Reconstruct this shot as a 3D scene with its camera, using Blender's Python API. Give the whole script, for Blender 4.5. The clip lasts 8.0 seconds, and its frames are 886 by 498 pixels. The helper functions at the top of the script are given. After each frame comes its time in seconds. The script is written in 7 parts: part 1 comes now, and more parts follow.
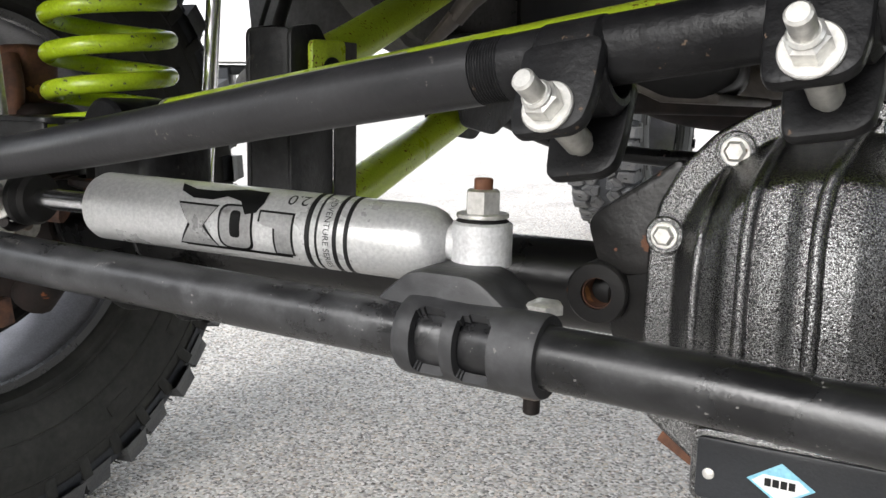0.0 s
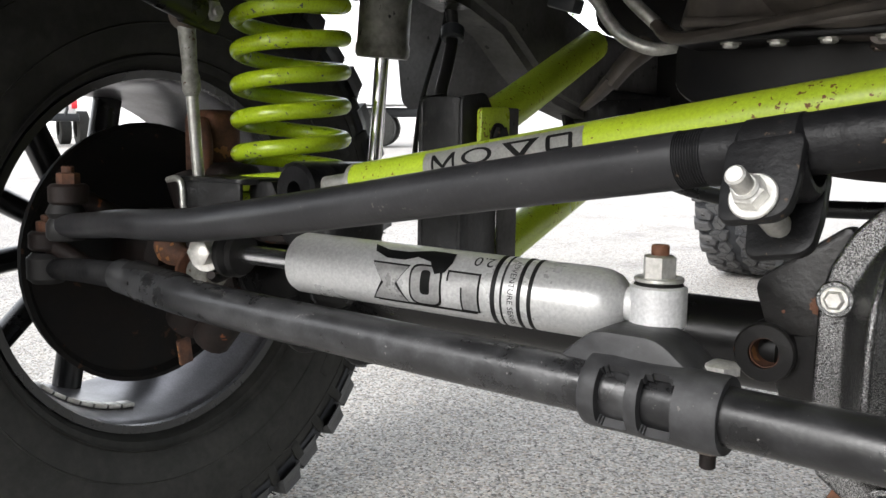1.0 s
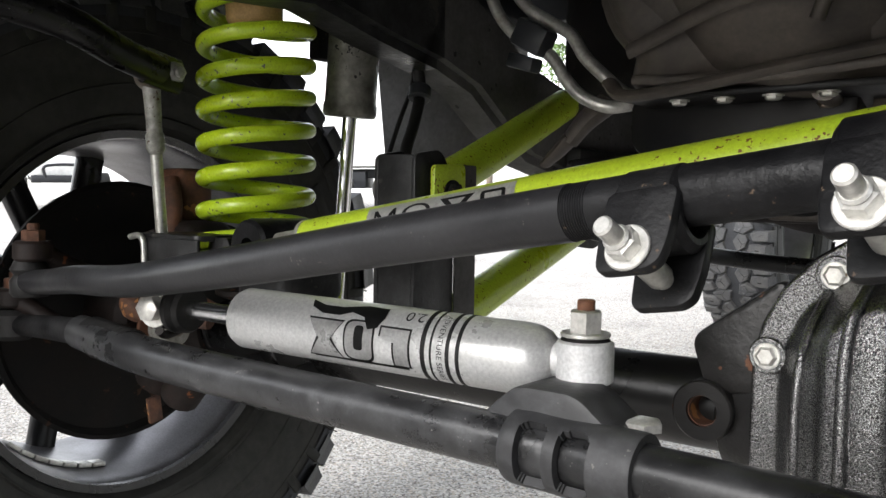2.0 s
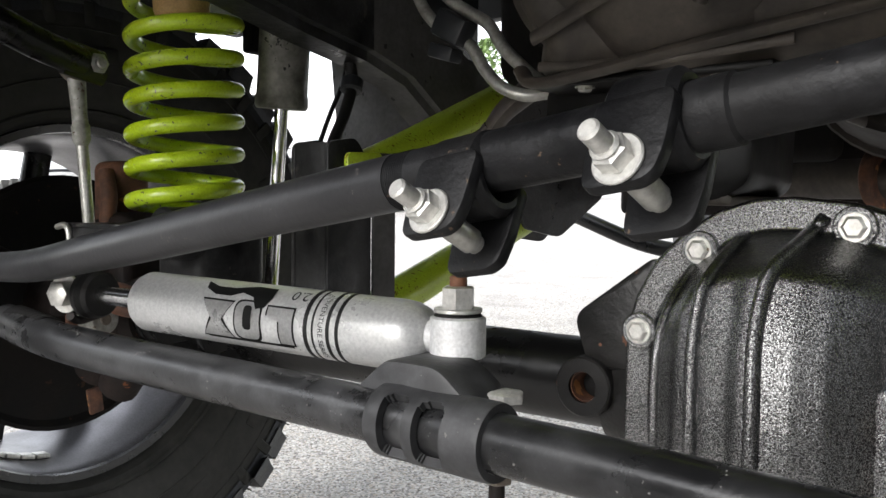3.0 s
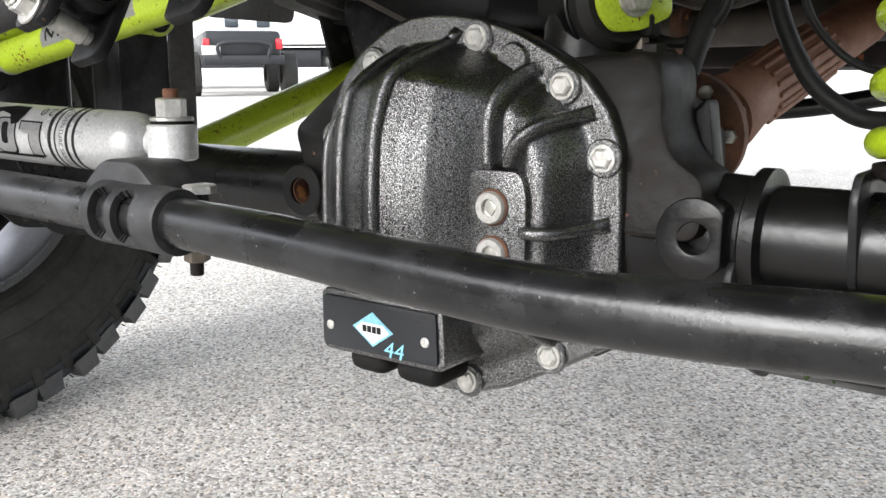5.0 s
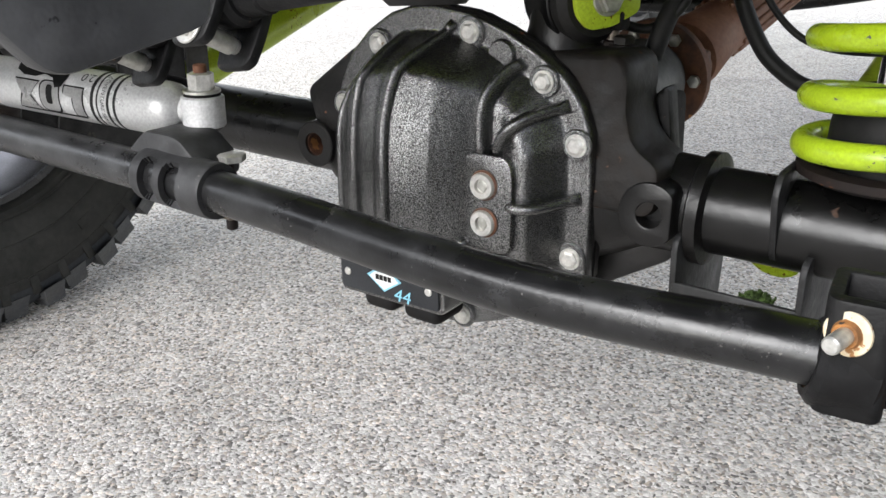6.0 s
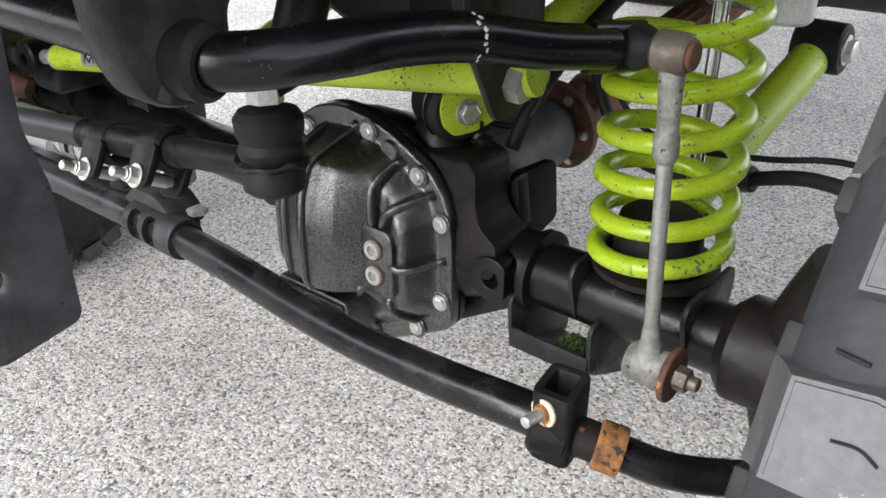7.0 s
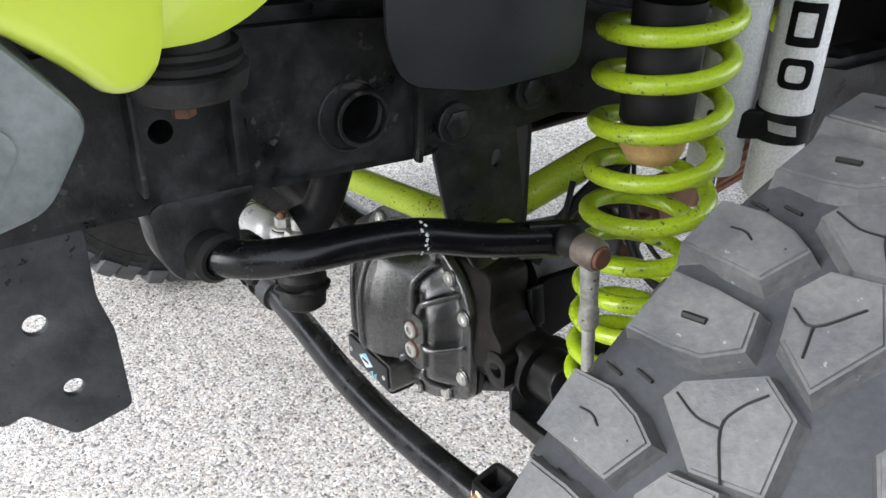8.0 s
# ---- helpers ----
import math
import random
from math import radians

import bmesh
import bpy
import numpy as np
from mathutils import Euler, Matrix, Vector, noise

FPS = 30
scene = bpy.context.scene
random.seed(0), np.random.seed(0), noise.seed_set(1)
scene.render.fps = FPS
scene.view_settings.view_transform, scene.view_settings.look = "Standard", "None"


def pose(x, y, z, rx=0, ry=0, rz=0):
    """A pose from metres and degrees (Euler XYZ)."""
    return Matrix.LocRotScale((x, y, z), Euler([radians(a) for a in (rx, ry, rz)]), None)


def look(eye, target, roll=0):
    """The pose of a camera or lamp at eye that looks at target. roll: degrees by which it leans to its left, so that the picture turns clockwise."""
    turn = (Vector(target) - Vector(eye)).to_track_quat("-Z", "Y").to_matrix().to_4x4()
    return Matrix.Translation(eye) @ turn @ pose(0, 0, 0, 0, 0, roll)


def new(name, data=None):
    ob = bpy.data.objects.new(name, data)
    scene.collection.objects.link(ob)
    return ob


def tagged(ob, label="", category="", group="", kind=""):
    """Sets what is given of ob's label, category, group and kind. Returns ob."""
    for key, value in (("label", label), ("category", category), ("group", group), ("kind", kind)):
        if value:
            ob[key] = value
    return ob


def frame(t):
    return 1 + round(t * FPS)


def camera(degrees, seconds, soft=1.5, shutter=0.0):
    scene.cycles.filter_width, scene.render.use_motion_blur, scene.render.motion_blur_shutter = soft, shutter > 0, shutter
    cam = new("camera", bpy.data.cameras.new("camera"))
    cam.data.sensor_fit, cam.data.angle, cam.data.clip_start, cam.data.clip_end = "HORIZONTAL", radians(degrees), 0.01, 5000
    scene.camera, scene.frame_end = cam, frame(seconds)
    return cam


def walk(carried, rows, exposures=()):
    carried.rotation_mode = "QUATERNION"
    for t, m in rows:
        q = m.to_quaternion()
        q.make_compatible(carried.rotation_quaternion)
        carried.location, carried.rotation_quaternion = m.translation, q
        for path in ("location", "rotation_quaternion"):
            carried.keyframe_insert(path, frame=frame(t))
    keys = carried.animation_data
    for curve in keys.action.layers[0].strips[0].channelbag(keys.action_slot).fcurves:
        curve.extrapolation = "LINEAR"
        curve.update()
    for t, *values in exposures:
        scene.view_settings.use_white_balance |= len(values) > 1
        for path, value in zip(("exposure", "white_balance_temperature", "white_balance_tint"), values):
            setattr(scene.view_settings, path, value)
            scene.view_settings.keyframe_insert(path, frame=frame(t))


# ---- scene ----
cam = camera(53.88, 8.0)
# The vehicle stands on paving that falls gently: all its places are given in its own level, and turned by this.
LEVEL = Matrix.Translation((0, 0.63, 0)) @ Matrix.Rotation(radians(-1.5), 4, 'X') @ Matrix.Translation((0, -0.63, 0))
ROWS = [  # seconds, place, then yaw, pitch and roll in degrees
    (0, 0.0009, 0.0007, 0.5779, 29.93, -9.38, -1.29),
    (0.5, -0.0223, -0.0407, 0.5932, 34.99, -9.39, -1.02),
    (1, -0.0124, -0.0643, 0.5989, 37.35, -6.97, -0.95),
    (1.2, -0.0057, -0.0626, 0.5998, 37.95, -5.46, -0.84),
    (2.5, 0.0698, 0.0004, 0.5906, 38.47, -2.83, -0.75),
    (3, 0.1099, 0.0176, 0.5799, 38.52, -2.75, -0.55),
    (3.5, 0.1689, 0.0486, 0.5553, 39.23, -2.49, -0.80),
    (4, 0.2279, 0.0861, 0.5370, 39.93, -2.39, -0.90),
    (4.5, 0.2704, 0.0991, 0.5140, 37.52, -4.77, -0.47),
    (5, 0.3293, 0.0570, 0.5387, 36.45, -10.69, -0.46),
    (5.2, 0.3516, 0.0344, 0.5502, 36.75, -13.75, -0.28),
    (6.3, 0.3906, -0.0287, 0.7036, 35.36, -22.23, -0.48),
    (6.5, 0.4505, -0.0296, 0.7332, 37.04, -22.73, -0.27),
    (7, 0.5906, -0.0499, 0.8875, 39.57, -27.82, -0.32),
    (7.5, 0.6815, -0.0423, 1.0043, 44.48, -29.34, -0.70),
    (8, 0.8038, 0.0098, 1.1113, 54.26, -29.49, -0.41),
]
walk(cam, [(t, LEVEL @ pose(x, y, z, 90 + pitch, roll, yaw)) for t, x, y, z, yaw, pitch, roll in ROWS],
     [(0.0, 2.55, 6500, 10), (1.2, 2.45, 6500, 10), (2.5, 2.5, 6500, 10), (3.5, 2.55, 6480, 10), (4.5, 2.85, 6450, 10), (5.2, 2.75, 6450, 10), (6.5, 2.5, 6350, 10), (7.5, 2.5, 6300, 10), (8.0, 2.7, 6250, 10)])

# ---------------------------------------------------------------- world, sun, exposure
world = bpy.data.worlds.new("overcast_sky")
scene.world = world
world.use_nodes = True
wn, wl = world.node_tree.nodes, world.node_tree.links
wn.clear()
sky = wn.new("ShaderNodeTexSky")
sky.sky_type, sky.sun_disc = "NISHITA", False
sky.sun_elevation, sky.sun_rotation = radians(30), radians(190)
sky.air_density, sky.dust_density = 1.0, 1.0
pale = wn.new("ShaderNodeHueSaturation")
pale.inputs["Saturation"].default_value = 0.20
back = wn.new("ShaderNodeBackground")
back.inputs["Strength"].default_value = 0.125
wout = wn.new("ShaderNodeOutputWorld")
wl.new(sky.outputs[0], pale.inputs["Color"])
wl.new(pale.outputs[0], back.inputs["Color"])
wl.new(back.outputs[0], wout.inputs["Surface"])

sun_data = bpy.data.lights.new("sun", "SUN")
sun_data.energy, sun_data.angle, sun_data.color = 0.65, radians(32), (1.0, 0.985, 0.97)
sun = new("sun", sun_data)
sun.matrix_world = look((-2.5, -14, 8.6), (0, 0.5, 0))


# ---------------------------------------------------------------- materials
def material(name):
    m = bpy.data.materials.new(name)
    m.use_nodes = True
    return m, m.node_tree.nodes, m.node_tree.links, m.node_tree.nodes["Principled BSDF"]


def noise_node(n, l, scale, detail=4, rough=0.6, coord="Object"):
    c = n.new("ShaderNodeTexCoord")
    t = n.new("ShaderNodeTexNoise")
    t.inputs["Scale"].default_value, t.inputs["Detail"].default_value, t.inputs["Roughness"].default_value = scale, detail, rough
    l.new(c.outputs[coord], t.inputs["Vector"])
    return t


def ramp(n, l, src, stops):
    r = n.new("ShaderNodeValToRGB")
    r.color_ramp.elements[0].position, r.color_ramp.elements[0].color = stops[0][0], (*stops[0][1], 1)
    r.color_ramp.elements[1].position, r.color_ramp.elements[1].color = stops[-1][0], (*stops[-1][1], 1)
    for p, c in stops[1:-1]:
        e = r.color_ramp.elements.new(p)
        e.color = (*c, 1)
    l.new(src, r.inputs["Fac"])
    return r


def mix(n, l, fac, a, b):
    m = n.new("ShaderNodeMix")
    m.data_type = "RGBA"
    for sock, v in ((m.inputs[0], fac), (m.inputs[6], a), (m.inputs[7], b)):
        if hasattr(v, "links"):
            l.new(v, sock)
        else:
            sock.default_value = v if isinstance(v, float) else (*v, 1)
    return m.outputs[2]


def surface(name, base, other, rough, metal=0.0, fine=400.0, coarse=14.0, bump=0.15, chips=None, chip_scale=90.0, chip_at=0.66, spread=0.1, coat=0.0, spec=0.5, dust=0.0):
    """A painted, cast or bare surface: two tones by coarse blotches, fine grain in colour and relief, and chips of another colour."""
    m, n, l, p = material(name)
    a, b = noise_node(n, l, coarse, 5), noise_node(n, l, fine, 3)
    blot = ramp(n, l, a.outputs["Fac"], [(0.35, (0, 0, 0)), (0.68, (1, 1, 1))])
    col = mix(n, l, blot.outputs[0], base, other)
    grain = ramp(n, l, b.outputs["Fac"], [(0.3, (0.8, 0.8, 0.8)), (0.7, (1.12, 1.12, 1.12))])
    mul = n.new("ShaderNodeMix")
    mul.data_type, mul.blend_type = "RGBA", "MULTIPLY"
    mul.inputs[0].default_value = 1.0
    l.new(col, mul.inputs[6])
    l.new(grain.outputs[0], mul.inputs[7])
    col = mul.outputs[2]
    r = n.new("ShaderNodeMapRange")
    r.inputs["To Min"].default_value, r.inputs["To Max"].default_value = max(0.03, rough - spread), min(1.0, rough + spread)
    r.inputs["From Min"].default_value, r.inputs["From Max"].default_value = 0.3, 0.7
    l.new(a.outputs["Fac"], r.inputs["Value"])
    rough_out = r.outputs[0]
    if dust:
        # pale dust lying in soft smudges, broken by fine specks
        d1, d2 = noise_node(n, l, coarse * 2.2, 6, 0.62), noise_node(n, l, fine * 1.6, 2)
        soft = ramp(n, l, d1.outputs["Fac"], [(0.44, (0, 0, 0)), (0.74, (dust, dust, dust))])
        speck = ramp(n, l, d2.outputs["Fac"], [(0.45, (0.55, 0.55, 0.55)), (0.66, (1, 1, 1))])
        both = n.new("ShaderNodeMix")
        both.data_type, both.blend_type, both.inputs[0].default_value = "RGBA", "MULTIPLY", 1.0
        l.new(soft.outputs[0], both.inputs[6])
        l.new(speck.outputs[0], both.inputs[7])
        col = mix(n, l, both.outputs[2], col, (0.085, 0.086, 0.090))
        dr = n.new("ShaderNodeMix")
        dr.data_type = "FLOAT"
        l.new(both.outputs[2], dr.inputs[0])
        l.new(rough_out, dr.inputs[2])
        dr.inputs[3].default_value = 0.85
        rough_out = dr.outputs[0]
    if chips:
        c1, c2 = noise_node(n, l, chip_scale, 3, 0.55), noise_node(n, l, chip_scale * 0.12, 2)
        add = n.new("ShaderNodeMath")
        add.operation = "ADD"
        sc = n.new("ShaderNodeMath")
        sc.operation, sc.inputs[1].default_value = "MULTIPLY", 0.45
        l.new(c2.outputs["Fac"], sc.inputs[0])
        l.new(c1.outputs["Fac"], add.inputs[0])
        l.new(sc.outputs[0], add.inputs[1])
        mask = ramp(n, l, add.outputs[0], [(chip_at + 0.22, (0, 0, 0)), (chip_at + 0.24, (1, 1, 1))])
        col = mix(n, l, mask.outputs[0], col, chips)
        rm = n.new("ShaderNodeMix")
        rm.data_type = "FLOAT"
        l.new(mask.outputs[0], rm.inputs[0])
        l.new(rough_out, rm.inputs[2])
        rm.inputs[3].default_value = 0.8
        rough_out = rm.outputs[0]
    l.new(col, p.inputs["Base Color"])
    l.new(rough_out, p.inputs["Roughness"])
    p.inputs["Metallic"].default_value = metal
    p.inputs["Specular IOR Level"].default_value = spec
    p.inputs["Coat Weight"].default_value = coat
    bp = n.new("ShaderNodeBump")
    bp.inputs["Strength"].default_value, bp.inputs["Distance"].default_value = bump, 0.0006
    l.new(b.outputs["Fac"], bp.inputs["Height"])
    l.new(bp.outputs[0], p.inputs["Normal"])
    return m


LIME = surface("lime_powder_coat", (0.37, 0.48, 0.024), (0.32, 0.43, 0.022), 0.34, bump=0.05, chips=(0.11, 0.042, 0.010), chip_scale=240, chip_at=0.668, coarse=8)
LIME_SPRING = surface("lime_spring_paint", (0.37, 0.50, 0.016), (0.32, 0.45, 0.016), 0.30, bump=0.05, chips=(0.07, 0.075, 0.06), chip_scale=210, chip_at=0.672, coarse=8)
SATIN = surface("dusty_satin_black", (0.003, 0.003, 0.0034), (0.008, 0.0078, 0.0078), 0.48, bump=0.9, fine=180, chips=(0.07, 0.05, 0.035), chip_scale=260, chip_at=0.73, coarse=16, spread=0.12, spec=0.16, dust=0.14)
TUBE_BLACK = surface("worn_black_tube", (0.003, 0.003, 0.0033), (0.0045, 0.0044, 0.0046), 0.25, bump=0.15, fine=240, chips=(0.09, 0.086, 0.08), chip_scale=420, chip_at=0.745, coarse=12, spread=0.08, spec=0.30, dust=0.08)
TUBE_GREY = surface("scuffed_dark_grey_tube", (0.008, 0.008, 0.0088), (0.0135, 0.0132, 0.014), 0.36, bump=0.3, fine=260, chips=(0.075, 0.068, 0.062), chip_scale=380, chip_at=0.72, coarse=10, spread=0.08, spec=0.30, dust=0.12)
# Grey of dusty panels; on the far rail it also carries painted bounce light.
FRAME_DUST_LIT = surface("dusty_bounce_lit_undercoat", (0.085, 0.083, 0.082), (0.055, 0.053, 0.051), 0.7, bump=0.5, fine=140, chips=(0.02, 0.02, 0.02), chip_scale=60, chip_at=0.70, coarse=14, spec=0.3)
CASE_DARK = surface("oily_dark_casting", (0.022, 0.019, 0.017), (0.040, 0.033, 0.028), 0.6, spec=0.3, bump=0.7, fine=130, coarse=16, chips=(0.09, 0.08, 0.07), chip_scale=50, chip_at=0.74)
CORRODED = surface("pale_corroded_zinc", (0.30, 0.30, 0.275), (0.15, 0.145, 0.125), 0.6, metal=0.25, bump=1.0, fine=220, coarse=80, chips=(0.08, 0.05, 0.03), chip_scale=150, chip_at=0.66)
CREAM_RUST = surface("cream_rust_stained_plating", (0.62, 0.58, 0.46), (0.46, 0.33, 0.17), 0.55, bump=0.6, fine=260, coarse=130, chips=(0.22, 0.10, 0.03), chip_scale=170, chip_at=0.60)
TUBE_DUSTY = surface("dusty_black_tube", (0.008, 0.008, 0.0084), (0.016, 0.016, 0.0167), 0.29, bump=0.3, fine=240, chips=(0.12, 0.115, 0.11), chip_scale=300, chip_at=0.735, coarse=16, spread=0.1, spec=0.5, dust=0.45)
TUBE_WORN = surface("lightly_dusted_black_tube", (0.004, 0.004, 0.0043), (0.007, 0.007, 0.0073), 0.26, bump=0.25, fine=240, chips=(0.10, 0.095, 0.09), chip_scale=360, chip_at=0.735, coarse=14, spread=0.07, spec=0.36, dust=0.20)
CAST_DUSTY = surface("dusty_brown_casting", (0.004, 0.0036, 0.0033), (0.013, 0.010, 0.008), 0.55, spec=0.16, bump=1.2, fine=110, coarse=45, chips=(0.08, 0.045, 0.03), chip_scale=90, chip_at=0.71)
SADDLE_GREY = surface("dusty_charcoal_casting", (0.016, 0.016, 0.0168), (0.028, 0.028, 0.029), 0.5, bump=0.6, fine=160, chips=(0.09, 0.085, 0.08), chip_scale=170, chip_at=0.74, coarse=22, spec=0.3, dust=0.35)
GLOSS = surface("gloss_black_paint", (0.003, 0.003, 0.003), (0.005, 0.0047, 0.0045), 0.32, bump=0.35, fine=140, chips=(0.05, 0.028, 0.018), chip_scale=50, chip_at=0.75, spread=0.1, spec=0.36)
FRAME = surface("undercoated_frame", (0.006, 0.006, 0.0064), (0.015, 0.0148, 0.0146), 0.42, bump=1.2, fine=110, chips=(0.05, 0.046, 0.042), chip_scale=48, chip_at=0.70, coarse=17, spread=0.2, spec=0.28, dust=0.40)
CAST = surface("black_cast_iron", (0.0035, 0.0035, 0.0035), (0.008, 0.0072, 0.0068), 0.38, bump=0.8, fine=150, chips=(0.10, 0.045, 0.025), chip_scale=60, chip_at=0.73, spread=0.12, spec=0.3)
RUST = surface("rusty_steel", (0.13, 0.050, 0.022), (0.045, 0.024, 0.017), 0.8, bump=0.8, fine=220, coarse=40, chips=(0.30, 0.13, 0.04), chip_scale=60, chip_at=0.68)
RUST_DARK = surface("dark_rusty_iron", (0.014, 0.0085, 0.0068), (0.007, 0.0062, 0.006), 0.65, spec=0.2, bump=0.8, fine=200, coarse=22, chips=(0.14, 0.05, 0.02), chip_scale=40, chip_at=0.70)
# Black of grimy parts, and of the filler box painted as deep shade.
GRIME_SHADE = surface("black_grime_and_deep_shade", (0.004, 0.004, 0.004), (0.010, 0.0085, 0.0075), 0.75, spec=0.15, bump=0.8, fine=160, coarse=24, chips=(0.04, 0.022, 0.014), chip_scale=60, chip_at=0.70)
GRIMY = surface("grimy_brown_steel", (0.17, 0.145, 0.12), (0.085, 0.065, 0.05), 0.5, metal=0.45, bump=0.6, fine=200, coarse=45, chips=(0.26, 0.25, 0.23), chip_scale=90, chip_at=0.70)
CAST_DULL = surface("dull_brown_black_casting", (0.004, 0.0037, 0.0034), (0.012, 0.0085, 0.0068), 0.50, spec=0.25, bump=1.0, fine=120, coarse=30, chips=(0.05, 0.025, 0.016), chip_scale=60, chip_at=0.72)
RUST_ORANGE = surface("orange_flaking_rust", (0.30, 0.125, 0.030), (0.075, 0.036, 0.016), 0.85, bump=1.2, fine=260, coarse=90, chips=(0.02, 0.015, 0.012), chip_scale=120, chip_at=0.66)
SNOUT_GREY = surface("bare_grey_casting", (0.075, 0.075, 0.074), (0.045, 0.044, 0.043), 0.55, bump=0.6, fine=150, coarse=20, spec=0.3)
RUST_SHAFT = surface("brown_rusted_shaft", (0.19, 0.085, 0.045), (0.13, 0.05, 0.025), 0.7, bump=0.6, fine=180, coarse=25)
ZINC = surface("zinc_plated_steel", (0.62, 0.61, 0.58), (0.46, 0.45, 0.42), 0.38, metal=0.75, bump=0.25, fine=300, coarse=60, chips=(0.30, 0.24, 0.17), chip_scale=120, chip_at=0.76)
GALV = surface("galvanised_rod", (0.46, 0.46, 0.43), (0.30, 0.29, 0.26), 0.42, metal=0.7, bump=0.3, fine=240, coarse=50, chips=(0.20, 0.15, 0.10), chip_scale=70, chip_at=0.74)
CHROME = surface("chromed_shaft", (0.8, 0.8, 0.8), (0.7, 0.7, 0.7), 0.22, metal=1.0, bump=0.0, spread=0.03)
SILVER = surface("silver_damper_paint", (0.43, 0.43, 0.425), (0.40, 0.40, 0.395), 0.32, metal=0.3, bump=0.05, chips=(0.20, 0.17, 0.13), chip_scale=80, chip_at=0.80, coarse=18)
SILVER_EYE = surface("silver_eye_paint", (0.62, 0.62, 0.62), (0.52, 0.52, 0.52), 0.42, metal=0.2, bump=0.1, coarse=40)
INK = surface("black_print", (0.006, 0.006, 0.006), (0.009, 0.009, 0.009), 0.6, bump=0.0, spec=0.2)
WHITE_INK = surface("pale_print", (0.62, 0.62, 0.60), (0.55, 0.55, 0.53), 0.5, bump=0.0)
LABEL_GREY = surface("grey_label_film", (0.40, 0.40, 0.38), (0.33, 0.33, 0.31), 0.45, bump=0.0, coarse=60)
BLUE_INK = surface("light_blue_print", (0.19, 0.44, 0.56), (0.17, 0.40, 0.51), 0.5, bump=0.0)
RUBBER = surface("black_rubber", (0.008, 0.008, 0.008), (0.016, 0.015, 0.0145), 0.55, bump=0.35, fine=250, coarse=30, spec=0.18)
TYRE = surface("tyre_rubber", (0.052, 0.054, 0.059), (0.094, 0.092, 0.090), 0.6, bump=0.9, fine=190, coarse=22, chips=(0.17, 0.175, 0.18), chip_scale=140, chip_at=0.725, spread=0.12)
# Same rubber as the blocks; the shade in the grooves is in its colour.
GROOVE_SHADE = surface("shade_darkened_groove_rubber", (0.026, 0.028, 0.032), (0.040, 0.042, 0.046), 0.7, bump=0.5, fine=200, coarse=20, spec=0.3)
SIDEWALL = surface("tyre_sidewall", (0.016, 0.016, 0.0145), (0.032, 0.0315, 0.029), 0.70, bump=0.9, fine=90, coarse=24, spec=0.22)
ALLOY_RIM = surface("brushed_alloy_barrel", (0.25, 0.245, 0.26), (0.17, 0.166, 0.17), 0.36, metal=0.8, bump=0.05, coarse=9)
RIM_BLACK = surface("black_wheel_paint", (0.005, 0.005, 0.005), (0.010, 0.010, 0.010), 0.3, bump=0.05)
ALLOY = surface("grimy_cast_alloy", (0.070, 0.058, 0.047), (0.032, 0.027, 0.023), 0.55, metal=0.2, bump=0.7, fine=130, coarse=16, chips=(0.15, 0.135, 0.115), chip_scale=50, chip_at=0.74)
PAN = surface("black_oil_pan", (0.0035, 0.0035, 0.004), (0.009, 0.0082, 0.0076), 0.45, bump=0.3, fine=120, coarse=10, spec=0.16)
PLATE_GREY = surface("dusty_grey_black_plate", (0.024, 0.0245, 0.026), (0.048, 0.048, 0.049), 0.5, bump=1.3, fine=90, coarse=14, spec=0.4, dust=0.6, chips=(0.008, 0.008, 0.008), chip_scale=150, chip_at=0.715)
PLASTIC = surface("black_plastic", (0.012, 0.0132, 0.0155), (0.017, 0.0185, 0.021), 0.40, bump=0.3, fine=500, coarse=8, spec=0.35)
BUMPER = surface("textured_bumper_coat", (0.10, 0.118, 0.116), (0.16, 0.175, 0.172), 0.42, bump=1.0, fine=130, coarse=20)
FOAM = surface("tan_urethane", (0.55, 0.36, 0.15), (0.42, 0.26, 0.10), 0.6, bump=0.3, coarse=40)
GREY_SHOCK = surface("grimy_shock_body", (0.24, 0.235, 0.21), (0.10, 0.095, 0.08), 0.5, metal=0.4, bump=0.4, fine=140, coarse=45, chips=(0.03, 0.03, 0.03), chip_scale=140, chip_at=0.66)
WHITE_SHOCK = surface("silver_shock_body", (0.74, 0.74, 0.73), (0.66, 0.66, 0.65), 0.30, metal=0.0, bump=0.03)
WHITE_WALL = surface("white_panel", (0.75, 0.75, 0.74), (0.68, 0.68, 0.67), 0.6, bump=0.0, coarse=0.5, fine=4)
DARK_GLASS = surface("dark_window", (0.05, 0.06, 0.07), (0.04, 0.05, 0.06), 0.15, bump=0.0)
RED_LENS = surface("red_lamp_lens", (0.55, 0.02, 0.03), (0.45, 0.02, 0.03), 0.2, bump=0.0)
PALE_GREEN = surface("pale_leaves", (0.10, 0.16, 0.04), (0.07, 0.12, 0.03), 0.6, bump=0.0, coarse=3)
MOSS = surface("moss", (0.05, 0.09, 0.012), (0.02, 0.035, 0.008), 0.9, bump=0.8, fine=500, coarse=120)
BLOCKER_WALL = surface("dark_blocker_wall", (0.12, 0.115, 0.11), (0.09, 0.088, 0.085), 0.85, bump=0.4, fine=30, coarse=1.2)
BARK = surface("bark", (0.10, 0.08, 0.06), (0.16, 0.13, 0.10), 0.9, bump=0.5, coarse=6)


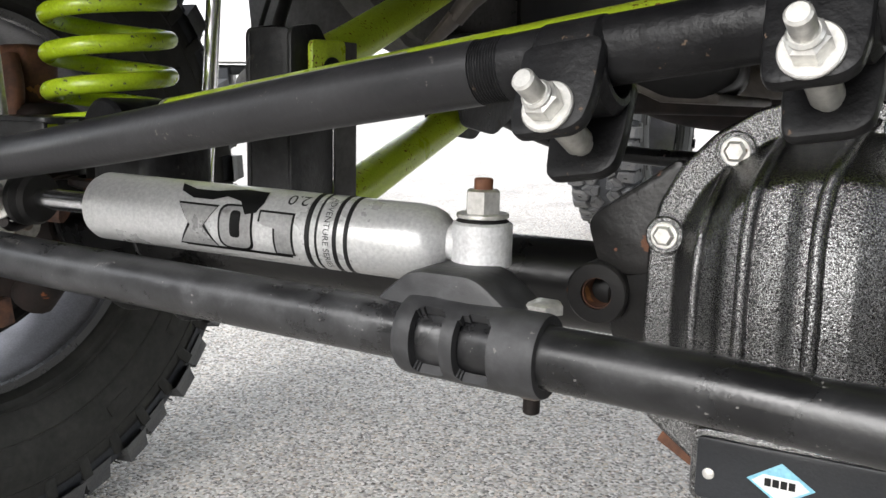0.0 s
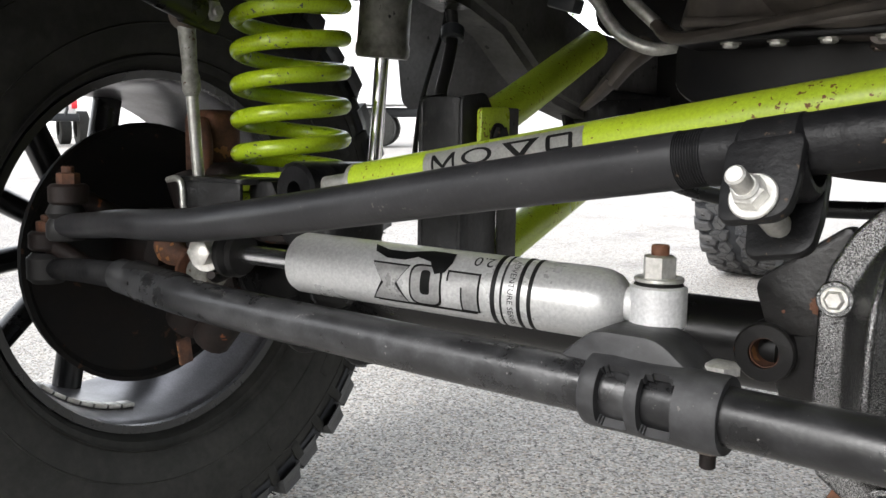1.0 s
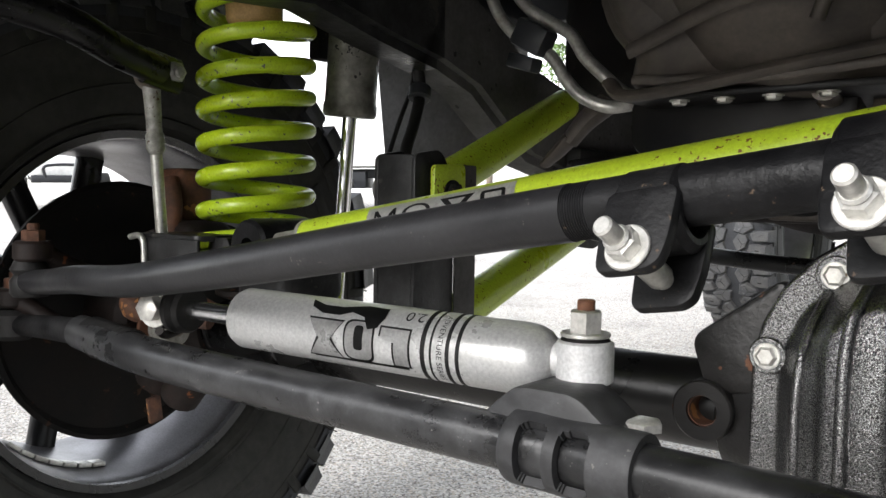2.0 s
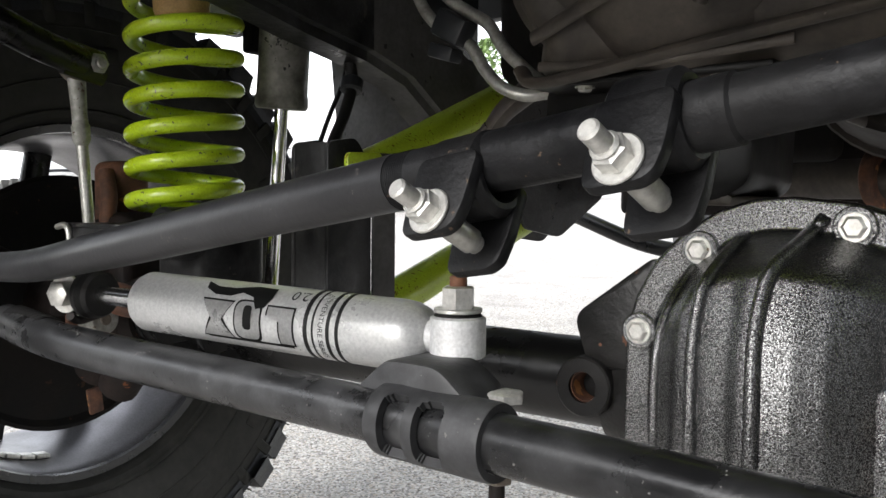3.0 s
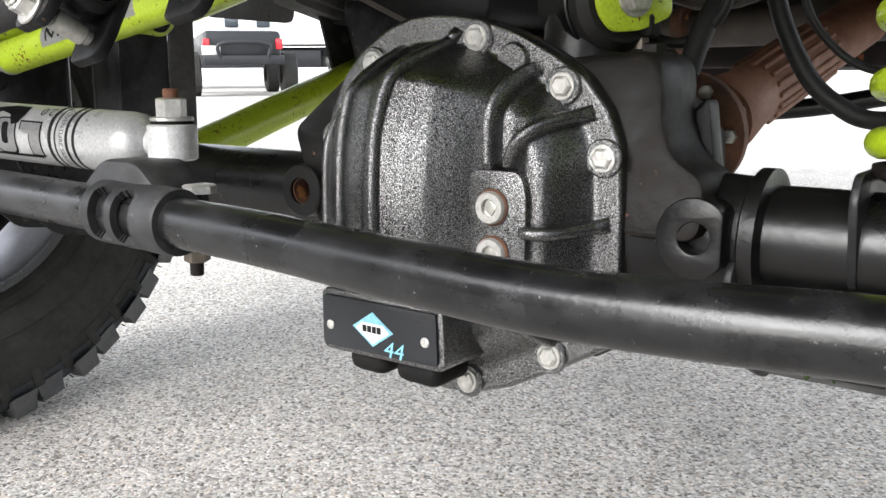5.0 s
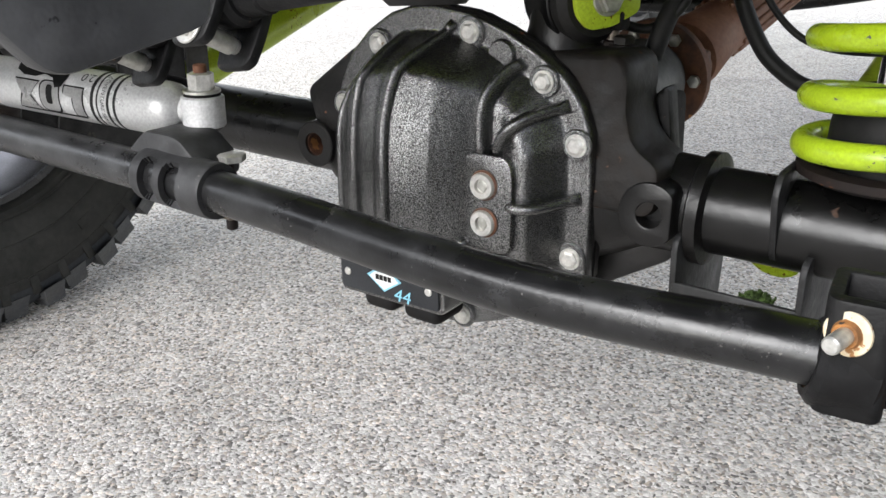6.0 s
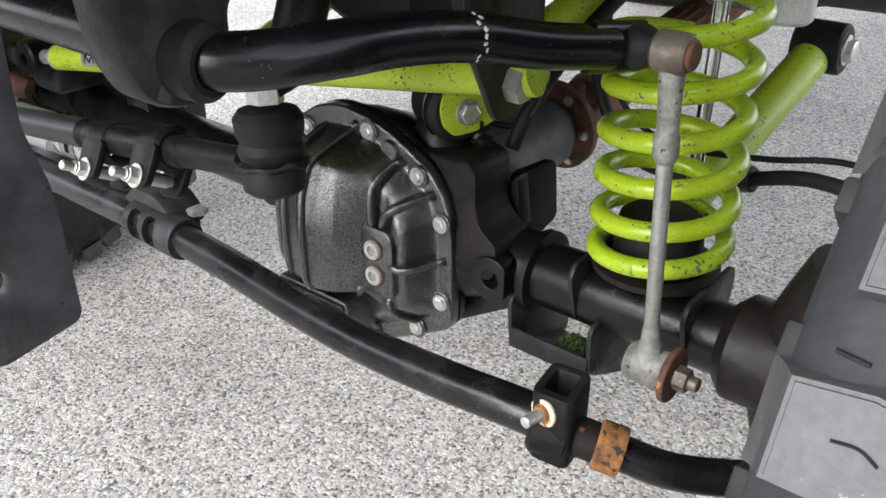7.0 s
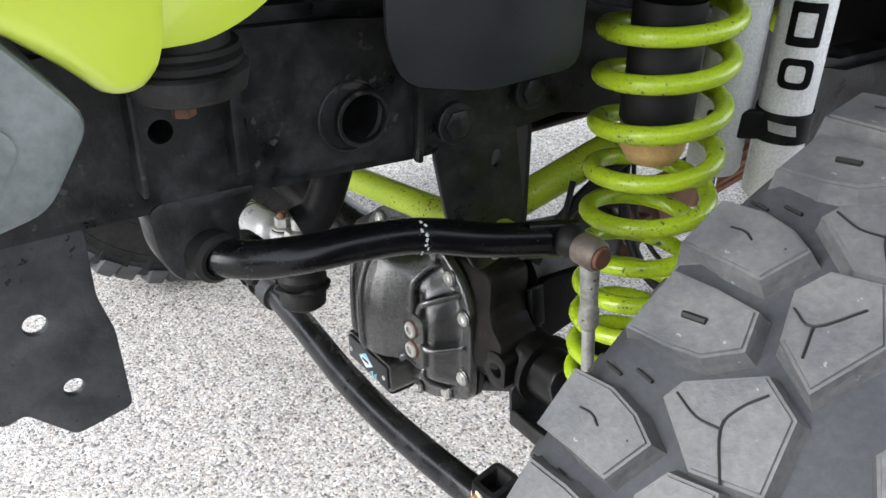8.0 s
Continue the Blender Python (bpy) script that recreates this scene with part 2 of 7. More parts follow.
def wrinkle_black():
    """Gloss black wrinkle paint: worm-like ridges about two millimetres apart under a clear coat."""
    m, n, l, p = material("black_wrinkle_finish")
    t = noise_node(n, l, 1050, 2, 0.5)
    t.inputs["Distortion"].default_value = 0.5
    big = noise_node(n, l, 18, 4)
    col = ramp(n, l, big.outputs["Fac"], [(0.35, (0.0045, 0.0045, 0.0045)), (0.7, (0.008, 0.0078, 0.0075))])
    l.new(col.outputs[0], p.inputs["Base Color"])
    q = ramp(n, l, big.outputs["Fac"], [(0.3, (0.07, 0.07, 0.07)), (0.7, (0.13, 0.13, 0.13))])
    l.new(q.outputs[0], p.inputs["Roughness"])
    b = n.new("ShaderNodeBump")
    b.inputs["Strength"].default_value, b.inputs["Distance"].default_value = 1.0, 0.00048
    l.new(t.outputs["Fac"], b.inputs["Height"])
    l.new(b.outputs[0], p.inputs["Normal"])
    l.new(b.outputs[0], p.inputs["Coat Normal"])
    # glossy ridges, dull grime in the valleys between them
    gloss = ramp(n, l, t.outputs["Fac"], [(0.385, (0.10, 0.10, 0.10)), (0.60, (1, 1, 1))])
    half = n.new("ShaderNodeMath")
    half.operation, half.inputs[1].default_value = "MULTIPLY", 0.65
    l.new(gloss.outputs[0], half.inputs[0])
    l.new(half.outputs[0], p.inputs["Specular IOR Level"])
    l.new(gloss.outputs[0], p.inputs["Coat Weight"])
    p.inputs["IOR"].default_value = 1.95
    p.inputs["Coat Roughness"].default_value, p.inputs["Coat IOR"].default_value = 0.06, 1.8
    return m


def aggregate():
    """Pale exposed-aggregate paving: grains of a few millimetres in greys and tans, with larger stains."""
    m, n, l, p = material("exposed_aggregate")
    c = n.new("ShaderNodeTexCoord")
    warp = n.new("ShaderNodeTexNoise")
    warp.inputs["Scale"].default_value = 90
    l.new(c.outputs["Object"], warp.inputs["Vector"])
    vm = n.new("ShaderNodeMix")
    vm.data_type, vm.blend_type = "VECTOR", "MIX"
    ad = n.new("ShaderNodeVectorMath")
    ad.operation = "MULTIPLY_ADD"
    l.new(warp.outputs["Color"], ad.inputs[0])
    ad.inputs[1].default_value = (0.008, 0.008, 0.0)
    l.new(c.outputs["Object"], ad.inputs[2])
    v = n.new("ShaderNodeTexVoronoi")
    v.inputs["Scale"].default_value, v.inputs["Randomness"].default_value = 230, 1.0
    l.new(ad.outputs[0], v.inputs["Vector"])
    sep = n.new("ShaderNodeSeparateColor")
    l.new(v.outputs["Color"], sep.inputs[0])
    tone = ramp(n, l, sep.outputs[0], [(0.0, (0.085, 0.080, 0.076)), (0.16, (0.23, 0.22, 0.21)), (0.42, (0.385, 0.371, 0.353)), (0.74, (0.47, 0.455, 0.434)), (1.0, (0.66, 0.64, 0.615))])
    tint = ramp(n, l, sep.outputs[1], [(0.6, (1.0, 1.0, 1.0)), (0.95, (1.0, 0.90, 0.80))])
    mu = n.new("ShaderNodeMix")
    mu.data_type, mu.blend_type, mu.inputs[0].default_value = "RGBA", "MULTIPLY", 1.0
    l.new(tone.outputs[0], mu.inputs[6])
    l.new(tint.outputs[0], mu.inputs[7])
    st = noise_node(n, l, 2.2, 5, 0.65)
    stain = ramp(n, l, st.outputs["Fac"], [(0.28, (0.72, 0.72, 0.72)), (0.5, (1, 1, 1))])
    mu2 = n.new("ShaderNodeMix")
    mu2.data_type, mu2.blend_type, mu2.inputs[0].default_value = "RGBA", "MULTIPLY", 1.0
    l.new(mu.outputs[2], mu2.inputs[6])
    l.new(stain.outputs[0], mu2.inputs[7])
    l.new(mu2.outputs[2], p.inputs["Base Color"])
    p.inputs["Roughness"].default_value = 0.9
    b = n.new("ShaderNodeBump")
    b.inputs["Strength"].default_value, b.inputs["Distance"].default_value, b.invert = 0.8, 0.002, True
    l.new(v.outputs["Distance"], b.inputs["Height"])
    l.new(b.outputs[0], p.inputs["Normal"])
    return m


def body_paint():
    """Lime car paint under a clear coat, with the faint waviness of pressed panels."""
    m, n, l, p = material("lime_body_paint")
    p.inputs["Base Color"].default_value = (0.50, 0.61, 0.055, 1)
    p.inputs["Roughness"].default_value = 0.32
    p.inputs["Coat Weight"].default_value, p.inputs["Coat Roughness"].default_value = 1.0, 0.06
    b = n.new("ShaderNodeBump")
    b.inputs["Strength"].default_value, b.inputs["Distance"].default_value = 0.05, 0.002
    l.new(noise_node(n, l, 6, 2).outputs["Fac"], b.inputs["Height"])
    l.new(b.outputs[0], p.inputs["Coat Normal"])
    return m


WRINKLE, GROUND, LIME_BODY = wrinkle_black(), aggregate(), body_paint()


# ---------------------------------------------------------------- building helpers
ORIGIN = {}
ON_VEHICLE = [True]     # whether places are given in the vehicle's own level


def thing(name, at, label, category, group="", kind=""):
    ob = new(name)
    ob.empty_display_size = 0.05
    ob.location = LEVEL @ Vector(at) if ON_VEHICLE[0] else Vector(at)
    ORIGIN[ob] = Vector(ob.location)
    return tagged(ob, label, category, group, kind)


def part(name, bm, mat, parent=None, label="", smooth=40):
    """Links a bmesh, built in world places, as one mesh object under a thing or a part."""
    org = ORIGIN.get(parent, Vector((0, 0, 0)))
    if ON_VEHICLE[0] and parent:
        bmesh.ops.transform(bm, matrix=LEVEL, verts=bm.verts)
    bmesh.ops.translate(bm, verts=bm.verts, vec=-org)
    for f in bm.faces:
        f.smooth = True
    for e in bm.edges:
        if len(e.link_faces) == 2 and e.calc_face_angle(0) > radians(smooth):
            e.smooth = False
    me = bpy.data.meshes.new(name)
    bm.to_mesh(me)
    bm.free()
    me.materials.append(mat)
    ob = new(name, me)
    ORIGIN[ob] = org
    if parent:
        ob.parent = parent
    return tagged(ob, label)


def frame_of(axis, up=(0, 0, 1)):
    z = Vector(axis).normalized()
    u = Vector(up)
    if abs(z.dot(u.normalized())) > 0.95:
        u = Vector((0, 1, 0))
    x = u.cross(z).normalized()
    return Matrix((x, z.cross(x), z)).transposed()


def join(*bms):
    out = bms[0]
    for b in bms[1:]:
        me = bpy.data.meshes.new("t")
        b.to_mesh(me)
        b.free()
        out.from_mesh(me)
        bpy.data.meshes.remove(me)
    return out


def lathe(profile, at, axis, seg=28, hole=False):
    """Turns (along, radius) pairs round an axis; a radius of 0 closes an end. hole: the profile is a closed ring section."""
    bm, rot, at = bmesh.new(), frame_of(axis), Vector(at)
    rings = []
    for s, r in profile:
        if r < 1e-6:
            rings.append([bm.verts.new(at + rot @ Vector((0, 0, s)))])
        else:
            rings.append([bm.verts.new(at + rot @ Vector((r * math.cos(a), r * math.sin(a), s))) for a in (2 * math.pi * i / seg for i in range(seg))])
    pairs = list(zip(rings, rings[1:])) + ([(rings[-1], rings[0])] if hole else [])
    for a, b in pairs:
        for i in range(seg):
            j = (i + 1) % seg
            q = [a[i % len(a)], a[j % len(a)], b[j % len(b)], b[i % len(b)]]
            q = list(dict.fromkeys(q))
            if len(q) > 2:
                bm.faces.new(q)
    bmesh.ops.recalc_face_normals(bm, faces=bm.faces)
    return bm


def rod(a, b, r, bev=0.0, seg=24):
    a, b = Vector(a), Vector(b)
    d = (b - a).length
    e = min(bev, r * 0.9, d * 0.45)
    prof = [(0, 0), (0, r - e), (e, r), (d - e, r), (d, r - e), (d, 0)] if e else [(0, 0), (0, r), (d, r), (d, 0)]
    return lathe(prof, a, b - a, seg)


def ring(at, axis, r_out, r_in, width, bev=0.001, seg=28):
    h = width / 2
    return lathe([(-h, r_in), (-h, r_out - bev), (-h + bev, r_out), (h - bev, r_out), (h, r_out - bev), (h, r_in)], at, axis, seg, True)


def smooth_path(pts, steps=10):
    P = [Vector(p) for p in pts]
    P = [2 * P[0] - P[1]] + P + [2 * P[-1] - P[-2]]
    out = []
    for i in range(1, len(P) - 2):
        p0, p1, p2, p3 = P[i - 1:i + 3]
        for k in range(steps):
            u = k / steps
            out.append(0.5 * (2 * p1 + (p2 - p0) * u + (2 * p0 - 5 * p1 + 4 * p2 - p3) * u * u + (3 * p1 - p0 - 3 * p2 + p3) * u ** 3))
    return out + [P[-2]]


def sweep(path, radius, seg=16, flat=None):
    """A tube along a path; radius is a number or a function of the share of the way. flat: (wide, thin) factors as a function of the way."""
    bm = bmesh.new()
    n = len(path)
    d = [(path[min(i + 1, n - 1)] - path[max(i - 1, 0)]).normalized() for i in range(n)]
    u = d[0].orthogonal().normalized() if abs(d[0].z) > 0.9 else Vector((0, 0, 1)).cross(d[0]).normalized()
    rings = []
    for i, p in enumerate(path):
        u = (u - d[i] * u.dot(d[i])).normalized()
        w = d[i].cross(u)
        t = i / (n - 1)
        r = radius(t) if callable(radius) else radius
        fx, fy = flat(t) if flat else (1, 1)
        rings.append([bm.verts.new(p + u * (r * fx * math.cos(a)) + w * (r * fy * math.sin(a))) for a in (2 * math.pi * k / seg for k in range(seg))])
    for a, b in zip(rings, rings[1:]):
        for k in range(seg):
            bm.faces.new((a[k], a[(k + 1) % seg], b[(k + 1) % seg], b[k]))
    for rg in (rings[0], rings[-1]):
        bm.faces.new(rg)
    bmesh.ops.recalc_face_normals(bm, faces=bm.faces)
    return bm


def tube(pts, radius, seg=20, steps=10, flat=None):
    return sweep(smooth_path(pts, steps), radius, seg, flat)


def box(at, size, bev=0.002, rot=None, seg=2):
    bm = bmesh.new()
    bmesh.ops.create_cube(bm, size=1.0)
    bmesh.ops.scale(bm, verts=bm.verts, vec=size)
    if bev:
        bmesh.ops.bevel(bm, geom=list(bm.edges), offset=bev, segments=seg, affect="EDGES", profile=0.5)
    m = rot.to_4x4() if rot else Matrix()
    bmesh.ops.transform(bm, matrix=Matrix.Translation(at) @ m, verts=bm.verts)
    return bm


def hexagon(at, axis, across, height, bev=0.0012):
    """A bolt head or nut: six flats, chamfered top."""
    r = across / math.sqrt(3)
    bm = lathe([(0, 0), (0, r), (height - bev, r), (height, r - 1.6 * bev), (height, 0)], at, axis, 6)
    return bm


def plate(outline, place, thick, holes=(), bev=0.0008):
    """A flat plate: outline and holes as (u, v) loops, laid by place(u, v, w), w running through its thickness."""
    cu = bpy.data.curves.new("t", "CURVE")
    cu.dimensions, cu.fill_mode, cu.extrude, cu.bevel_depth, cu.bevel_resolution = "2D", "BOTH", max(thick / 2 - bev, 1e-5), bev, 1
    for loop in (outline, *holes):
        sp = cu.splines.new("POLY")
        sp.points.add(len(loop) - 1)
        for q, (a, b) in zip(sp.points, loop):
            q.co = (a, b, 0, 1)
        sp.use_cyclic_u = True
    ob = bpy.data.objects.new("t", cu)
    me = bpy.data.meshes.new_from_object(ob)
    bm = bmesh.new()
    bm.from_mesh(me)
    bpy.data.objects.remove(ob)
    bpy.data.curves.remove(cu)
    bpy.data.meshes.remove(me)
    bmesh.ops.remove_doubles(bm, verts=bm.verts, dist=1e-6)
    for v in bm.verts:
        v.co = place(*v.co)
    bmesh.ops.recalc_face_normals(bm, faces=bm.faces)
    return bm


def circle(u, v, r, n=20):
    return [(u + r * math.cos(2 * math.pi * i / n), v + r * math.sin(2 * math.pi * i / n)) for i in range(n)]


def rounded(loop, r=0.006, n=4):
    """A polygon with its corners rounded."""
    out = []
    k = len(loop)
    for i in range(k):
        p, a, b = Vector(loop[i]), Vector(loop[i - 1]), Vector(loop[(i + 1) % k])
        da, db = (a - p), (b - p)
        e = min(r, da.length * 0.45, db.length * 0.45)
        s, t = p + da.normalized() * e, p + db.normalized() * e
        for j in range(n + 1):
            f = j / n
            q = s * (1 - f) ** 2 + p * 2 * f * (1 - f) + t * f * f
            out.append((q.x, q.y))
    return out


def words(text, size):
    """Flat lettering as a bmesh in the xy plane, centred."""
    cu = bpy.data.curves.new("t", "FONT")
    cu.body, cu.size, cu.align_x, cu.align_y = text, size, "CENTER", "CENTER"
    ob = bpy.data.objects.new("t", cu)
    me = bpy.data.meshes.new_from_object(ob)
    bm = bmesh.new()
    bm.from_mesh(me)
    bpy.data.objects.remove(ob)
    bpy.data.curves.remove(cu)
    bpy.data.meshes.remove(me)
    return bm


def flat_shape(loop, holes=()):
    return plate(loop, lambda u, v, w: Vector((u, v, 0)), 0.0002, holes, 0.00005)


def wrap(bm, at, axis, zero, radius, lift=0.0004):
    """Lays a flat sheet (x along the axis, y round it) on a cylinder."""
    axis = Vector(axis).normalized()
    zero = (Vector(zero) - axis * Vector(zero).dot(axis)).normalized()
    side = zero.cross(axis)
    ys = [v.co.y for v in bm.verts]
    y = min(ys)
    while y < max(ys):
        y += 0.003
        bmesh.ops.bisect_plane(bm, geom=list(bm.verts) + list(bm.edges) + list(bm.faces), plane_co=(0, y, 0), plane_no=(0, 1, 0))
    at = Vector(at)
    for v in bm.verts:
        a = v.co.y / radius
        v.co = at + axis * v.co.x + (zero * math.cos(a) + side * math.sin(a)) * (radius + lift)
    return bm


def bolt_head(name, at, axis, across, parent, mat=None, washer=True, label=""):
    """A hex head with its washer face."""
    bm = hexagon(at, axis, across, across * 0.42)
    ax = Vector(axis).normalized()
    if washer:
        bm = join(bm, ring(Vector(at) + ax * 0.0008, axis, across * 0.72, across * 0.2, 0.0024, 0.0004, 24))
    return part(name, bm, mat or ZINC, parent, label, 30)


# ---------------------------------------------------------------- ground
def ground_sheet():
    bm = bmesh.new()
    bmesh.ops.create_grid(bm, x_segments=8, y_segments=8, size=400)
    ob = part("ground", bm, GROUND)
    tagged(ob, "pale grey exposed-aggregate paving of a car park", "ground", "", "structure")


ground_sheet()

HUB_Y, HUB_Z, MID = 0.63, 0.443, -0.23      # axle line and the vehicle's centre line


# ---------------------------------------------------------------- differential cover
CX, CZ, FLANGE = -0.036, 0.449, 0.5795
RIM = [(-0.055, 0.5885), (-0.020, 0.5848), (0.012, 0.5735), (0.040, 0.5595), (0.064, 0.5445), (0.081, 0.5240), (0.0905, 0.5010), (0.0935, 0.460), (0.094, 0.410), (0.0935, 0.378), (0.088, 0.3665), (0.057, 0.348), (0.013, 0.324),
       (-0.022, 0.311), (-0.048, 0.3095), (-0.085, 0.322), (-0.130, 0.347), (-0.160, 0.369), (-0.1655, 0.385), (-0.1665, 0.440), (-0.1660, 0.494), (-0.160, 0.518), (-0.147, 0.5430), (-0.127, 0.5640), (-0.102, 0.580), (-0.078, 0.5875)]
OUTLINE = [(a - CX, b - CZ) for a, b in RIM]


def edge_at(angle):
    """How far the cover's outline lies from its middle in a direction."""
    d = Vector((math.cos(angle), math.sin(angle)))
    best = 0.1
    for i in range(len(OUTLINE)):
        p, q = Vector(OUTLINE[i]), Vector(OUTLINE[(i + 1) % len(OUTLINE)])
        e = q - p
        den = d.x * e.y - d.y * e.x
        if abs(den) > 1e-9:
            t = (p.x * e.y - p.y * e.x) / den
            s = (p.x * d.y - p.y * d.x) / den
            if t > 0 and -1e-6 <= s <= 1 + 1e-6:
                best = t
    return best


DEPTH_X = [-0.166, -0.150, -0.138, -0.122, -0.110, -0.104, -0.083, -0.070, -0.063, -0.050, -0.034, -0.018, -0.004, 0.007, 0.016, 0.028, 0.042, 0.056, 0.068, 0.080, 0.090]
DEPTH_D = [0.000, 0.014, 0.030, 0.046, 0.052, 0.059, 0.064, 0.066, 0.0705, 0.0725, 0.070, 0.062, 0.049, 0.037, 0.030, 0.029, 0.034, 0.034, 0.024, 0.009, 0.0]
RIBS = [  # (x, z) along each cast rib, then half width and height
    ([(0.030, 0.551), (0.021, 0.541), (0.015, 0.522), (0.015, 0.500), (0.016, 0.480)], 0.0042, 0.012),
    ([(0.072, 0.522), (0.052, 0.515), (0.036, 0.502), (0.026, 0.482)], 0.0042, 0.011),
    ([(0.038, 0.446), (0.062, 0.446), (0.086, 0.450)], 0.0040, 0.010),
    ([(-0.036, 0.577), (-0.044, 0.563), (-0.051, 0.540), (-0.0535, 0.51), (-0.0525, 0.46), (-0.0535, 0.385)], 0.0034, 0.0060),
    ([(-0.083, 0.566), (-0.088, 0.545), (-0.092, 0.515), (-0.092, 0.46), (-0.092, 0.385)], 0.0032, 0.0050),
    ([(-0.116, 0.545), (-0.121, 0.51), (-0.123, 0.46), (-0.122, 0.395)], 0.0028, 0.0032),
    ([(0.006, 0.412), (-0.006, 0.396), (-0.026, 0.380)], 0.0036, 0.006),
    ([(0.030, 0.402), (0.036, 0.380), (0.050, 0.362)], 0.0036, 0.006),
]
def cover_depth(x, z):
    u, v = x - CX, z - CZ
    s = math.hypot(u, v) / edge_at(math.atan2(v, u))
    rise = min(1.0, max(0.0, (0.86 - s) / 0.20))
    rise = math.sin(rise * math.pi / 2) ** 1.2
    d = float(np.interp(x, DEPTH_X, DEPTH_D))
    if z < 0.40:
        d = min(d, 0.030 + (z - 0.385) * 0.6 if z > 0.385 else 0.030)
    return rise * d * (1 - 0.62 * (abs(v) / 0.137) ** 2.6)


def on_cover(x, z, proud=0.0):
    return Vector((x, FLANGE - 0.010 - cover_depth(x, z) - proud, z))


def cast_rib(line, half, height):
    """A raised rib with a rounded top that follows the cover's surface and runs out at its ends."""
    flat = smooth_path([Vector((a, b, 0)) for a, b in line], 9)
    path = [on_cover(p.x, p.y, -0.0015) for p in flat]
    bm, rings, n = bmesh.new(), [], len(path)
    for i, p in enumerate(path):
        d = (path[min(i + 1, n - 1)] - path[max(i - 1, 0)]).normalized()
        side = d.cross(Vector((0, -1, 0))).normalized()
        out = side.cross(d).normalized()
        if out.y > 0:
            out = -out
        end = min(1.0, 0.25 + 0.30 * min(i, n - 1 - i))
        rings.append([bm.verts.new(p + side * (half * 1.35 * math.cos(a)) + out * ((height + 0.002) * end * math.sin(a) ** 0.7)) for a in (math.pi * k / 10 for k in range(11))])
    for a, b in zip(rings, rings[1:]):
        for k in range(10):
            bm.faces.new((a[k], a[k + 1], b[k + 1], b[k]))
    bm.faces.new(rings[0])
    bm.faces.new(rings[-1])
    bmesh.ops.recalc_face_normals(bm, faces=bm.faces)
    return bm


def differential_cover():
    th = thing("differential_cover", (CX, FLANGE, CZ), "black wrinkle-finished cast differential cover bolted to the axle", "differential cover")
    bm = bmesh.new()
    seg, rad = 220, 76
    rows = []
    for k in range(rad + 1):
        s = k / rad
        r = []
        for i in range(seg):
            a = 2 * math.pi * i / seg
            e = edge_at(a) * s
            p = on_cover(CX + e * math.cos(a), CZ + e * math.sin(a))
            if k == rad:
                p.y += 0.0025
            r.append(bm.verts.new(p))
            if k == 0:
                break
        rows.append(r)
    edge = [bm.verts.new(v.co + Vector((0, 0.0095, 0))) for v in rows[-1]]
    rows.append(edge)
    for a, b in zip(rows, rows[1:]):
        for i in range(seg):
            j = (i + 1) % seg
            q = list(dict.fromkeys([a[i % len(a)], a[j % len(a)], b[j], b[i]]))
            bm.faces.new(q)
    bmesh.ops.recalc_face_normals(bm, faces=bm.faces)
    part("cover_shell", bm, WRINKLE, th, "", 70)
    for line, half, height in RIBS:
        part("rib", cast_rib(line, half, height), WRINKLE, th, "", 80)
    boss = rounded([(0.004, 0.482), (0.040, 0.482), (0.044, 0.470), (0.044, 0.408), (0.004, 0.408)], 0.008)
    part("plug_boss", plate(boss, lambda u, v, w: Vector((u, 0.5405 - w, v)), 0.024, (), 0.003), WRINKLE, th)
    for x, z in ((0.022, 0.4605), (0.023, 0.4300)):
        plug = part("drain_plug", lathe([(0, 0.0), (0, 0.0108), (0.004, 0.0108), (0.0055, 0.0098), (0.0055, 0.0058), (0.002, 0.0056), (0.002, 0)], (x, 0.5285, z), (0, -1, 0), 28), ZINC, th, "zinc plug with square socket and red sealant")
        part("sealant", ring((x, 0.5275, z), (0, 1, 0), 0.0122, 0.0106, 0.003, 0.001), RUST, plug)
        part("socket", box((x, 0.5262, z), (0.0078, 0.002, 0.0078), 0.0003, Euler((0, radians(35), 0)).to_matrix()), GALV, plug)
    for x, z in ((-0.019, 0.5705), (0.0495, 0.5383), (0.0805, 0.4930), (0.0807, 0.4000), (0.0460, 0.3545), (-0.0225, 0.3225), (-0.1130, 0.5535), (-0.1545, 0.4965), (-0.1540, 0.4000), (-0.112, 0.350)):
        base = FLANGE - 0.010
        part("bolt_seat", ring((x, base - 0.0012, z), (0, 1, 0), 0.0128, 0.006, 0.004, 0.001), WRINKLE, th)
        bolt_head("cover_bolt", (x, base - 0.0025, z), (0, -1, 0), 0.0126, th)
    part("cast_pad", lathe([(0, 0), (0, 0.013), (0.003, 0.011), (0.003, 0)], (0.010, FLANGE - 0.0105, 0.5545), (0, -1, 0), 20), WRINKLE, th)
    blk = rounded([(-0.1125, 0.390), (-0.0055, 0.391), (-0.003, 0.349), (-0.1125, 0.347)], 0.006)
    part("badge_block", plate(blk, lambda u, v, w: Vector((u, 0.536 - w + 0.02 * (0.365 - v), v)), 0.054, (), 0.002), WRINKLE, th)
    badge = part("badge_plate", plate(rounded([(-0.1095, 0.387), (-0.0075, 0.388), (-0.006, 0.352), (-0.1095, 0.350)], 0.003), lambda u, v, w: Vector((u, 0.5075 - w + 0.02 * (0.365 - v), v)), 0.003, (), 0.0005), PLASTIC, th, "matt black badge plate with a diamond emblem")
    for x, z in ((-0.1025, 0.3655), (-0.0155, 0.3675)):
        part("rivet", lathe([(0, 0.0036), (0.0008, 0.0034), (0.0018, 0)], (x, 0.5058, z), (0, -1, 0), 16), ZINC, badge)

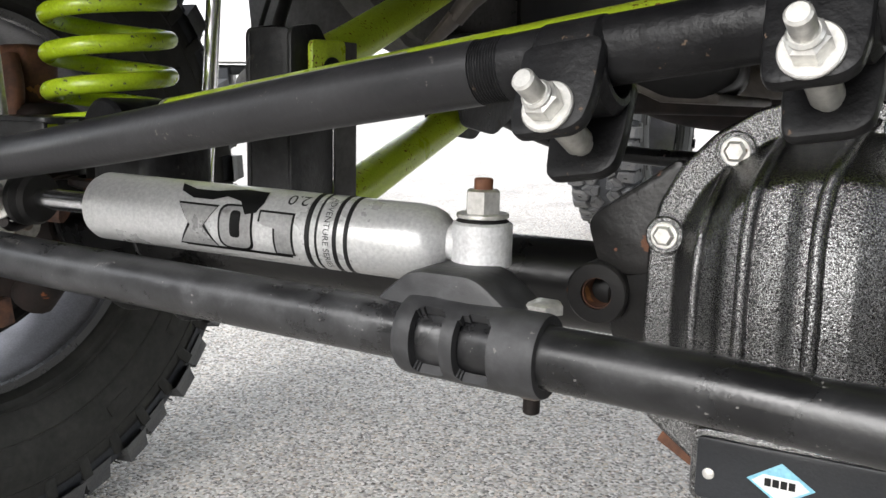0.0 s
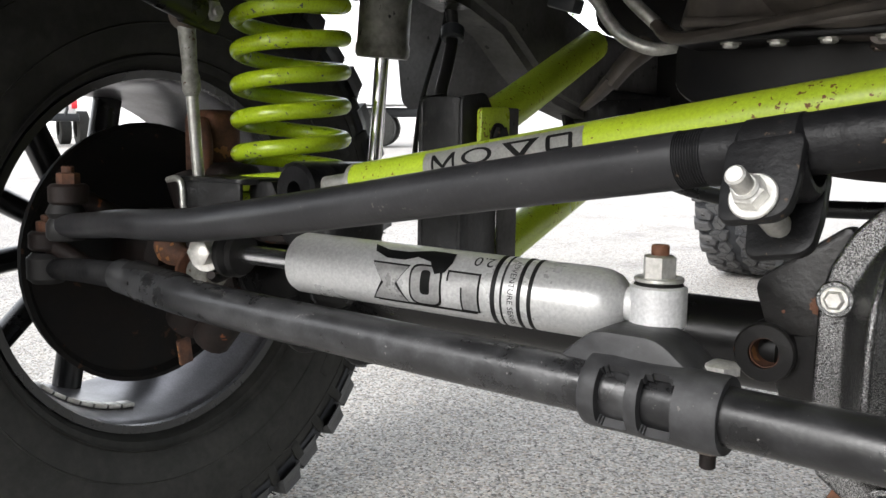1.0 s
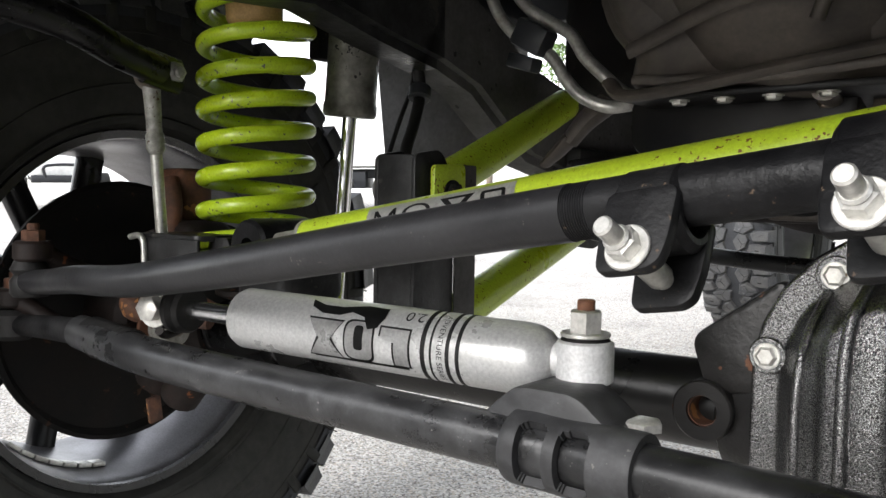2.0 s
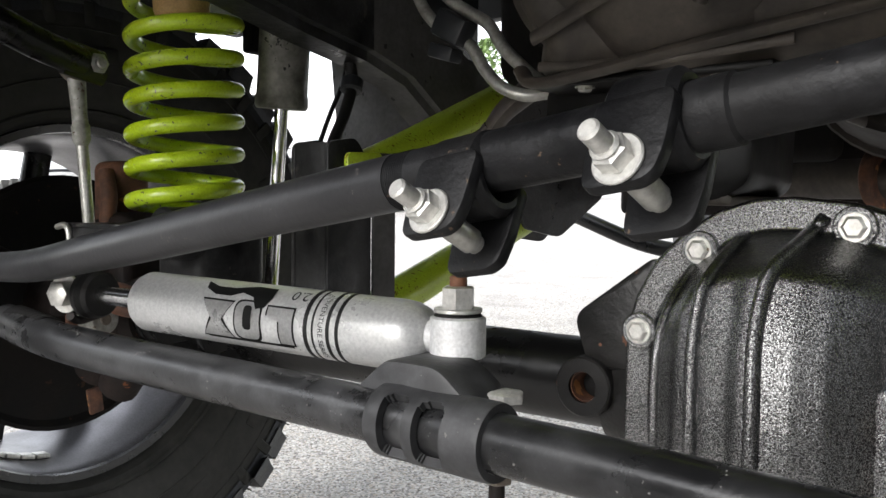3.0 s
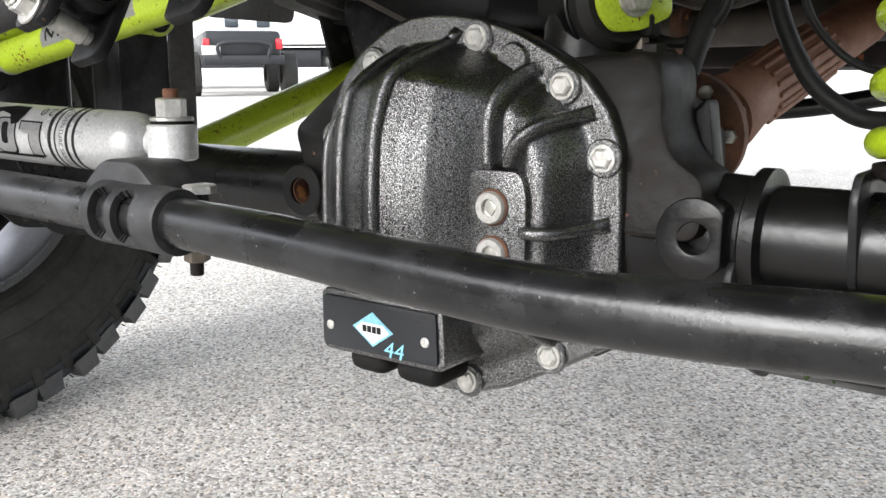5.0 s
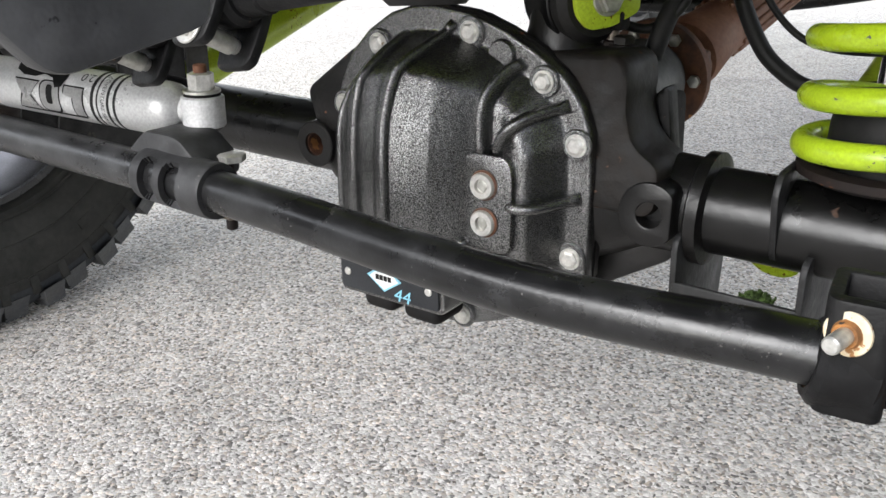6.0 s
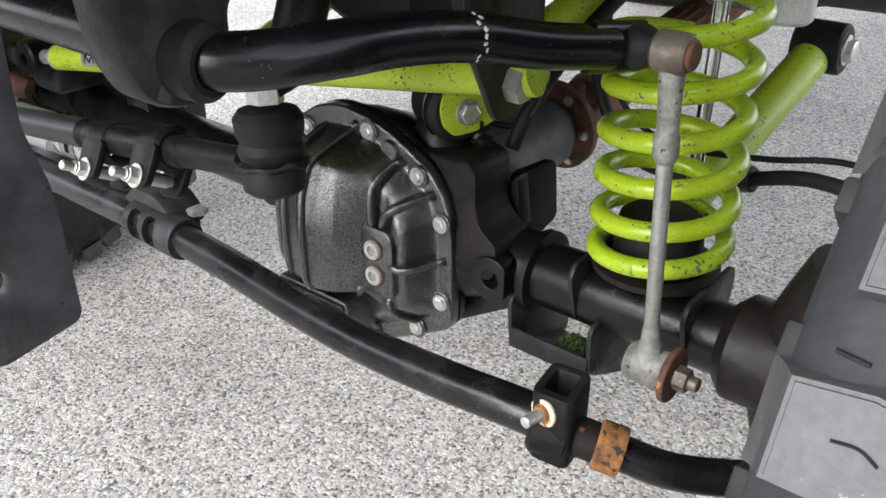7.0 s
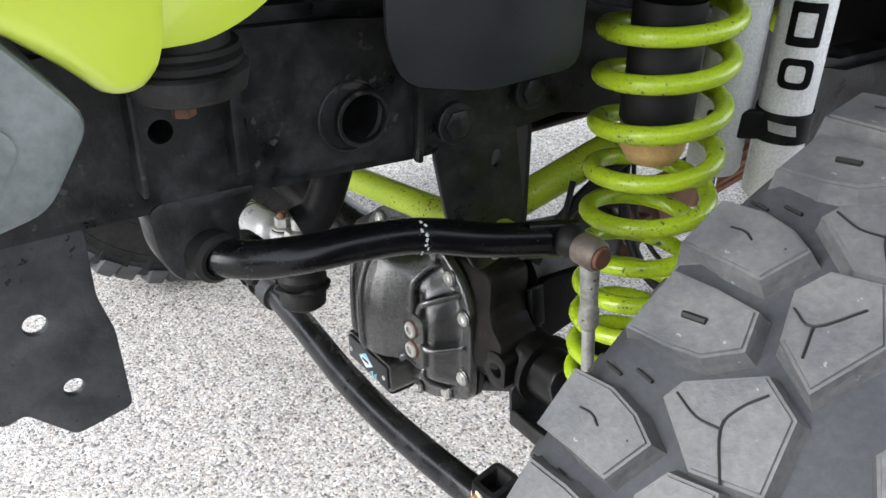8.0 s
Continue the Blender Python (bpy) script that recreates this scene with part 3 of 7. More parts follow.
    def on_badge(u, v, w):
        return Vector((u, 0.5056 + 0.02 * (0.365 - v) + w, v))
    dx, dz = -0.062, 0.3685
    part("emblem_edge", plate([(dx - 0.0185, dz), (dx, dz - 0.0125), (dx + 0.0185, dz), (dx, dz + 0.0125)], lambda u, v, w: on_badge(u, v, w), 0.0004, (), 0.0001), BLUE_INK, badge, "light blue diamond emblem")
    part("emblem_field", plate([(dx - 0.0155, dz - 0.0005), (dx, dz - 0.0105), (dx + 0.0155, dz - 0.0005), (dx + 0.0095, dz + 0.0042), (dx - 0.0095, dz + 0.0042)], lambda u, v, w: on_badge(u, v, w - 0.0004), 0.0004, (), 0.0001), WHITE_INK, badge)
    for k in range(4):
        x0 = dx - 0.0086 + k * 0.0044
        part("emblem_bar", plate([(x0, dz - 0.0022), (x0 + 0.0034, dz - 0.0022), (x0 + 0.0034, dz + 0.0024), (x0, dz + 0.0024)], lambda u, v, w: on_badge(u, v, w - 0.0008), 0.0004, (), 0.0001), INK, badge)
    num = words("44", 0.0165)
    for v in num.verts:
        v.co = on_badge(dx + 0.020 + v.co.x * 1.1 + v.co.y * 0.2, dz - 0.0125 + v.co.y, -0.0005)
    part("number", num, BLUE_INK, badge, "light blue number 44")
    part("rusty_tab", plate([(-0.152, 0.353), (-0.143, 0.371), (-0.118, 0.366), (-0.118, 0.338), (-0.126, 0.338)], lambda u, v, w: Vector((u, 0.577 + w, v)), 0.005, (), 0.0008), RUST, th, "rusty brown tab")
    for x, w in ((-0.078, 0.036), (-0.032, 0.040)):
        part("lower_lip", box((x, 0.537, 0.340), (w, 0.044, 0.020), 0.009, None, 4), GRIME_SHADE, th)
    return th


differential_cover()


# ---------------------------------------------------------------- axle housing
FORK_AXIS = Vector((0.891, -0.454, 0.0))


def fork_place(u, y, z):
    """A place on the upper arm's fork: u along its bolt, y along the arm, z upwards."""
    return Vector((0.069, 0.618, 0.0)) + FORK_AXIS * u + Vector((0.454, 0.891, 0)) * (y - 0.618) + Vector((0, 0, z))


def axle_housing():
    th = thing("axle_housing", (MID, HUB_Y, HUB_Z), "black painted solid front axle with cast differential housing", "axle")

    def sec(y, f, grow=0.0):
        return [Vector((CX + a * f + (math.copysign(grow, a) if a else 0), y, CZ + b * f)) for a, b in OUTLINE]
    bm = bmesh.new()
    rings = [[bm.verts.new(p) for p in sec(y, f)] for y, f in ((FLANGE + 0.002, 1.0), (FLANGE + 0.017, 1.0), (FLANGE + 0.019, 0.93), (0.63, 0.90), (0.69, 0.72), (0.74, 0.5), (0.77, 0.36))]
    for a, b in zip(rings, rings[1:]):
        for i in range(len(a)):
            bm.faces.new((a[i], a[(i + 1) % len(a)], b[(i + 1) % len(a)], b[i]))
    bm.faces.new(rings[0])
    bm.faces.new(rings[-1])
    bmesh.ops.recalc_face_normals(bm, faces=bm.faces)
    bmesh.ops.bevel(bm, geom=[e for e in bm.edges], offset=0.004, segments=2, affect="EDGES")
    part("differential_housing", bm, CAST, th, "black cast iron with rusty patches")
    part("axle_tube", rod((0.10, HUB_Y, HUB_Z), (0.44, HUB_Y, HUB_Z), 0.0345, 0.002, 36), GLOSS, th)
    part("axle_tube", rod((-0.16, HUB_Y, HUB_Z), (-0.90, HUB_Y, HUB_Z), 0.0345, 0.002, 36), GLOSS, th)
    part("tube_neck", lathe([(0, 0), (0, 0.060), (0.025, 0.050), (0.045, 0.041), (0.082, 0.039), (0.085, 0.045), (0.094, 0.045), (0.096, 0.036), (0.096, 0)], (0.078, HUB_Y, HUB_Z), (1, 0, 0), 36), CAST, th)
    part("tube_neck", lathe([(0, 0), (0, 0.06), (0.03, 0.052), (0.05, 0.045), (0.055, 0.036), (0.055, 0)], (-0.145, HUB_Y, HUB_Z), (-1, 0, 0), 36), CAST, th)
    lug = part("lifting_lug", ring((-0.2025, 0.590, 0.4495), (0, 1, 0), 0.0225, 0.0115, 0.030, 0.0015, 32), CAST, th, "cast lug with a rusty through hole")
    part("lug_bore", ring((-0.2025, 0.592, 0.4495), (0, 1, 0), 0.0117, 0.0105, 0.028, 0.0004, 28), RUST, lug)
    part("lug_web", box((-0.190, 0.622, 0.4495), (0.046, 0.030, 0.042), 0.008, None, 3), CAST, lug)
    near_lug = [(0.139 + min(0.0165, 0.0225 * math.cos(a)), 0.4465 + 0.0235 * math.sin(a)) for a in (2 * math.pi * k / 36 for k in range(36))]
    lug = part("lifting_lug", plate(near_lug, lambda u, v, w: Vector((u, 0.587 + w, v)), 0.026, [circle(0.1395, 0.4465, 0.0118, 28)], 0.0018), CAST, th, "cast lug with one flat side and a through hole")
    part("lug_web", box((0.127, 0.618, 0.4465), (0.040, 0.030, 0.040), 0.008, None, 3), CAST, lug)
    part("lug_gusset", plate(rounded([(-0.212, 0.500), (-0.150, 0.545), (-0.150, 0.47), (-0.20, 0.465)], 0.008), lambda u, v, w: Vector((u, 0.592 + w, v)), 0.02, (), 0.003), CAST, th)
    shoulder = plate(rounded([(0.020, 0.551), (0.094, 0.556), (0.103, 0.551), (0.106, 0.535), (0.107, 0.515), (0.112, 0.499), (0.123, 0.488), (0.138, 0.478), (0.138, 0.448), (0.030, 0.448)], 0.006), lambda u, v, w: Vector((u, 0.606 + 0.12 * (v - 0.45) + w, v)), 0.062, (), 0.005)
    for v in shoulder.verts:
        v.co += 0.0012 * Vector((noise.noise(v.co * 60), noise.noise(v.co * 55 + Vector((5, 1, 2))), noise.noise(v.co * 58 + Vector((2, 8, 3)))))
    part("housing_shoulder", shoulder, CAST_DUSTY, th, "dusty brown cast shoulder")
    part("cast_pad", box((0.084, 0.612, 0.505), (0.022, 0.006, 0.019), 0.002, Euler((0, -0.1, 0)).to_matrix()), RUST_DARK, th, "small rusty cast pad")
    part("shoulder_rib", tube([(0.099, 0.612, 0.548), (0.102, 0.606, 0.536), (0.106, 0.608, 0.527)], 0.004, 12), CAST_DUSTY, th)
    part("shoulder_fin", plate(rounded([(0.096, 0.509), (0.117, 0.529), (0.125, 0.476), (0.100, 0.470)], 0.003), lambda u, v, w: Vector((u, 0.655 + w, v)), 0.020, (), 0.002), SATIN, th)
    part("shoulder_bolt", join(hexagon((0.080, 0.640, 0.559), (0, 0, 1), 0.016, 0.009), ring((0.080, 0.640, 0.560), (0, 0, 1), 0.012, 0.005, 0.003, 0.0005)), CAST_DULL, th)
    part("arm_pedestal", lathe([(0, 0.046), (0.02, 0.036), (0.045, 0.028), (0.070, 0.026), (0.070, 0)], (0.030, 0.635, 0.530), (0, -0.10, 1), 20), CAST, th)
    part("housing_web", plate(rounded([(0.055, 0.346), (0.145, 0.402), (0.150, 0.43), (0.06, 0.45)], 0.006), lambda u, v, w: Vector((u, 0.625 + w, v)), 0.03, (), 0.003), CAST, th)
    part("pinion_snout", lathe([(0, 0), (0, 0.07), (0.06, 0.058), (0.12, 0.046), (0.16, 0.046), (0.163, 0.040), (0.175, 0.040), (0.175, 0)], (-0.004, 0.715, 0.470), (0.055, 1.0, 0.125), 32), SNOUT_GREY, th, "bare grey pinion snout")
    bridge = rounded([(0.69, 0.41), (0.775, 0.43), (0.765, 0.505), (0.69, 0.51)], 0.01)
    part("housing_fin", plate(bridge, lambda u, v, w: Vector((0.085 + w, u, v)), 0.012, (), 0.002), GRIME_SHADE, th)
    # upper arm bushing
    at = fork_place(-0.062, 0.618, 0.5975)
    part("arm_bushing", lathe([(0, 0), (0, 0.030), (0.006, 0.036), (0.052, 0.036), (0.058, 0.030), (0.058, 0)], at, FORK_AXIS, 32), RUBBER, th, "round black rubber bushing")
    part("bushing_ring", ring(at + 0.038 * FORK_AXIS, FORK_AXIS, 0.0385, 0.034, 0.010, 0.001, 32), GLOSS, th)
    # lower arm bracket under the right-hand tube
    wall = rounded([(0.582, 0.430), (0.660, 0.436), (0.704, 0.40), (0.700, 0.336), (0.676, 0.334), (0.588, 0.374)], 0.012)
    tray = part("arm_bracket", plate(rounded([(0.159, 0.0), (0.253, 0.0), (0.253, 0.112), (0.159, 0.112)], 0.004), lambda u, v, w: Vector((u, 0.590 + v * 0.91, 0.375 - v * 0.36 + w)), 0.005), FRAME, th, "black tray bracket below the axle tube")
    for x in (0.1595, 0.2535):
        part("bracket_wall", plate(wall, lambda u, v, w, x=x: Vector((x + w, u, v)), 0.005), FRAME, tray)
    part("bracket_lip", box((0.206, 0.5865, 0.382), (0.094, 0.005, 0.024), 0.002), FRAME, tray)
    rnd = random.Random(5)
    clumps = []
    for k in range(260):
        d = Vector((rnd.gauss(0, 1), rnd.gauss(0, 1), abs(rnd.gauss(0, 1)) + 0.15)).normalized()
        c = Vector((0.214 + 0.018 * d.x, 0.626 + 0.014 * d.y, 0.362 + 0.016 * d.z))
        tip = (d + 0.8 * Vector((rnd.gauss(0, 1), rnd.gauss(0, 1), rnd.gauss(0, 1)))).normalized() * (0.004 + 0.004 * rnd.random())
        clumps.append(rod(c - tip * 0.3, c + tip, 0.0009 + 0.0008 * rnd.random(), 0.0, 5))
    part("moss", join(*clumps), MOSS, tray, "green moss in the bracket")
    for x in (-0.54, -0.455):
        part("arm_bracket_side", plate(rounded([(0.575, 0.425), (0.66, 0.43), (0.70, 0.39), (0.69, 0.352), (0.60, 0.362), (0.572, 0.39)], 0.012), lambda u, v, w, x=x: Vector((x + w - 0.18, u, v)), 0.005), FRAME, th)
    # spring perches
    for x in (0.285, -0.752):
        perch = part("spring_perch", lathe([(0, 0), (0, 0.052), (0.004, 0.060), (0.010, 0.060), (0.012, 0.05)], (x, 0.640, 0.484), (0, 0, 1), 32), RUST_DARK, th, "rusty spring perch")
        part("perch_rubber", lathe([(0, 0), (0, 0.042), (0.03, 0.041), (0.046, 0.038), (0.050, 0.032), (0.050, 0)], (x, 0.640, 0.494), (0, 0, 1), 32), RUBBER, perch, "black rubber locator")
        part("perch_gusset", plate(rounded([(0.600, 0.42), (0.675, 0.42), (0.690, 0.47), (0.685, 0.490), (0.590, 0.490), (0.582, 0.475)], 0.012), lambda u, v, w, x=x: Vector((x - 0.058 + w, u, v)), 0.005), FRAME, perch)
        part("perch_gusset", plate(rounded([(0.600, 0.42), (0.675, 0.42), (0.690, 0.47), (0.685, 0.490), (0.590, 0.490), (0.582, 0.475)], 0.012), lambda u, v, w, x=x: Vector((x + 0.058 + w, u, v)), 0.005), FRAME, perch)
    # tall tower that carries the far upper arm
    tower = part("arm_tower", plate(rounded([(-0.556, 0.45), (-0.556, 0.642), (-0.508, 0.642), (-0.508, 0.45)], 0.008), lambda u, v, w: Vector((u, 0.615 + w, v)), 0.005), FRAME, th, "tall black box-section bracket")
    part("tower_flank", box((-0.5045, 0.690, 0.535), (0.004, 0.034, 0.20), 0.0015), FRAME_DUST_LIT, tower, "dusty grey flank plate")
    for x in (-0.556, -0.508):
        part("tower_side", plate(rounded([(0.612, 0.45), (0.612, 0.642), (0.65, 0.648), (0.672, 0.62), (0.672, 0.45)], 0.008), lambda u, v, w, x=x: Vector((x + w, u, v)), 0.005), FRAME, tower)
    part("track_bar_bracket", box((-0.64, 0.575, 0.535), (0.075, 0.085, 0.085), 0.012, None, 3), FRAME, th)
    shelf = part("link_bracket", plate(rounded([(-0.806, 0.505), (-0.700, 0.505), (-0.690, 0.60), (-0.806, 0.60)], 0.008), lambda u, v, w: Vector((u, v, 0.556 + w)), 0.006), FRAME, th, "black channel bracket with a pale bent edge")
    part("bracket_face", box((-0.748, 0.505, 0.541), (0.100, 0.005, 0.028), 0.002), FRAME, shelf)
    part("pale_edge", tube([(-0.812, 0.500, 0.5545), (-0.797, 0.500, 0.5565), (-0.788, 0.500, 0.550), (-0.786, 0.500, 0.526)], 0.0034, 10), GALV, shelf)
    part("bracket_nut", hexagon((-0.668, 0.520, 0.546), (0.1, -1, 0), 0.024, 0.012), SATIN, th)
    part("rust_scab", tube([(-0.88, 0.55, 0.488), (-0.865, 0.54, 0.470), (-0.82, 0.535, 0.466), (-0.785, 0.54, 0.478), (-0.75, 0.56, 0.468)], lambda t: 0.013 + 0.005 * math.sin(9 * t), 12), RUST, th)
    part("bracket_nut", hexagon((-0.70, 0.537, 0.546), (-0.3, -1, 0), 0.026, 0.012), GLOSS, th)
    return th


axle_housing()


# ---------------------------------------------------------------- steering
def clamp(th, at, axis, side, r, mat=SATIN):
    """A two-eared tube clamp with a through bolt, nut and washer. side: the way from the tube to the ears."""
    at, axis, side = Vector(at), Vector(axis).normalized(), Vector(side).normalized()
    cross = axis.cross(side)
    if cross.y > 0:
        cross = -cross
    body = part("clamp", ring(at, axis, r + 0.0062, r, 0.032, 0.0035, 32), mat, th, "dusty black tube clamp")
    for s, far in ((1, 0.0365), (-1, 0.0395)):
        ear = rounded([(-0.0155, 0.0), (0.0155, 0.0), (0.0155, 0.024), (0.0135, far - 0.003), (0.009, far), (-0.0135, far), (-0.0150, 0.024)], 0.004)
        part("clamp_ear", plate(ear, lambda u, v, w, s=s: at + axis * u + side * v + cross * (s * (r + 0.0028) + w), 0.0075, (), 0.0018), mat, body)
    part("spacer", rod(at + side * (r + 0.014) - cross * 0.010, at + side * (r + 0.014) + cross * 0.010, 0.0062, 0.001, 18), GALV, body)
    c = at + side * (r + 0.014)
    part("clamp_bolt", rod(c - cross * 0.020, c + cross * 0.044, 0.0046, 0.001, 18), ZINC, body, "zinc bolt")
    part("washer", ring(c + cross * 0.0218, cross, 0.0108, 0.0043, 0.0022, 0.0006), ZINC, body)
    part("nut", join(hexagon(c + cross * 0.0228, cross, 0.0132, 0.008), rod(c + cross * 0.0305, c + cross * 0.033, 0.0062, 0.001, 18)), ZINC, body, "zinc lock nut", 30)
    return body


TIE = [(-0.83, 0.4535, 0.454), (-0.663, 0.425, 0.452), (-0.44, 0.428, 0.447), (-0.231, 0.436, 0.442), (-0.1, 0.430, 0.441), (0.029, 0.421, 0.438), (0.12, 0.421, 0.435), (0.2, 0.424, 0.437), (0.262, 0.428, 0.440), (0.30, 0.432, 0.440)]


def tie_rod():
    th = thing("tie_rod", (-0.23, 0.43, 0.44), "long dusty black steering tie rod with threaded ends", "tie rod")
    part("tube", tube(TIE[:4], 0.0180, 28), TUBE_DUSTY, th, "dusty grey-black tube")
    part("tube", tube(TIE[3:], 0.0180, 28), TUBE_WORN, th)
    part("thread", tube([(-0.80, 0.450, 0.455), (-0.70, 0.431, 0.453)], 0.0188, 24), RUBBER, th)
    for k in range(7):
        x = -0.705 - 0.012 * k
        part("thread_ridge", ring((x, 0.432 - (x + 0.70) * 0.17, 0.453), (-1, 0.18, 0), 0.0198, 0.017, 0.006, 0.0015, 24), RUBBER, th)
    part("rod_end", tube([(-0.81, 0.452, 0.455), (-0.90, 0.458, 0.451), (-0.985, 0.460, 0.446)], lambda t: 0.015 - 0.003 * t, 20), SATIN, th)
    part("ball_socket", rod((-0.992, 0.460, 0.428), (-0.992, 0.460, 0.464), 0.023, 0.006, 28), RUBBER, th)
    # right-hand end: clamp with an open bracket, rusty collar and the far rod end
    p = Vector((0.31, 0.432, 0.437))
    ax = Vector((0.045, 0.016, -0.008)).normalized()
    cl = part("end_clamp", ring(p, ax, 0.0250, 0.0172, 0.034, 0.004, 28), SATIN, th, "black clamp with upright bracket")
    m = Matrix.Rotation(radians(6), 3, "Z")
    part("bracket_base", box(p + Vector((0, 0.002, 0.016)), (0.026, 0.034, 0.006), 0.002, m), PLATE_GREY, cl)
    upright = rounded([(-0.0155, -0.0175), (0.0155, -0.0175), (0.0155, 0.018), (-0.0155, 0.018)], 0.006)
    inside = rounded([(-0.0118, -0.0138), (0.0118, -0.0138), (0.0118, 0.0143), (-0.0118, 0.0143)], 0.004)
    part("upright_box", plate(upright, lambda u, v, w: Vector((0.315, 0.4315, 0.449)) + m @ Vector((u, v, w * (1 + 0.6 * v) + 0.10 * (v + 0.0175))), 0.066, [inside], 0.002), SATIN, cl, "open black box bracket")
    b = Vector((0.3125, 0.4138, 0.4645))
    part("bolt", rod(b, b + Vector((-0.0045, -0.022, 0.0)), 0.0048, 0.001, 18), ZINC, cl)
    part("washer", ring(b + Vector((-0.0004, -0.0016, 0)), (-0.16, -1, 0.0), 0.0122, 0.005, 0.003, 0.0006), CREAM_RUST, cl, "cream washer stained with rust")
    part("nut", lathe([(0, 0), (0, 0.0078), (0.003, 0.0066), (0.003, 0)], b + Vector((-0.0008, -0.003, 0)), (-0.16, -1, 0.0), 20), RUST_ORANGE, cl)
    part("thread", tube([(0.325, 0.437, 0.435), (0.352, 0.447, 0.429)], 0.0165, 22), RUST_DARK, th)
    part("collar", lathe([(0, 0.0145), (0, 0.0178), (0.002, 0.0204), (0.020, 0.0204), (0.022, 0.0192), (0.022, 0.0145)], (0.3445, 0.4405, 0.4335), (0.05, 0.02, -0.010), 28, True), RUST_ORANGE, th, "orange rusty adjuster collar")
    part("end_rod", tube([(0.36, 0.450, 0.427), (0.40, 0.467, 0.418), (0.45, 0.50, 0.416), (0.50, 0.535, 0.418)], 0.0148, 22), TUBE_BLACK, th)
    return th


tie_rod()

DRAG = [(-0.915, 0.437, 0.502), (-0.835, 0.424, 0.509), (-0.748, 0.402, 0.518), (-0.62, 0.378, 0.527), (-0.506, 0.362, 0.542), (-0.40, 0.355, 0.558), (-0.299, 0.350, 0.574), (-0.178, 0.3454, 0.5923)]


def drag_link():
    th = thing("drag_link", (-0.4, 0.36, 0.55), "bent dark grey steel drag link with adjuster clamps", "drag link")
    part("tube", tube(DRAG, lambda t: 0.0130 + 0.0015 * min(1, t * 1.5), 28, 10, lambda t: (1.0 + 0.25 * max(0, 1 - t * 9), 1.0)), TUBE_GREY, th)
    part("thread", tube([(-0.205, 0.3462, 0.5883), (-0.15, 0.3440, 0.5965)], 0.0130, 24), SATIN, th)
    for k in range(12):
        t = k / 11
        part("thread_ridge", ring((-0.180 + 0.015 * t, 0.3454 - 0.0007 * t, 0.5920 + 0.0023 * t), (0.055, -0.002, 0.008), 0.0142, 0.013, 0.0015, 0.0006, 24), SATIN, th)
    a, b = Vector((-0.166, 0.3448, 0.5938)), Vector((-0.005, 0.340, 0.618))
    part("adjuster_sleeve", rod(a, b, 0.0142, 0.002, 28), SATIN, th, "slotted black adjuster sleeve")
    for p in (Vector((-0.1315, 0.3445, 0.5935)), Vector((-0.039, 0.341, 0.6135))):
        clamp(th, p, b - a, (0.03, -0.45, -0.88), 0.0142)
    part("stud_rod", tube([(-0.006, 0.340, 0.618), (0.05, 0.339, 0.627), (0.10, 0.338, 0.636)], lambda t: 0.0128 - 0.001 * t, 22), SATIN, th)
    joint = part("ball_joint", lathe([(0, 0), (0, 0.019), (0.004, 0.0235), (0.020, 0.0245), (0.024, 0.022), (0.028, 0.024), (0.034, 0.0255), (0.040, 0.0225), (0.046, 0.0255), (0.058, 0.0265), (0.064, 0.022), (0.066, 0.0)], (0.107, 0.338, 0.616), (-0.08, 0.05, 1), 32), RUBBER, th, "ribbed black rubber ball joint boot")
    lip = lathe([(0, 0.024), (0.003, 0.030), (0.006, 0.0285), (0.007, 0.024)], (0.1055, 0.339, 0.6365), (-0.08, 0.05, 1), 40, True)
    for v in lip.verts:
        v.co += 0.0035 * Vector((noise.noise(v.co * 90), noise.noise(v.co * 90 + Vector((3, 1, 4))), 1.6 * noise.noise(v.co * 70 + Vector((9, 2, 6)))))
    part("boot_lip", lip, RUBBER, joint, "torn rubber lip")
    part("castle_nut", join(hexagon((0.100, 0.342, 0.684), (-0.08, 0.05, 1), 0.024, 0.016), rod((0.099, 0.343, 0.69), (0.098, 0.344, 0.712), 0.0075, 0.001, 18)), ZINC, joint, "zinc castle nut with rusty stud")
    part("knuckle_joint", lathe([(0, 0), (0, 0.018), (0.004, 0.021), (0.018, 0.021), (0.024, 0.017), (0.030, 0.021), (0.040, 0.016), (0.040, 0)], (-0.908, 0.438, 0.487), (0, 0, 1), 28), RUBBER, th)
    return th


drag_link()


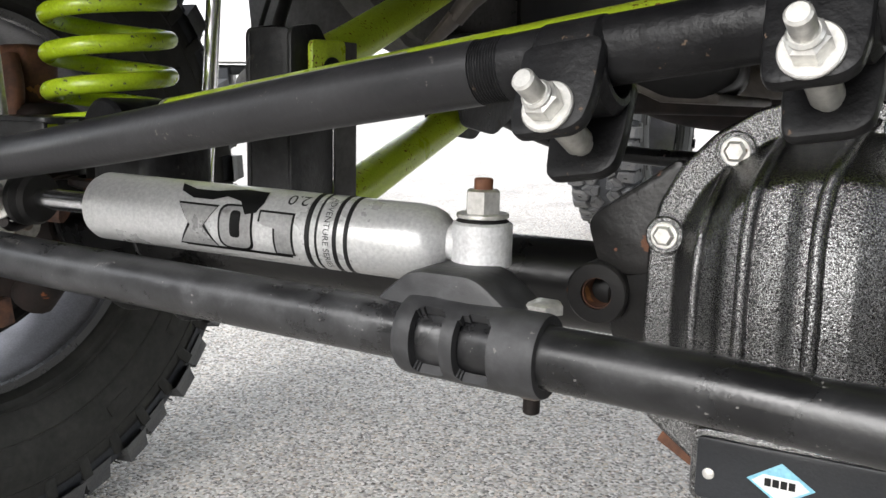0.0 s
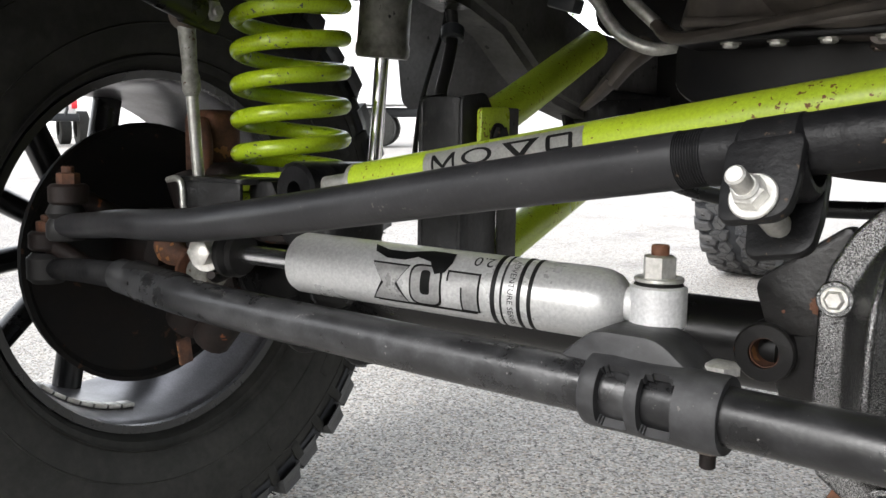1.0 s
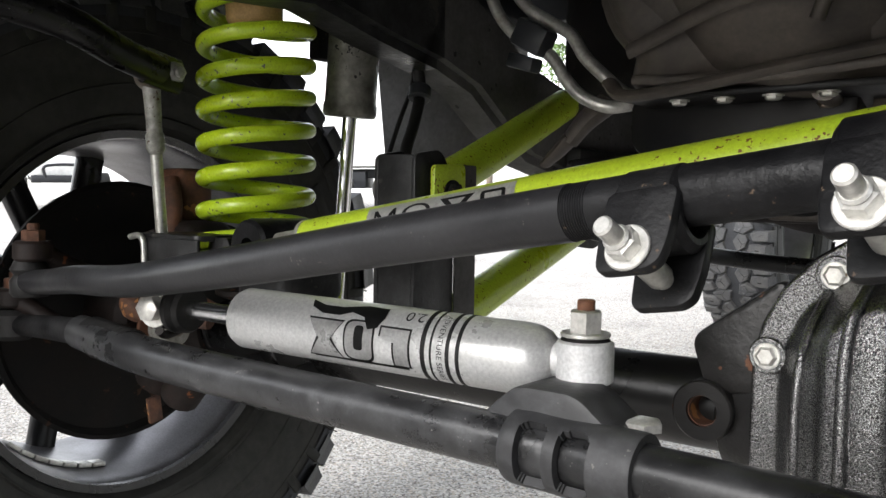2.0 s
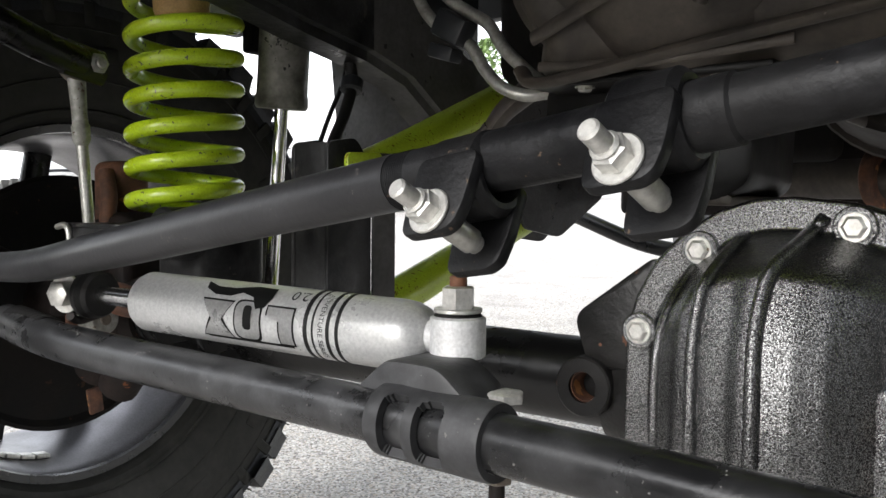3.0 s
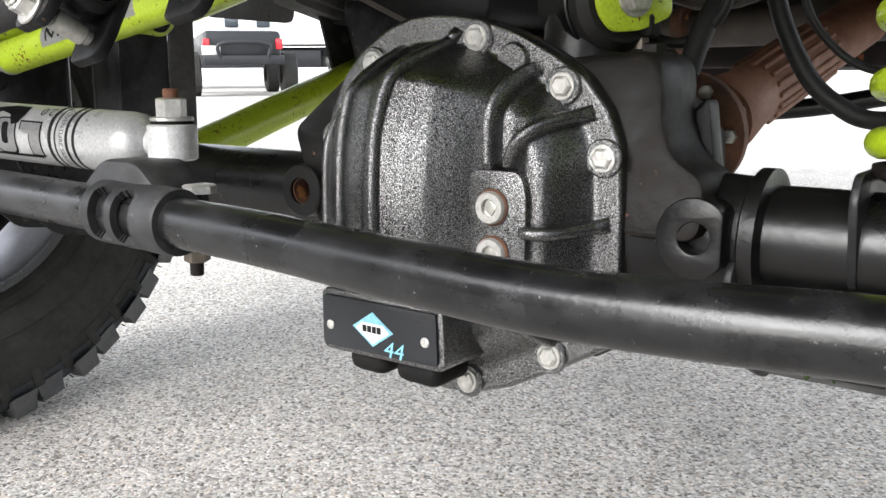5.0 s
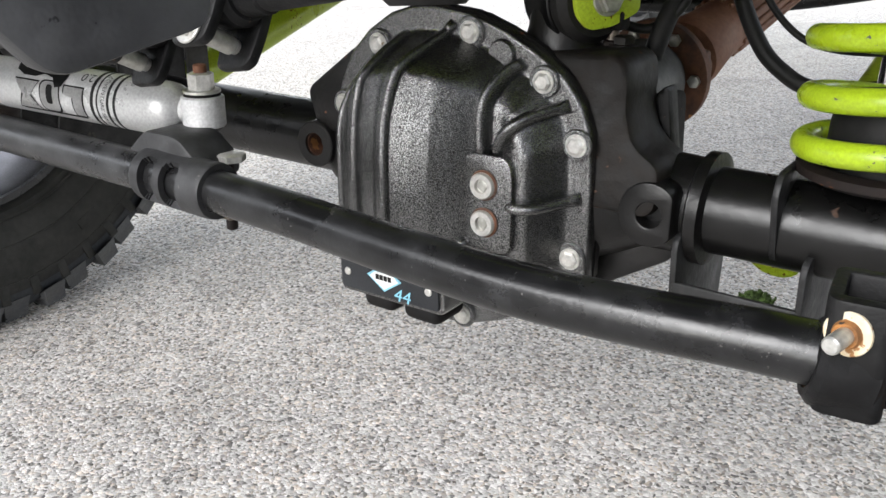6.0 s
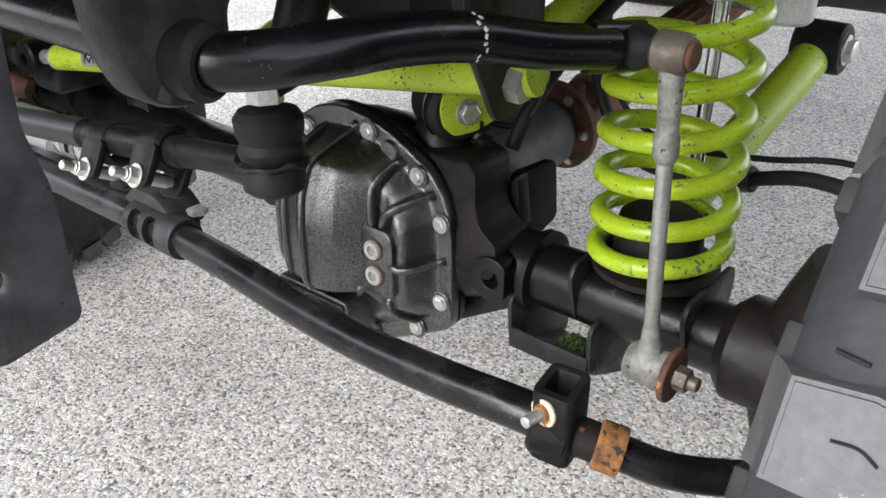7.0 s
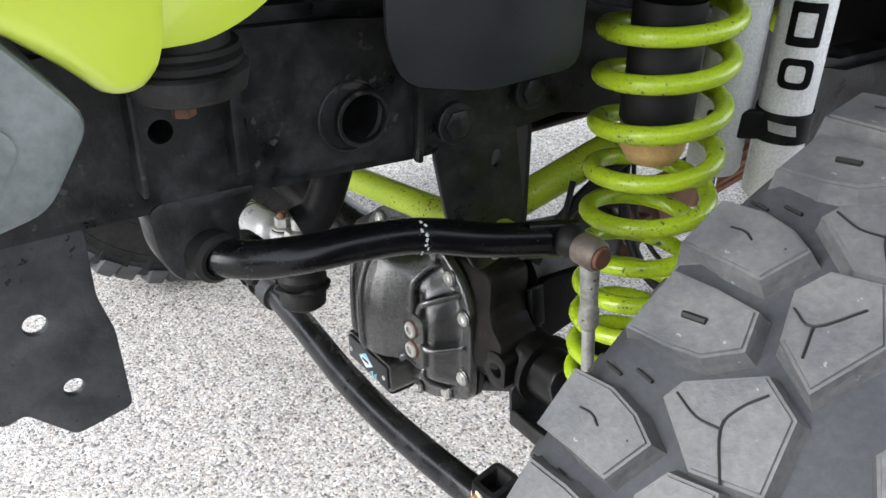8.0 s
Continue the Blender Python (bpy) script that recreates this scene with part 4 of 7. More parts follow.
def stabiliser():
    eye, nut = Vector((-0.650, 0.436, 0.4985)), Vector((-0.2455, 0.4815, 0.493))
    a, b = Vector((-0.5445, 0.4375, 0.4985)), Vector((-0.2765, 0.4770, 0.4900))
    ax = (b - a).normalized()
    th = thing("steering_stabiliser", tuple(b), "silver hydraulic steering damper with black printed emblem", "damper")
    L = (b - a).length
    body = part("body", lathe([(0, 0), (0, 0.016), (0.003, 0.0225), (0.008, 0.0248), (L - 0.012, 0.0252), (L - 0.003, 0.0242), (L + 0.004, 0.0215), (L + 0.009, 0.0165), (L + 0.011, 0.012), (L + 0.011, 0)], a, ax, 48), SILVER, th)
    part("shaft", rod(eye + ax * 0.02, a + ax * 0.004, 0.0082, 0.001, 24), CHROME, th, "chrome piston rod")
    part("bump_rubber", lathe([(0, 0), (0, 0.020), (0.003, 0.0225), (0.008, 0.0225), (0.012, 0.018), (0.016, 0.0215), (0.020, 0.019), (0.022, 0)], eye + ax * 0.012, ax, 28), RUBBER, th)
    front = Vector((0.25, -0.95, 0.02)).normalized()
    e = part("rod_eye", ring(eye, front, 0.0200, 0.007, 0.028, 0.003), RUBBER, th)
    part("eye_washer", ring(eye + front * 0.016, front, 0.0180, 0.006, 0.003, 0.0006), ZINC, e)
    part("eye_bolt", hexagon(eye + front * 0.017, front, 0.021, 0.011), ZINC, e, "zinc bolt head")
    part("mount_bracket", tube([eye + Vector((-0.01, 0.03, -0.022)), eye + Vector((0.0, 0.0, -0.026)), eye + Vector((0.01, -0.015, -0.02))], 0.004, 10), RUST_DARK, e)
    end = part("end_eye", lathe([(-0.0140, 0.009), (-0.0140, 0.0172), (-0.0125, 0.0190), (0.0125, 0.0190), (0.0140, 0.0172), (0.0140, 0.009)], nut, (0, 0, 1), 36, True), SILVER_EYE, th, "silver welded end eye")
    part("eye_neck", tube([b, nut - ax * 0.012], 0.0115, 18, 4), SILVER_EYE, end)
    part("eye_bushing", ring(nut, (0, 0, 1), 0.0165, 0.006, 0.033, 0.002), RUBBER, end)
    part("washer", ring(nut + Vector((0, 0, 0.0178)), (0, 0, 1), 0.0165, 0.006, 0.003, 0.0006), ZINC, end)
    part("nut", hexagon(nut + Vector((0, 0, 0.019)), (0, 0, 1), 0.020, 0.015), ZINC, end, "zinc lock nut")
    part("stud", rod(nut + Vector((0, 0, 0.03)), nut + Vector((0, 0, 0.041)), 0.006, 0.001, 18), RUST, end, "rusty stud end")
    # printing, upside down: lettering runs towards the rod
    see = Vector((0.10, -0.56, 0.07))
    R = 0.0250

    def printed(name, bm, s, mat, lift=0.0003, label=""):
        bm2 = wrap(bm, a + ax * s, ax, see, R, lift)
        part(name, bm2, mat, body, label, 80)
    # three blocky emblem figures with dark outlines, and a swept tail
    def outline_block(loops, s, dy):
        for loop, holes in loops:
            grow = [(x + (0.0016 if x > sum(q[0] for q in loop) / len(loop) else -0.0016), y + dy + (0.0016 if y > sum(q[1] for q in loop) / len(loop) else -0.0016)) for x, y in loop]
            printed("emblem_outline", flat_shape(grow), s, INK, 0.00025)
            printed("emblem_face", flat_shape([(x, y + dy) for x, y in loop], [[(x, y + dy) for x, y in h] for h in holes]), s, SILVER, 0.0005)
    first = [(0.014, -0.014), (0.014, 0.013), (-0.010, 0.013), (-0.010, 0.005), (0.002, 0.003), (0.002, -0.014)]
    second = rounded([(0.012, -0.014), (0.012, 0.015), (-0.012, 0.015), (-0.012, -0.014)], 0.008)
    third = [(0.014, -0.015), (0.004, -0.001), (0.014, 0.013), (-0.016, 0.013), (-0.006, -0.001), (-0.016, -0.015)]
    outline_block([(first, ())], 0.165, -0.004)
    outline_block([(second, ())], 0.136, -0.004)
    printed("emblem_core", flat_shape(rounded([(0.004, -0.010), (0.004, 0.008), (-0.004, 0.008), (-0.004, -0.010)], 0.003)), 0.136, INK, 0.0007)
    outline_block([(third, ())], 0.106, -0.004)
    tail = [(0.050, 0.016), (0.049, 0.026), (0.030, 0.027), (0.010, 0.022), (-0.008, 0.022), (-0.022, 0.027), (-0.018, 0.019), (-0.006, 0.014), (0.010, 0.014), (0.020, 0.018), (0.032, 0.015), (0.038, 0.006), (0.046, 0.008)]
    printed("emblem_tail", flat_shape(tail), 0.105, INK, 0.0006)
    printed("emblem_rule", flat_shape([(-0.045, -0.0215), (0.040, -0.0215), (0.040, -0.019), (-0.045, -0.019)]), 0.138, INK)
    num = words("2.0", 0.0135)
    bmesh.ops.rotate(num, verts=num.verts, matrix=Matrix.Rotation(math.pi, 3, "Z"))
    bmesh.ops.translate(num, verts=num.verts, vec=(0, 0.022, 0))
    printed("number", num, 0.179, INK, 0.0003, "printed number 2.0")
    for s, w in ((0.191, 0.0035), (0.1975, 0.0016), (0.211, 0.0030), (0.219, 0.0030)):
        part("stripe", lathe([(-w / 2, R + 0.0001), (-w / 2, R + 0.0004), (w / 2, R + 0.0004), (w / 2, R + 0.0001)], a + ax * s, ax, 48, True), INK, body)
    txt = words("ADVENTURE SERIES", 0.0062)
    bmesh.ops.rotate(txt, verts=txt.verts, matrix=Matrix.Rotation(-math.pi / 2, 3, "Z"))
    printed("lettering", txt, 0.2045, INK, 0.0003, "printed words ADVENTURE SERIES")
    # saddle clamp on the tie rod: one shell with two rounded windows
    sd = thing("stabiliser_clamp", (-0.225, 0.437, 0.442), "black slotted saddle clamp gripping the tie rod", "clamp")
    p0, p1 = Vector((-0.267, 0.4352, 0.4428)), Vector((-0.178, 0.4345, 0.4416))
    sax = (p1 - p0).normalized()
    sm = Matrix((sax, Vector((0, 0, 1)).cross(sax).normalized(), Vector((0, 0, 1)))).transposed()
    span = (p1 - p0).length
    nu, na = 66, 80

    def is_window(u, a):
        """Whether a place on the shell, along it and round it from the front, lies in one of the windows."""
        v = abs(a - 0.06) * 0.0235
        for c in (0.0225, 0.0510):
            du, dv = abs(u - c), max(0.0, v - 0.0150)
            if math.hypot(max(0.0, du - 0.0035), dv) < 0.0070:
                return True
        return False
    shell = bmesh.new()
    grid = {}

    def at_shell(i, k, inner):
        key = (i, k % na, inner)
        if key not in grid:
            u, a = span * i / nu, 2 * math.pi * k / na
            lip = min(1.0, min(u, span - u) / 0.004)
            r = 0.0183 if inner else 0.0235 + 0.0008 * math.sqrt(max(0.0, lip)) + 0.0006 * noise.noise(Vector((u * 60, math.cos(a) * 1.5, math.sin(a) * 1.5)))
            grid[key] = shell.verts.new(p0 + sm @ Vector((u, -r * math.cos(a), r * math.sin(a))))
        return grid[key]

    def solid(i, k):
        if not 0 <= i < nu:
            return False
        a = 2 * math.pi * ((k % na) + 0.5) / na
        return not is_window(span * (i + 0.5) / nu, a - 2 * math.pi if a > math.pi else a)
    for i in range(nu):
        for k in range(na):
            if not solid(i, k):
                continue
            for inner in (False, True):
                q = [at_shell(i, k, inner), at_shell(i + 1, k, inner), at_shell(i + 1, k + 1, inner), at_shell(i, k + 1, inner)]
                shell.faces.new(q if inner else q[::-1])
            for (di, dk), (e0, e1) in (((-1, 0), ((i, k), (i, k + 1))), ((1, 0), ((i + 1, k), (i + 1, k + 1))), ((0, -1), ((i, k), (i + 1, k))), ((0, 1), ((i, k + 1), (i + 1, k + 1)))):
                if not solid(i + di, k + dk):
                    shell.faces.new((at_shell(*e0, False), at_shell(*e1, False), at_shell(*e1, True), at_shell(*e0, True)))
    bmesh.ops.recalc_face_normals(shell, faces=shell.faces)
    part("clamp_shell", shell, SADDLE_GREY, sd, "charcoal casting with two windows")
    saddle = [(-0.289, 0.458), (-0.266, 0.477), (-0.226, 0.477), (-0.204, 0.460), (-0.202, 0.448), (-0.289, 0.448)]
    part("saddle", plate(rounded(saddle, 0.008), lambda u, v, w: Vector((u, 0.455 + w, v)), 0.047, (), 0.005), SADDLE_GREY, sd)
    part("bolt_head", hexagon((-0.196, 0.466, 0.4585), (0, 0, 1), 0.022, 0.0065), ZINC, sd, "zinc bolt head")
    part("bolt", rod((-0.199, 0.464, 0.460), (-0.200, 0.464, 0.396), 0.0052, 0.001, 18), RUST_DARK, sd)
    part("nut", hexagon((-0.1990, 0.464, 0.4175), (0, 0, -1), 0.017, 0.011), GRIMY, sd)


stabiliser()


def track_bar():
    th = thing("track_bar", (-0.2, 0.52, 0.62), "lime green powder-coated track bar with chipped paint", "track bar")
    a, b = Vector((-0.555, 0.521, 0.562)), Vector((0.150, 0.517, 0.675))
    ax = (b - a).normalized()
    bar = part("tube", tube([a, b, Vector((0.205, 0.520, 0.687))], 0.0168, 28), LIME, th)
    part("end_stud", rod(a - ax * 0.05, a + ax * 0.002, 0.010, 0.001, 18), GALV, th)
    part("end_cap", ring(a, ax, 0.0172, 0.006, 0.006, 0.001), ZINC, th)
    part("joint_eye", ring(a - ax * 0.065, (0, 1, 0), 0.026, 0.009, 0.04, 0.003), SATIN, th)
    see = Vector((0.05, -0.95, 0.25))
    lab = flat_shape([(-0.075, -0.011), (0.075, -0.011), (0.075, 0.011), (-0.075, 0.011)])
    part("label", wrap(lab, a + ax * 0.165, ax, see, 0.0168, 0.0003), LABEL_GREY, bar, "grey label with dark plain figures", 80)
    figures = [[(-0.066, 0.0065), (-0.063, 0.0065), (-0.054, -0.003), (-0.045, 0.0065), (-0.042, 0.0065), (-0.042, -0.0065), (-0.0445, -0.0065), (-0.0445, 0.002), (-0.054, -0.0065), (-0.0635, 0.002), (-0.0635, -0.0065), (-0.066, -0.0065)],
               [(0.004, 0.0065), (0.038, 0.0065), (0.024, -0.0065), (0.018, -0.0065)]]
    ovals = [[(x * 2.2 - 0.020, y) for x, y in circle(0, 0, r)] for r in (0.0068, 0.0050)]
    block = rounded([(0.044, -0.0065), (0.067, -0.0065), (0.067, 0.0065), (0.044, 0.0065)], 0.003)
    for loop, holes in ((figures[0], ()), (figures[1], [[(0.0125, 0.0045), (0.0295, 0.0045), (0.021, -0.0035)]]), (ovals[0], [ovals[1]]), (block, [[(0.048, -0.0042), (0.0635, -0.0042), (0.0635, 0.0042), (0.048, 0.0042)]])):
        part("mark", wrap(flat_shape(loop, holes), a + ax * 0.165, ax, see, 0.0168, 0.0006), INK, bar, "", 80)
    return th


track_bar()


# ---------------------------------------------------------------- suspension
def coil_spring(name, at, start, heights, label):
    """A coil of round bar; heights: where the bar passes the start angle, turn by turn."""
    x, y = at
    th = thing(name, (x, y, heights[0]), label, "coil spring", "front coil springs")
    n = (len(heights) - 1) * 40
    R = 0.0585
    path = []
    for i in range(-14, n + 1):
        a = start + 2 * math.pi * i / 40
        z = float(np.interp(i / 40, range(len(heights)), heights))
        path.append(Vector((x + R * math.cos(a), y + R * math.sin(a), z)))
    part("coil", sweep(path, 0.0090, 14), LIME_SPRING, th)
    part("isolator", lathe([(0, 0.045), (0, 0.070), (0.002, 0.072), (0.007, 0.070), (0.008, 0.045)], (x, y, heights[-1] + 0.010), (0, 0, 1), 32, True), RUBBER, th, "black rubber isolator ring")
    return th


coil_spring("coil_spring", (-0.752, 0.622), radians(233), [0.530, 0.549, 0.583, 0.620, 0.658, 0.696, 0.731, 0.768, 0.808, 0.850, 0.890, 0.925], "lime green coil spring between far perch and frame")
coil_spring("coil_spring", (0.287, 0.638), radians(204), [0.507, 0.542, 0.582, 0.622, 0.664, 0.708, 0.754, 0.802, 0.850, 0.895, 0.930], "lime green coil spring with scuffed paint")


def bump_stop(x, y, z):
    th = thing("bump_stop", (x, y, z), "tan urethane bump stop in a black cup inside the spring", "bump stop", "bump stops")
    part("cup", lathe([(0.046, 0), (0.044, 0.032), (0.048, 0.0345), (0.080, 0.0345), (0.084, 0.033), (0.16, 0.033), (0.16, 0)], (x, y, z), (0, 0, 1), 32), RUBBER, th)
    part("cushion", lathe([(0, 0), (0.001, 0.012), (0.006, 0.024), (0.018, 0.031), (0.044, 0.0325), (0.050, 0.028), (0.050, 0)], (x, y, z), (0, 0, 1), 32), FOAM, th, "tan urethane cushion")


bump_stop(0.290, 0.630, 0.768)
bump_stop(-0.752, 0.618, 0.780)


def anti_roll_bar():
    th = thing("sway_bar", (MID, 0.2, 0.76), "gloss black bent steel sway bar", "sway bar")
    arm = [(0.10, 0.215, 0.762), (0.180, 0.213, 0.760), (0.222, 0.232, 0.760), (0.246, 0.274, 0.762), (0.251, 0.33, 0.758), (0.256, 0.385, 0.749), (0.275, 0.44, 0.736), (0.293, 0.495, 0.727)]
    part("bar", tube([(2 * MID - x, y, z) for x, y, z in arm[::-1]] + arm, 0.0160, 24), TUBE_BLACK, th)
    for s in (1, -1):
        def mir(p):
            return Vector(p) if s > 0 else Vector((2 * MID - p[0], p[1], p[2]))
        part("flattened_end", tube([mir((0.288, 0.475, 0.730)), mir((0.294, 0.50, 0.7265)), mir((0.302, 0.525, 0.724))], 0.0165, 20, 8, lambda t: (0.55, 1.15)), TUBE_BLACK, th)
    rnd = random.Random(3)
    ax = Vector((0.006, 0.055, -0.006)).normalized()
    for k in range(9):
        a = radians(-50 + 16 * k)
        out = Vector((math.cos(a), -0.1, math.sin(a)))
        out = (out - ax * out.dot(ax)).normalized()
        q = Vector((0.2558, 0.380, 0.7495)) + ax * rnd.gauss(0, 0.0016) + out * 0.0161
        part("paint_mark", box(q, (0.0008, 0.0010 + 0.0022 * rnd.random(), 0.0034), 0.0003, Euler((rnd.gauss(0, 0.5), -a, 0)).to_matrix()), WHITE_INK, th, "white paint mark")
    return th


anti_roll_bar()


def bar_link(s, label):
    """The drop link between sway bar and axle; s is 1 on the near side, -1 on the far side."""
    def at(x, y, z):
        return Vector((x if s > 0 else 2 * MID - x, y, z))
    th = thing("sway_bar_link", tuple(at(0.335, 0.53, 0.45)), label, "drop link", "sway bar links")
    top, low = at(0.334, 0.513, 0.727), at(0.337, 0.536, 0.462)
    d = (low - top).normalized()
    out = at(1, 0, 0) - at(0, 0, 0)
    part("upper_joint", lathe([(-0.015, 0), (-0.015, 0.011), (-0.011, 0.0150), (0.009, 0.0150), (0.013, 0.012), (0.013, 0)], top, out, 28), GRIMY, th, "grimy ball joint housing")
    part("joint_cap", rod(top + out * 0.012, top + out * 0.0165, 0.0105, 0.001, 20), RUST, th)
    part("joint_boot", lathe([(0, 0.013), (0.006, 0.016), (0.014, 0.016), (0.022, 0.012)], top - out * 0.036, out, 24), RUBBER, th)
    part("joint_nut", join(hexagon(top - out * 0.040, -out, 0.019, 0.010), rod(top - out * 0.03, top - out * 0.055, 0.006, 0.001, 16)), GALV, th, "steel lock nut")
    part("upper_sleeve", lathe([(0, 0), (0, 0.0095), (0.040, 0.0082), (0.050, 0.0084), (0.053, 0.0098), (0.068, 0.0098), (0.074, 0.0068), (0.074, 0)], top + d * 0.010, d, 24), CORRODED, th)
    part("rod", rod(top + d * 0.07, low - d * 0.012, 0.0064, 0.001, 20), GALV, th)
    part("lower_eye", lathe([(-0.018, 0.006), (-0.018, 0.0150), (-0.015, 0.0175), (0.013, 0.0175), (0.016, 0.0150), (0.014, 0.006)], low + d * 0.010, out, 28, True), CORRODED, th, "pale corroded lower eye")
    part("eye_neck", lathe([(0, 0.0066), (0.016, 0.0082), (0.030, 0.0125), (0.034, 0.010)], low - d * 0.034, d, 22), CORRODED, th)
    c = low + d * 0.010
    part("washer", ring(c + out * 0.022, out, 0.0245, 0.006, 0.006, 0.001), RUST, th, "heavily rusted large washer")
    part("bolt_end", hexagon(c + out * 0.026, out, 0.019, 0.012), GRIMY, th)
    part("bolt", rod(c - out * 0.02, c + out * 0.046, 0.0065, 0.001, 18), GRIMY, th)


bar_link(1, "grimy galvanised sway bar link on a rusty lower bolt")
bar_link(-1, "pale galvanised sway bar link beside the far spring")


def shock_far():
    th = thing("shock_absorber", (-0.735, 0.737, 0.45), "grimy grey shock absorber with polished rod beside the far spring", "shock absorber")
    part("body", lathe([(0, 0), (0, 0.030), (0.004, 0.0325), (0.014, 0.0325), (0.018, 0.031), (0.26, 0.031), (0.26, 0)], (-0.7173, 0.736, 0.698), (0.085, -0.005, 1), 36), GREY_SHOCK, th)
    part("rod", rod((-0.740, 0.737, 0.45), (-0.714, 0.736, 0.73), 0.0085, 0, 20), CHROME, th, "polished rod")
    part("clip", box((-0.766, 0.736, 0.80), (0.018, 0.03, 0.06), 0.004), SATIN, th)


shock_far()


def shock_near():
    th = thing("shock_absorber", (0.27, 0.79, 0.46), "silver reservoir shock absorber with black printing and strap", "shock absorber")
    part("body", lathe([(0, 0), (0, 0.026), (0.005, 0.029), (0.4, 0.029), (0.4, 0)], (0.258, 0.775, 0.715), (0.02, 0.0, 1), 36), WHITE_SHOCK, th)
    part("rod", rod((0.255, 0.775, 0.45), (0.258, 0.775, 0.72), 0.008, 0, 20), CHROME, th, "polished rod")
    res = part("reservoir", lathe([(0, 0), (0, 0.024), (0.004, 0.0275), (0.4, 0.0275), (0.4, 0)], (0.303, 0.818, 0.690), (0.02, 0.0, 1), 36), WHITE_SHOCK, th, "silver remote reservoir")
    part("strap", lathe([(-0.016, 0.0277), (-0.016, 0.030), (0.016, 0.030), (0.016, 0.0277)], (0.3047, 0.818, 0.775), (0.02, 0, 1), 36, True), RUBBER, res, "black rubber strap")
    part("strap_bridge", box((0.285, 0.775, 0.775), (0.012, 0.075, 0.032), 0.004, Euler((0, 0, radians(-38))).to_matrix()), RUBBER, res)
    see = Vector((0.55, -0.8, 0.2))
    num = words("2.0", 0.016)
    part("number", wrap(num, (0.3078, 0.818, 0.930), (0.02, 0, 1), see + Vector((-0.75, -0.2, 0)), 0.0275, 0.0004), INK, res, "printed number 2.0", 80)
    part("strap_patch", wrap(flat_shape([(-0.006, -0.016), (0.006, -0.013), (0.008, 0.016), (-0.003, 0.013)]), (0.3047, 0.818, 0.775), (0.02, 0, 1), see, 0.0300, 0.0004), WHITE_INK, res, "", 80)
    for k, (s, w) in enumerate(((0.145, 0.032), (0.195, 0.044), (0.252, 0.034), (0.30, 0.030))):
        shape = rounded([(-w / 2, -0.018), (w / 2, -0.018), (w / 2, 0.016), (-w / 2, 0.016)], 0.010 if k in (0, 2) else 0.003)
        part("print", wrap(flat_shape(shape, [[(x * 0.55, y * 0.55) for x, y in shape]]), (0.303 + 0.02 * s, 0.818, 0.690 + s), (0.02, 0, 1), see, 0.0275, 0.0004), INK, res, "", 80)


shock_near()


# ---------------------------------------------------------------- control arms
def control_arm(name, a, b, r, label):
    th = thing(name, a, label, "control arm", "green control arms")
    part("tube", tube([a, b], r, 26, 6), LIME, th)
    d = (Vector(b) - Vector(a)).normalized()
    part("bushing", ring(Vector(b) + d * 0.03, (1, 0, 0), 0.032, 0.008, 0.06, 0.003), RUBBER, th, "black rubber bushing")
    part("bushing_bolt", join(hexagon(Vector(b) + d * 0.03 + Vector((0.03, 0, 0)), (1, 0, 0), 0.026, 0.012), ring(Vector(b) + d * 0.03 + Vector((0.031, 0, 0)), (1, 0, 0), 0.019, 0.007, 0.003, 0.0006)), ZINC, th)
    return th


control_arm("lower_control_arm", (-0.598, 0.70, 0.428), (-0.646, 1.200, 0.573), 0.0245, "lime green lower control arm running back from the far axle end")
control_arm("lower_control_arm", (0.213, 0.66, 0.405), (0.262, 1.065, 0.592), 0.0245, "lime green lower control arm behind the near spring")


def upper_arm_near():
    th = thing("upper_control_arm", (0.04, 0.622, 0.601), "lime green upper control arm forked over the differential bushing", "control arm", "green control arms")
    ear = rounded([(0.5915, 0.602), (0.5945, 0.586), (0.606, 0.5745), (0.628, 0.5765), (0.654, 0.587), (0.651, 0.612), (0.646, 0.6375), (0.620, 0.633), (0.597, 0.627)], 0.006)
    for x in (-0.067, 0.0):
        part("fork_ear", plate(ear, lambda u, v, w, x=x: fork_place(x + w, u, v), 0.0055, [circle(0.640, 0.629, 0.0024)]), LIME, th)
    bolt_head("fork_bolt", tuple(fork_place(0.003, 0.621, 0.598)), tuple(FORK_AXIS), 0.0195, th, GALV, True, "grey bolt head with green paint pen mark")
    part("tube", tube([fork_place(-0.033, 0.655, 0.620), (0.09, 0.75, 0.668), (0.115, 0.85, 0.715), (0.140, 1.07, 0.825)], 0.021, 24, 8), LIME, th)
    for t in (0.30, 0.42, 0.5):
        p = Vector((0.09, 0.75, 0.668)).lerp(Vector((0.140, 1.07, 0.825)), t)
        part("cable_tie", ring(p, (0.05, 0.32, 0.157), 0.0225, 0.0205, 0.004, 0.0005), RUBBER, th)


upper_arm_near()


def upper_arm_far():
    th = thing("upper_control_arm", (-0.54, 0.66, 0.6), "lime green upper control arm bolted to the far tower", "control arm", "green control arms")
    for x in (-0.566, -0.497):
        part("fork_ear", plate(rounded([(0.628, 0.590), (0.662, 0.588), (0.676, 0.600), (0.676, 0.634), (0.628, 0.632)], 0.006), lambda u, v, w, x=x: Vector((x + w, u, v)), 0.0055), LIME, th)
    bolt_head("fork_bolt", (-0.494, 0.655, 0.605), (1, 0, 0), 0.019, th, SATIN)
    part("tube", tube([(-0.537, 0.680, 0.612), (-0.550, 0.78, 0.646), (-0.592, 1.03, 0.734)], 0.0215, 24, 8), LIME, th)


upper_arm_far()


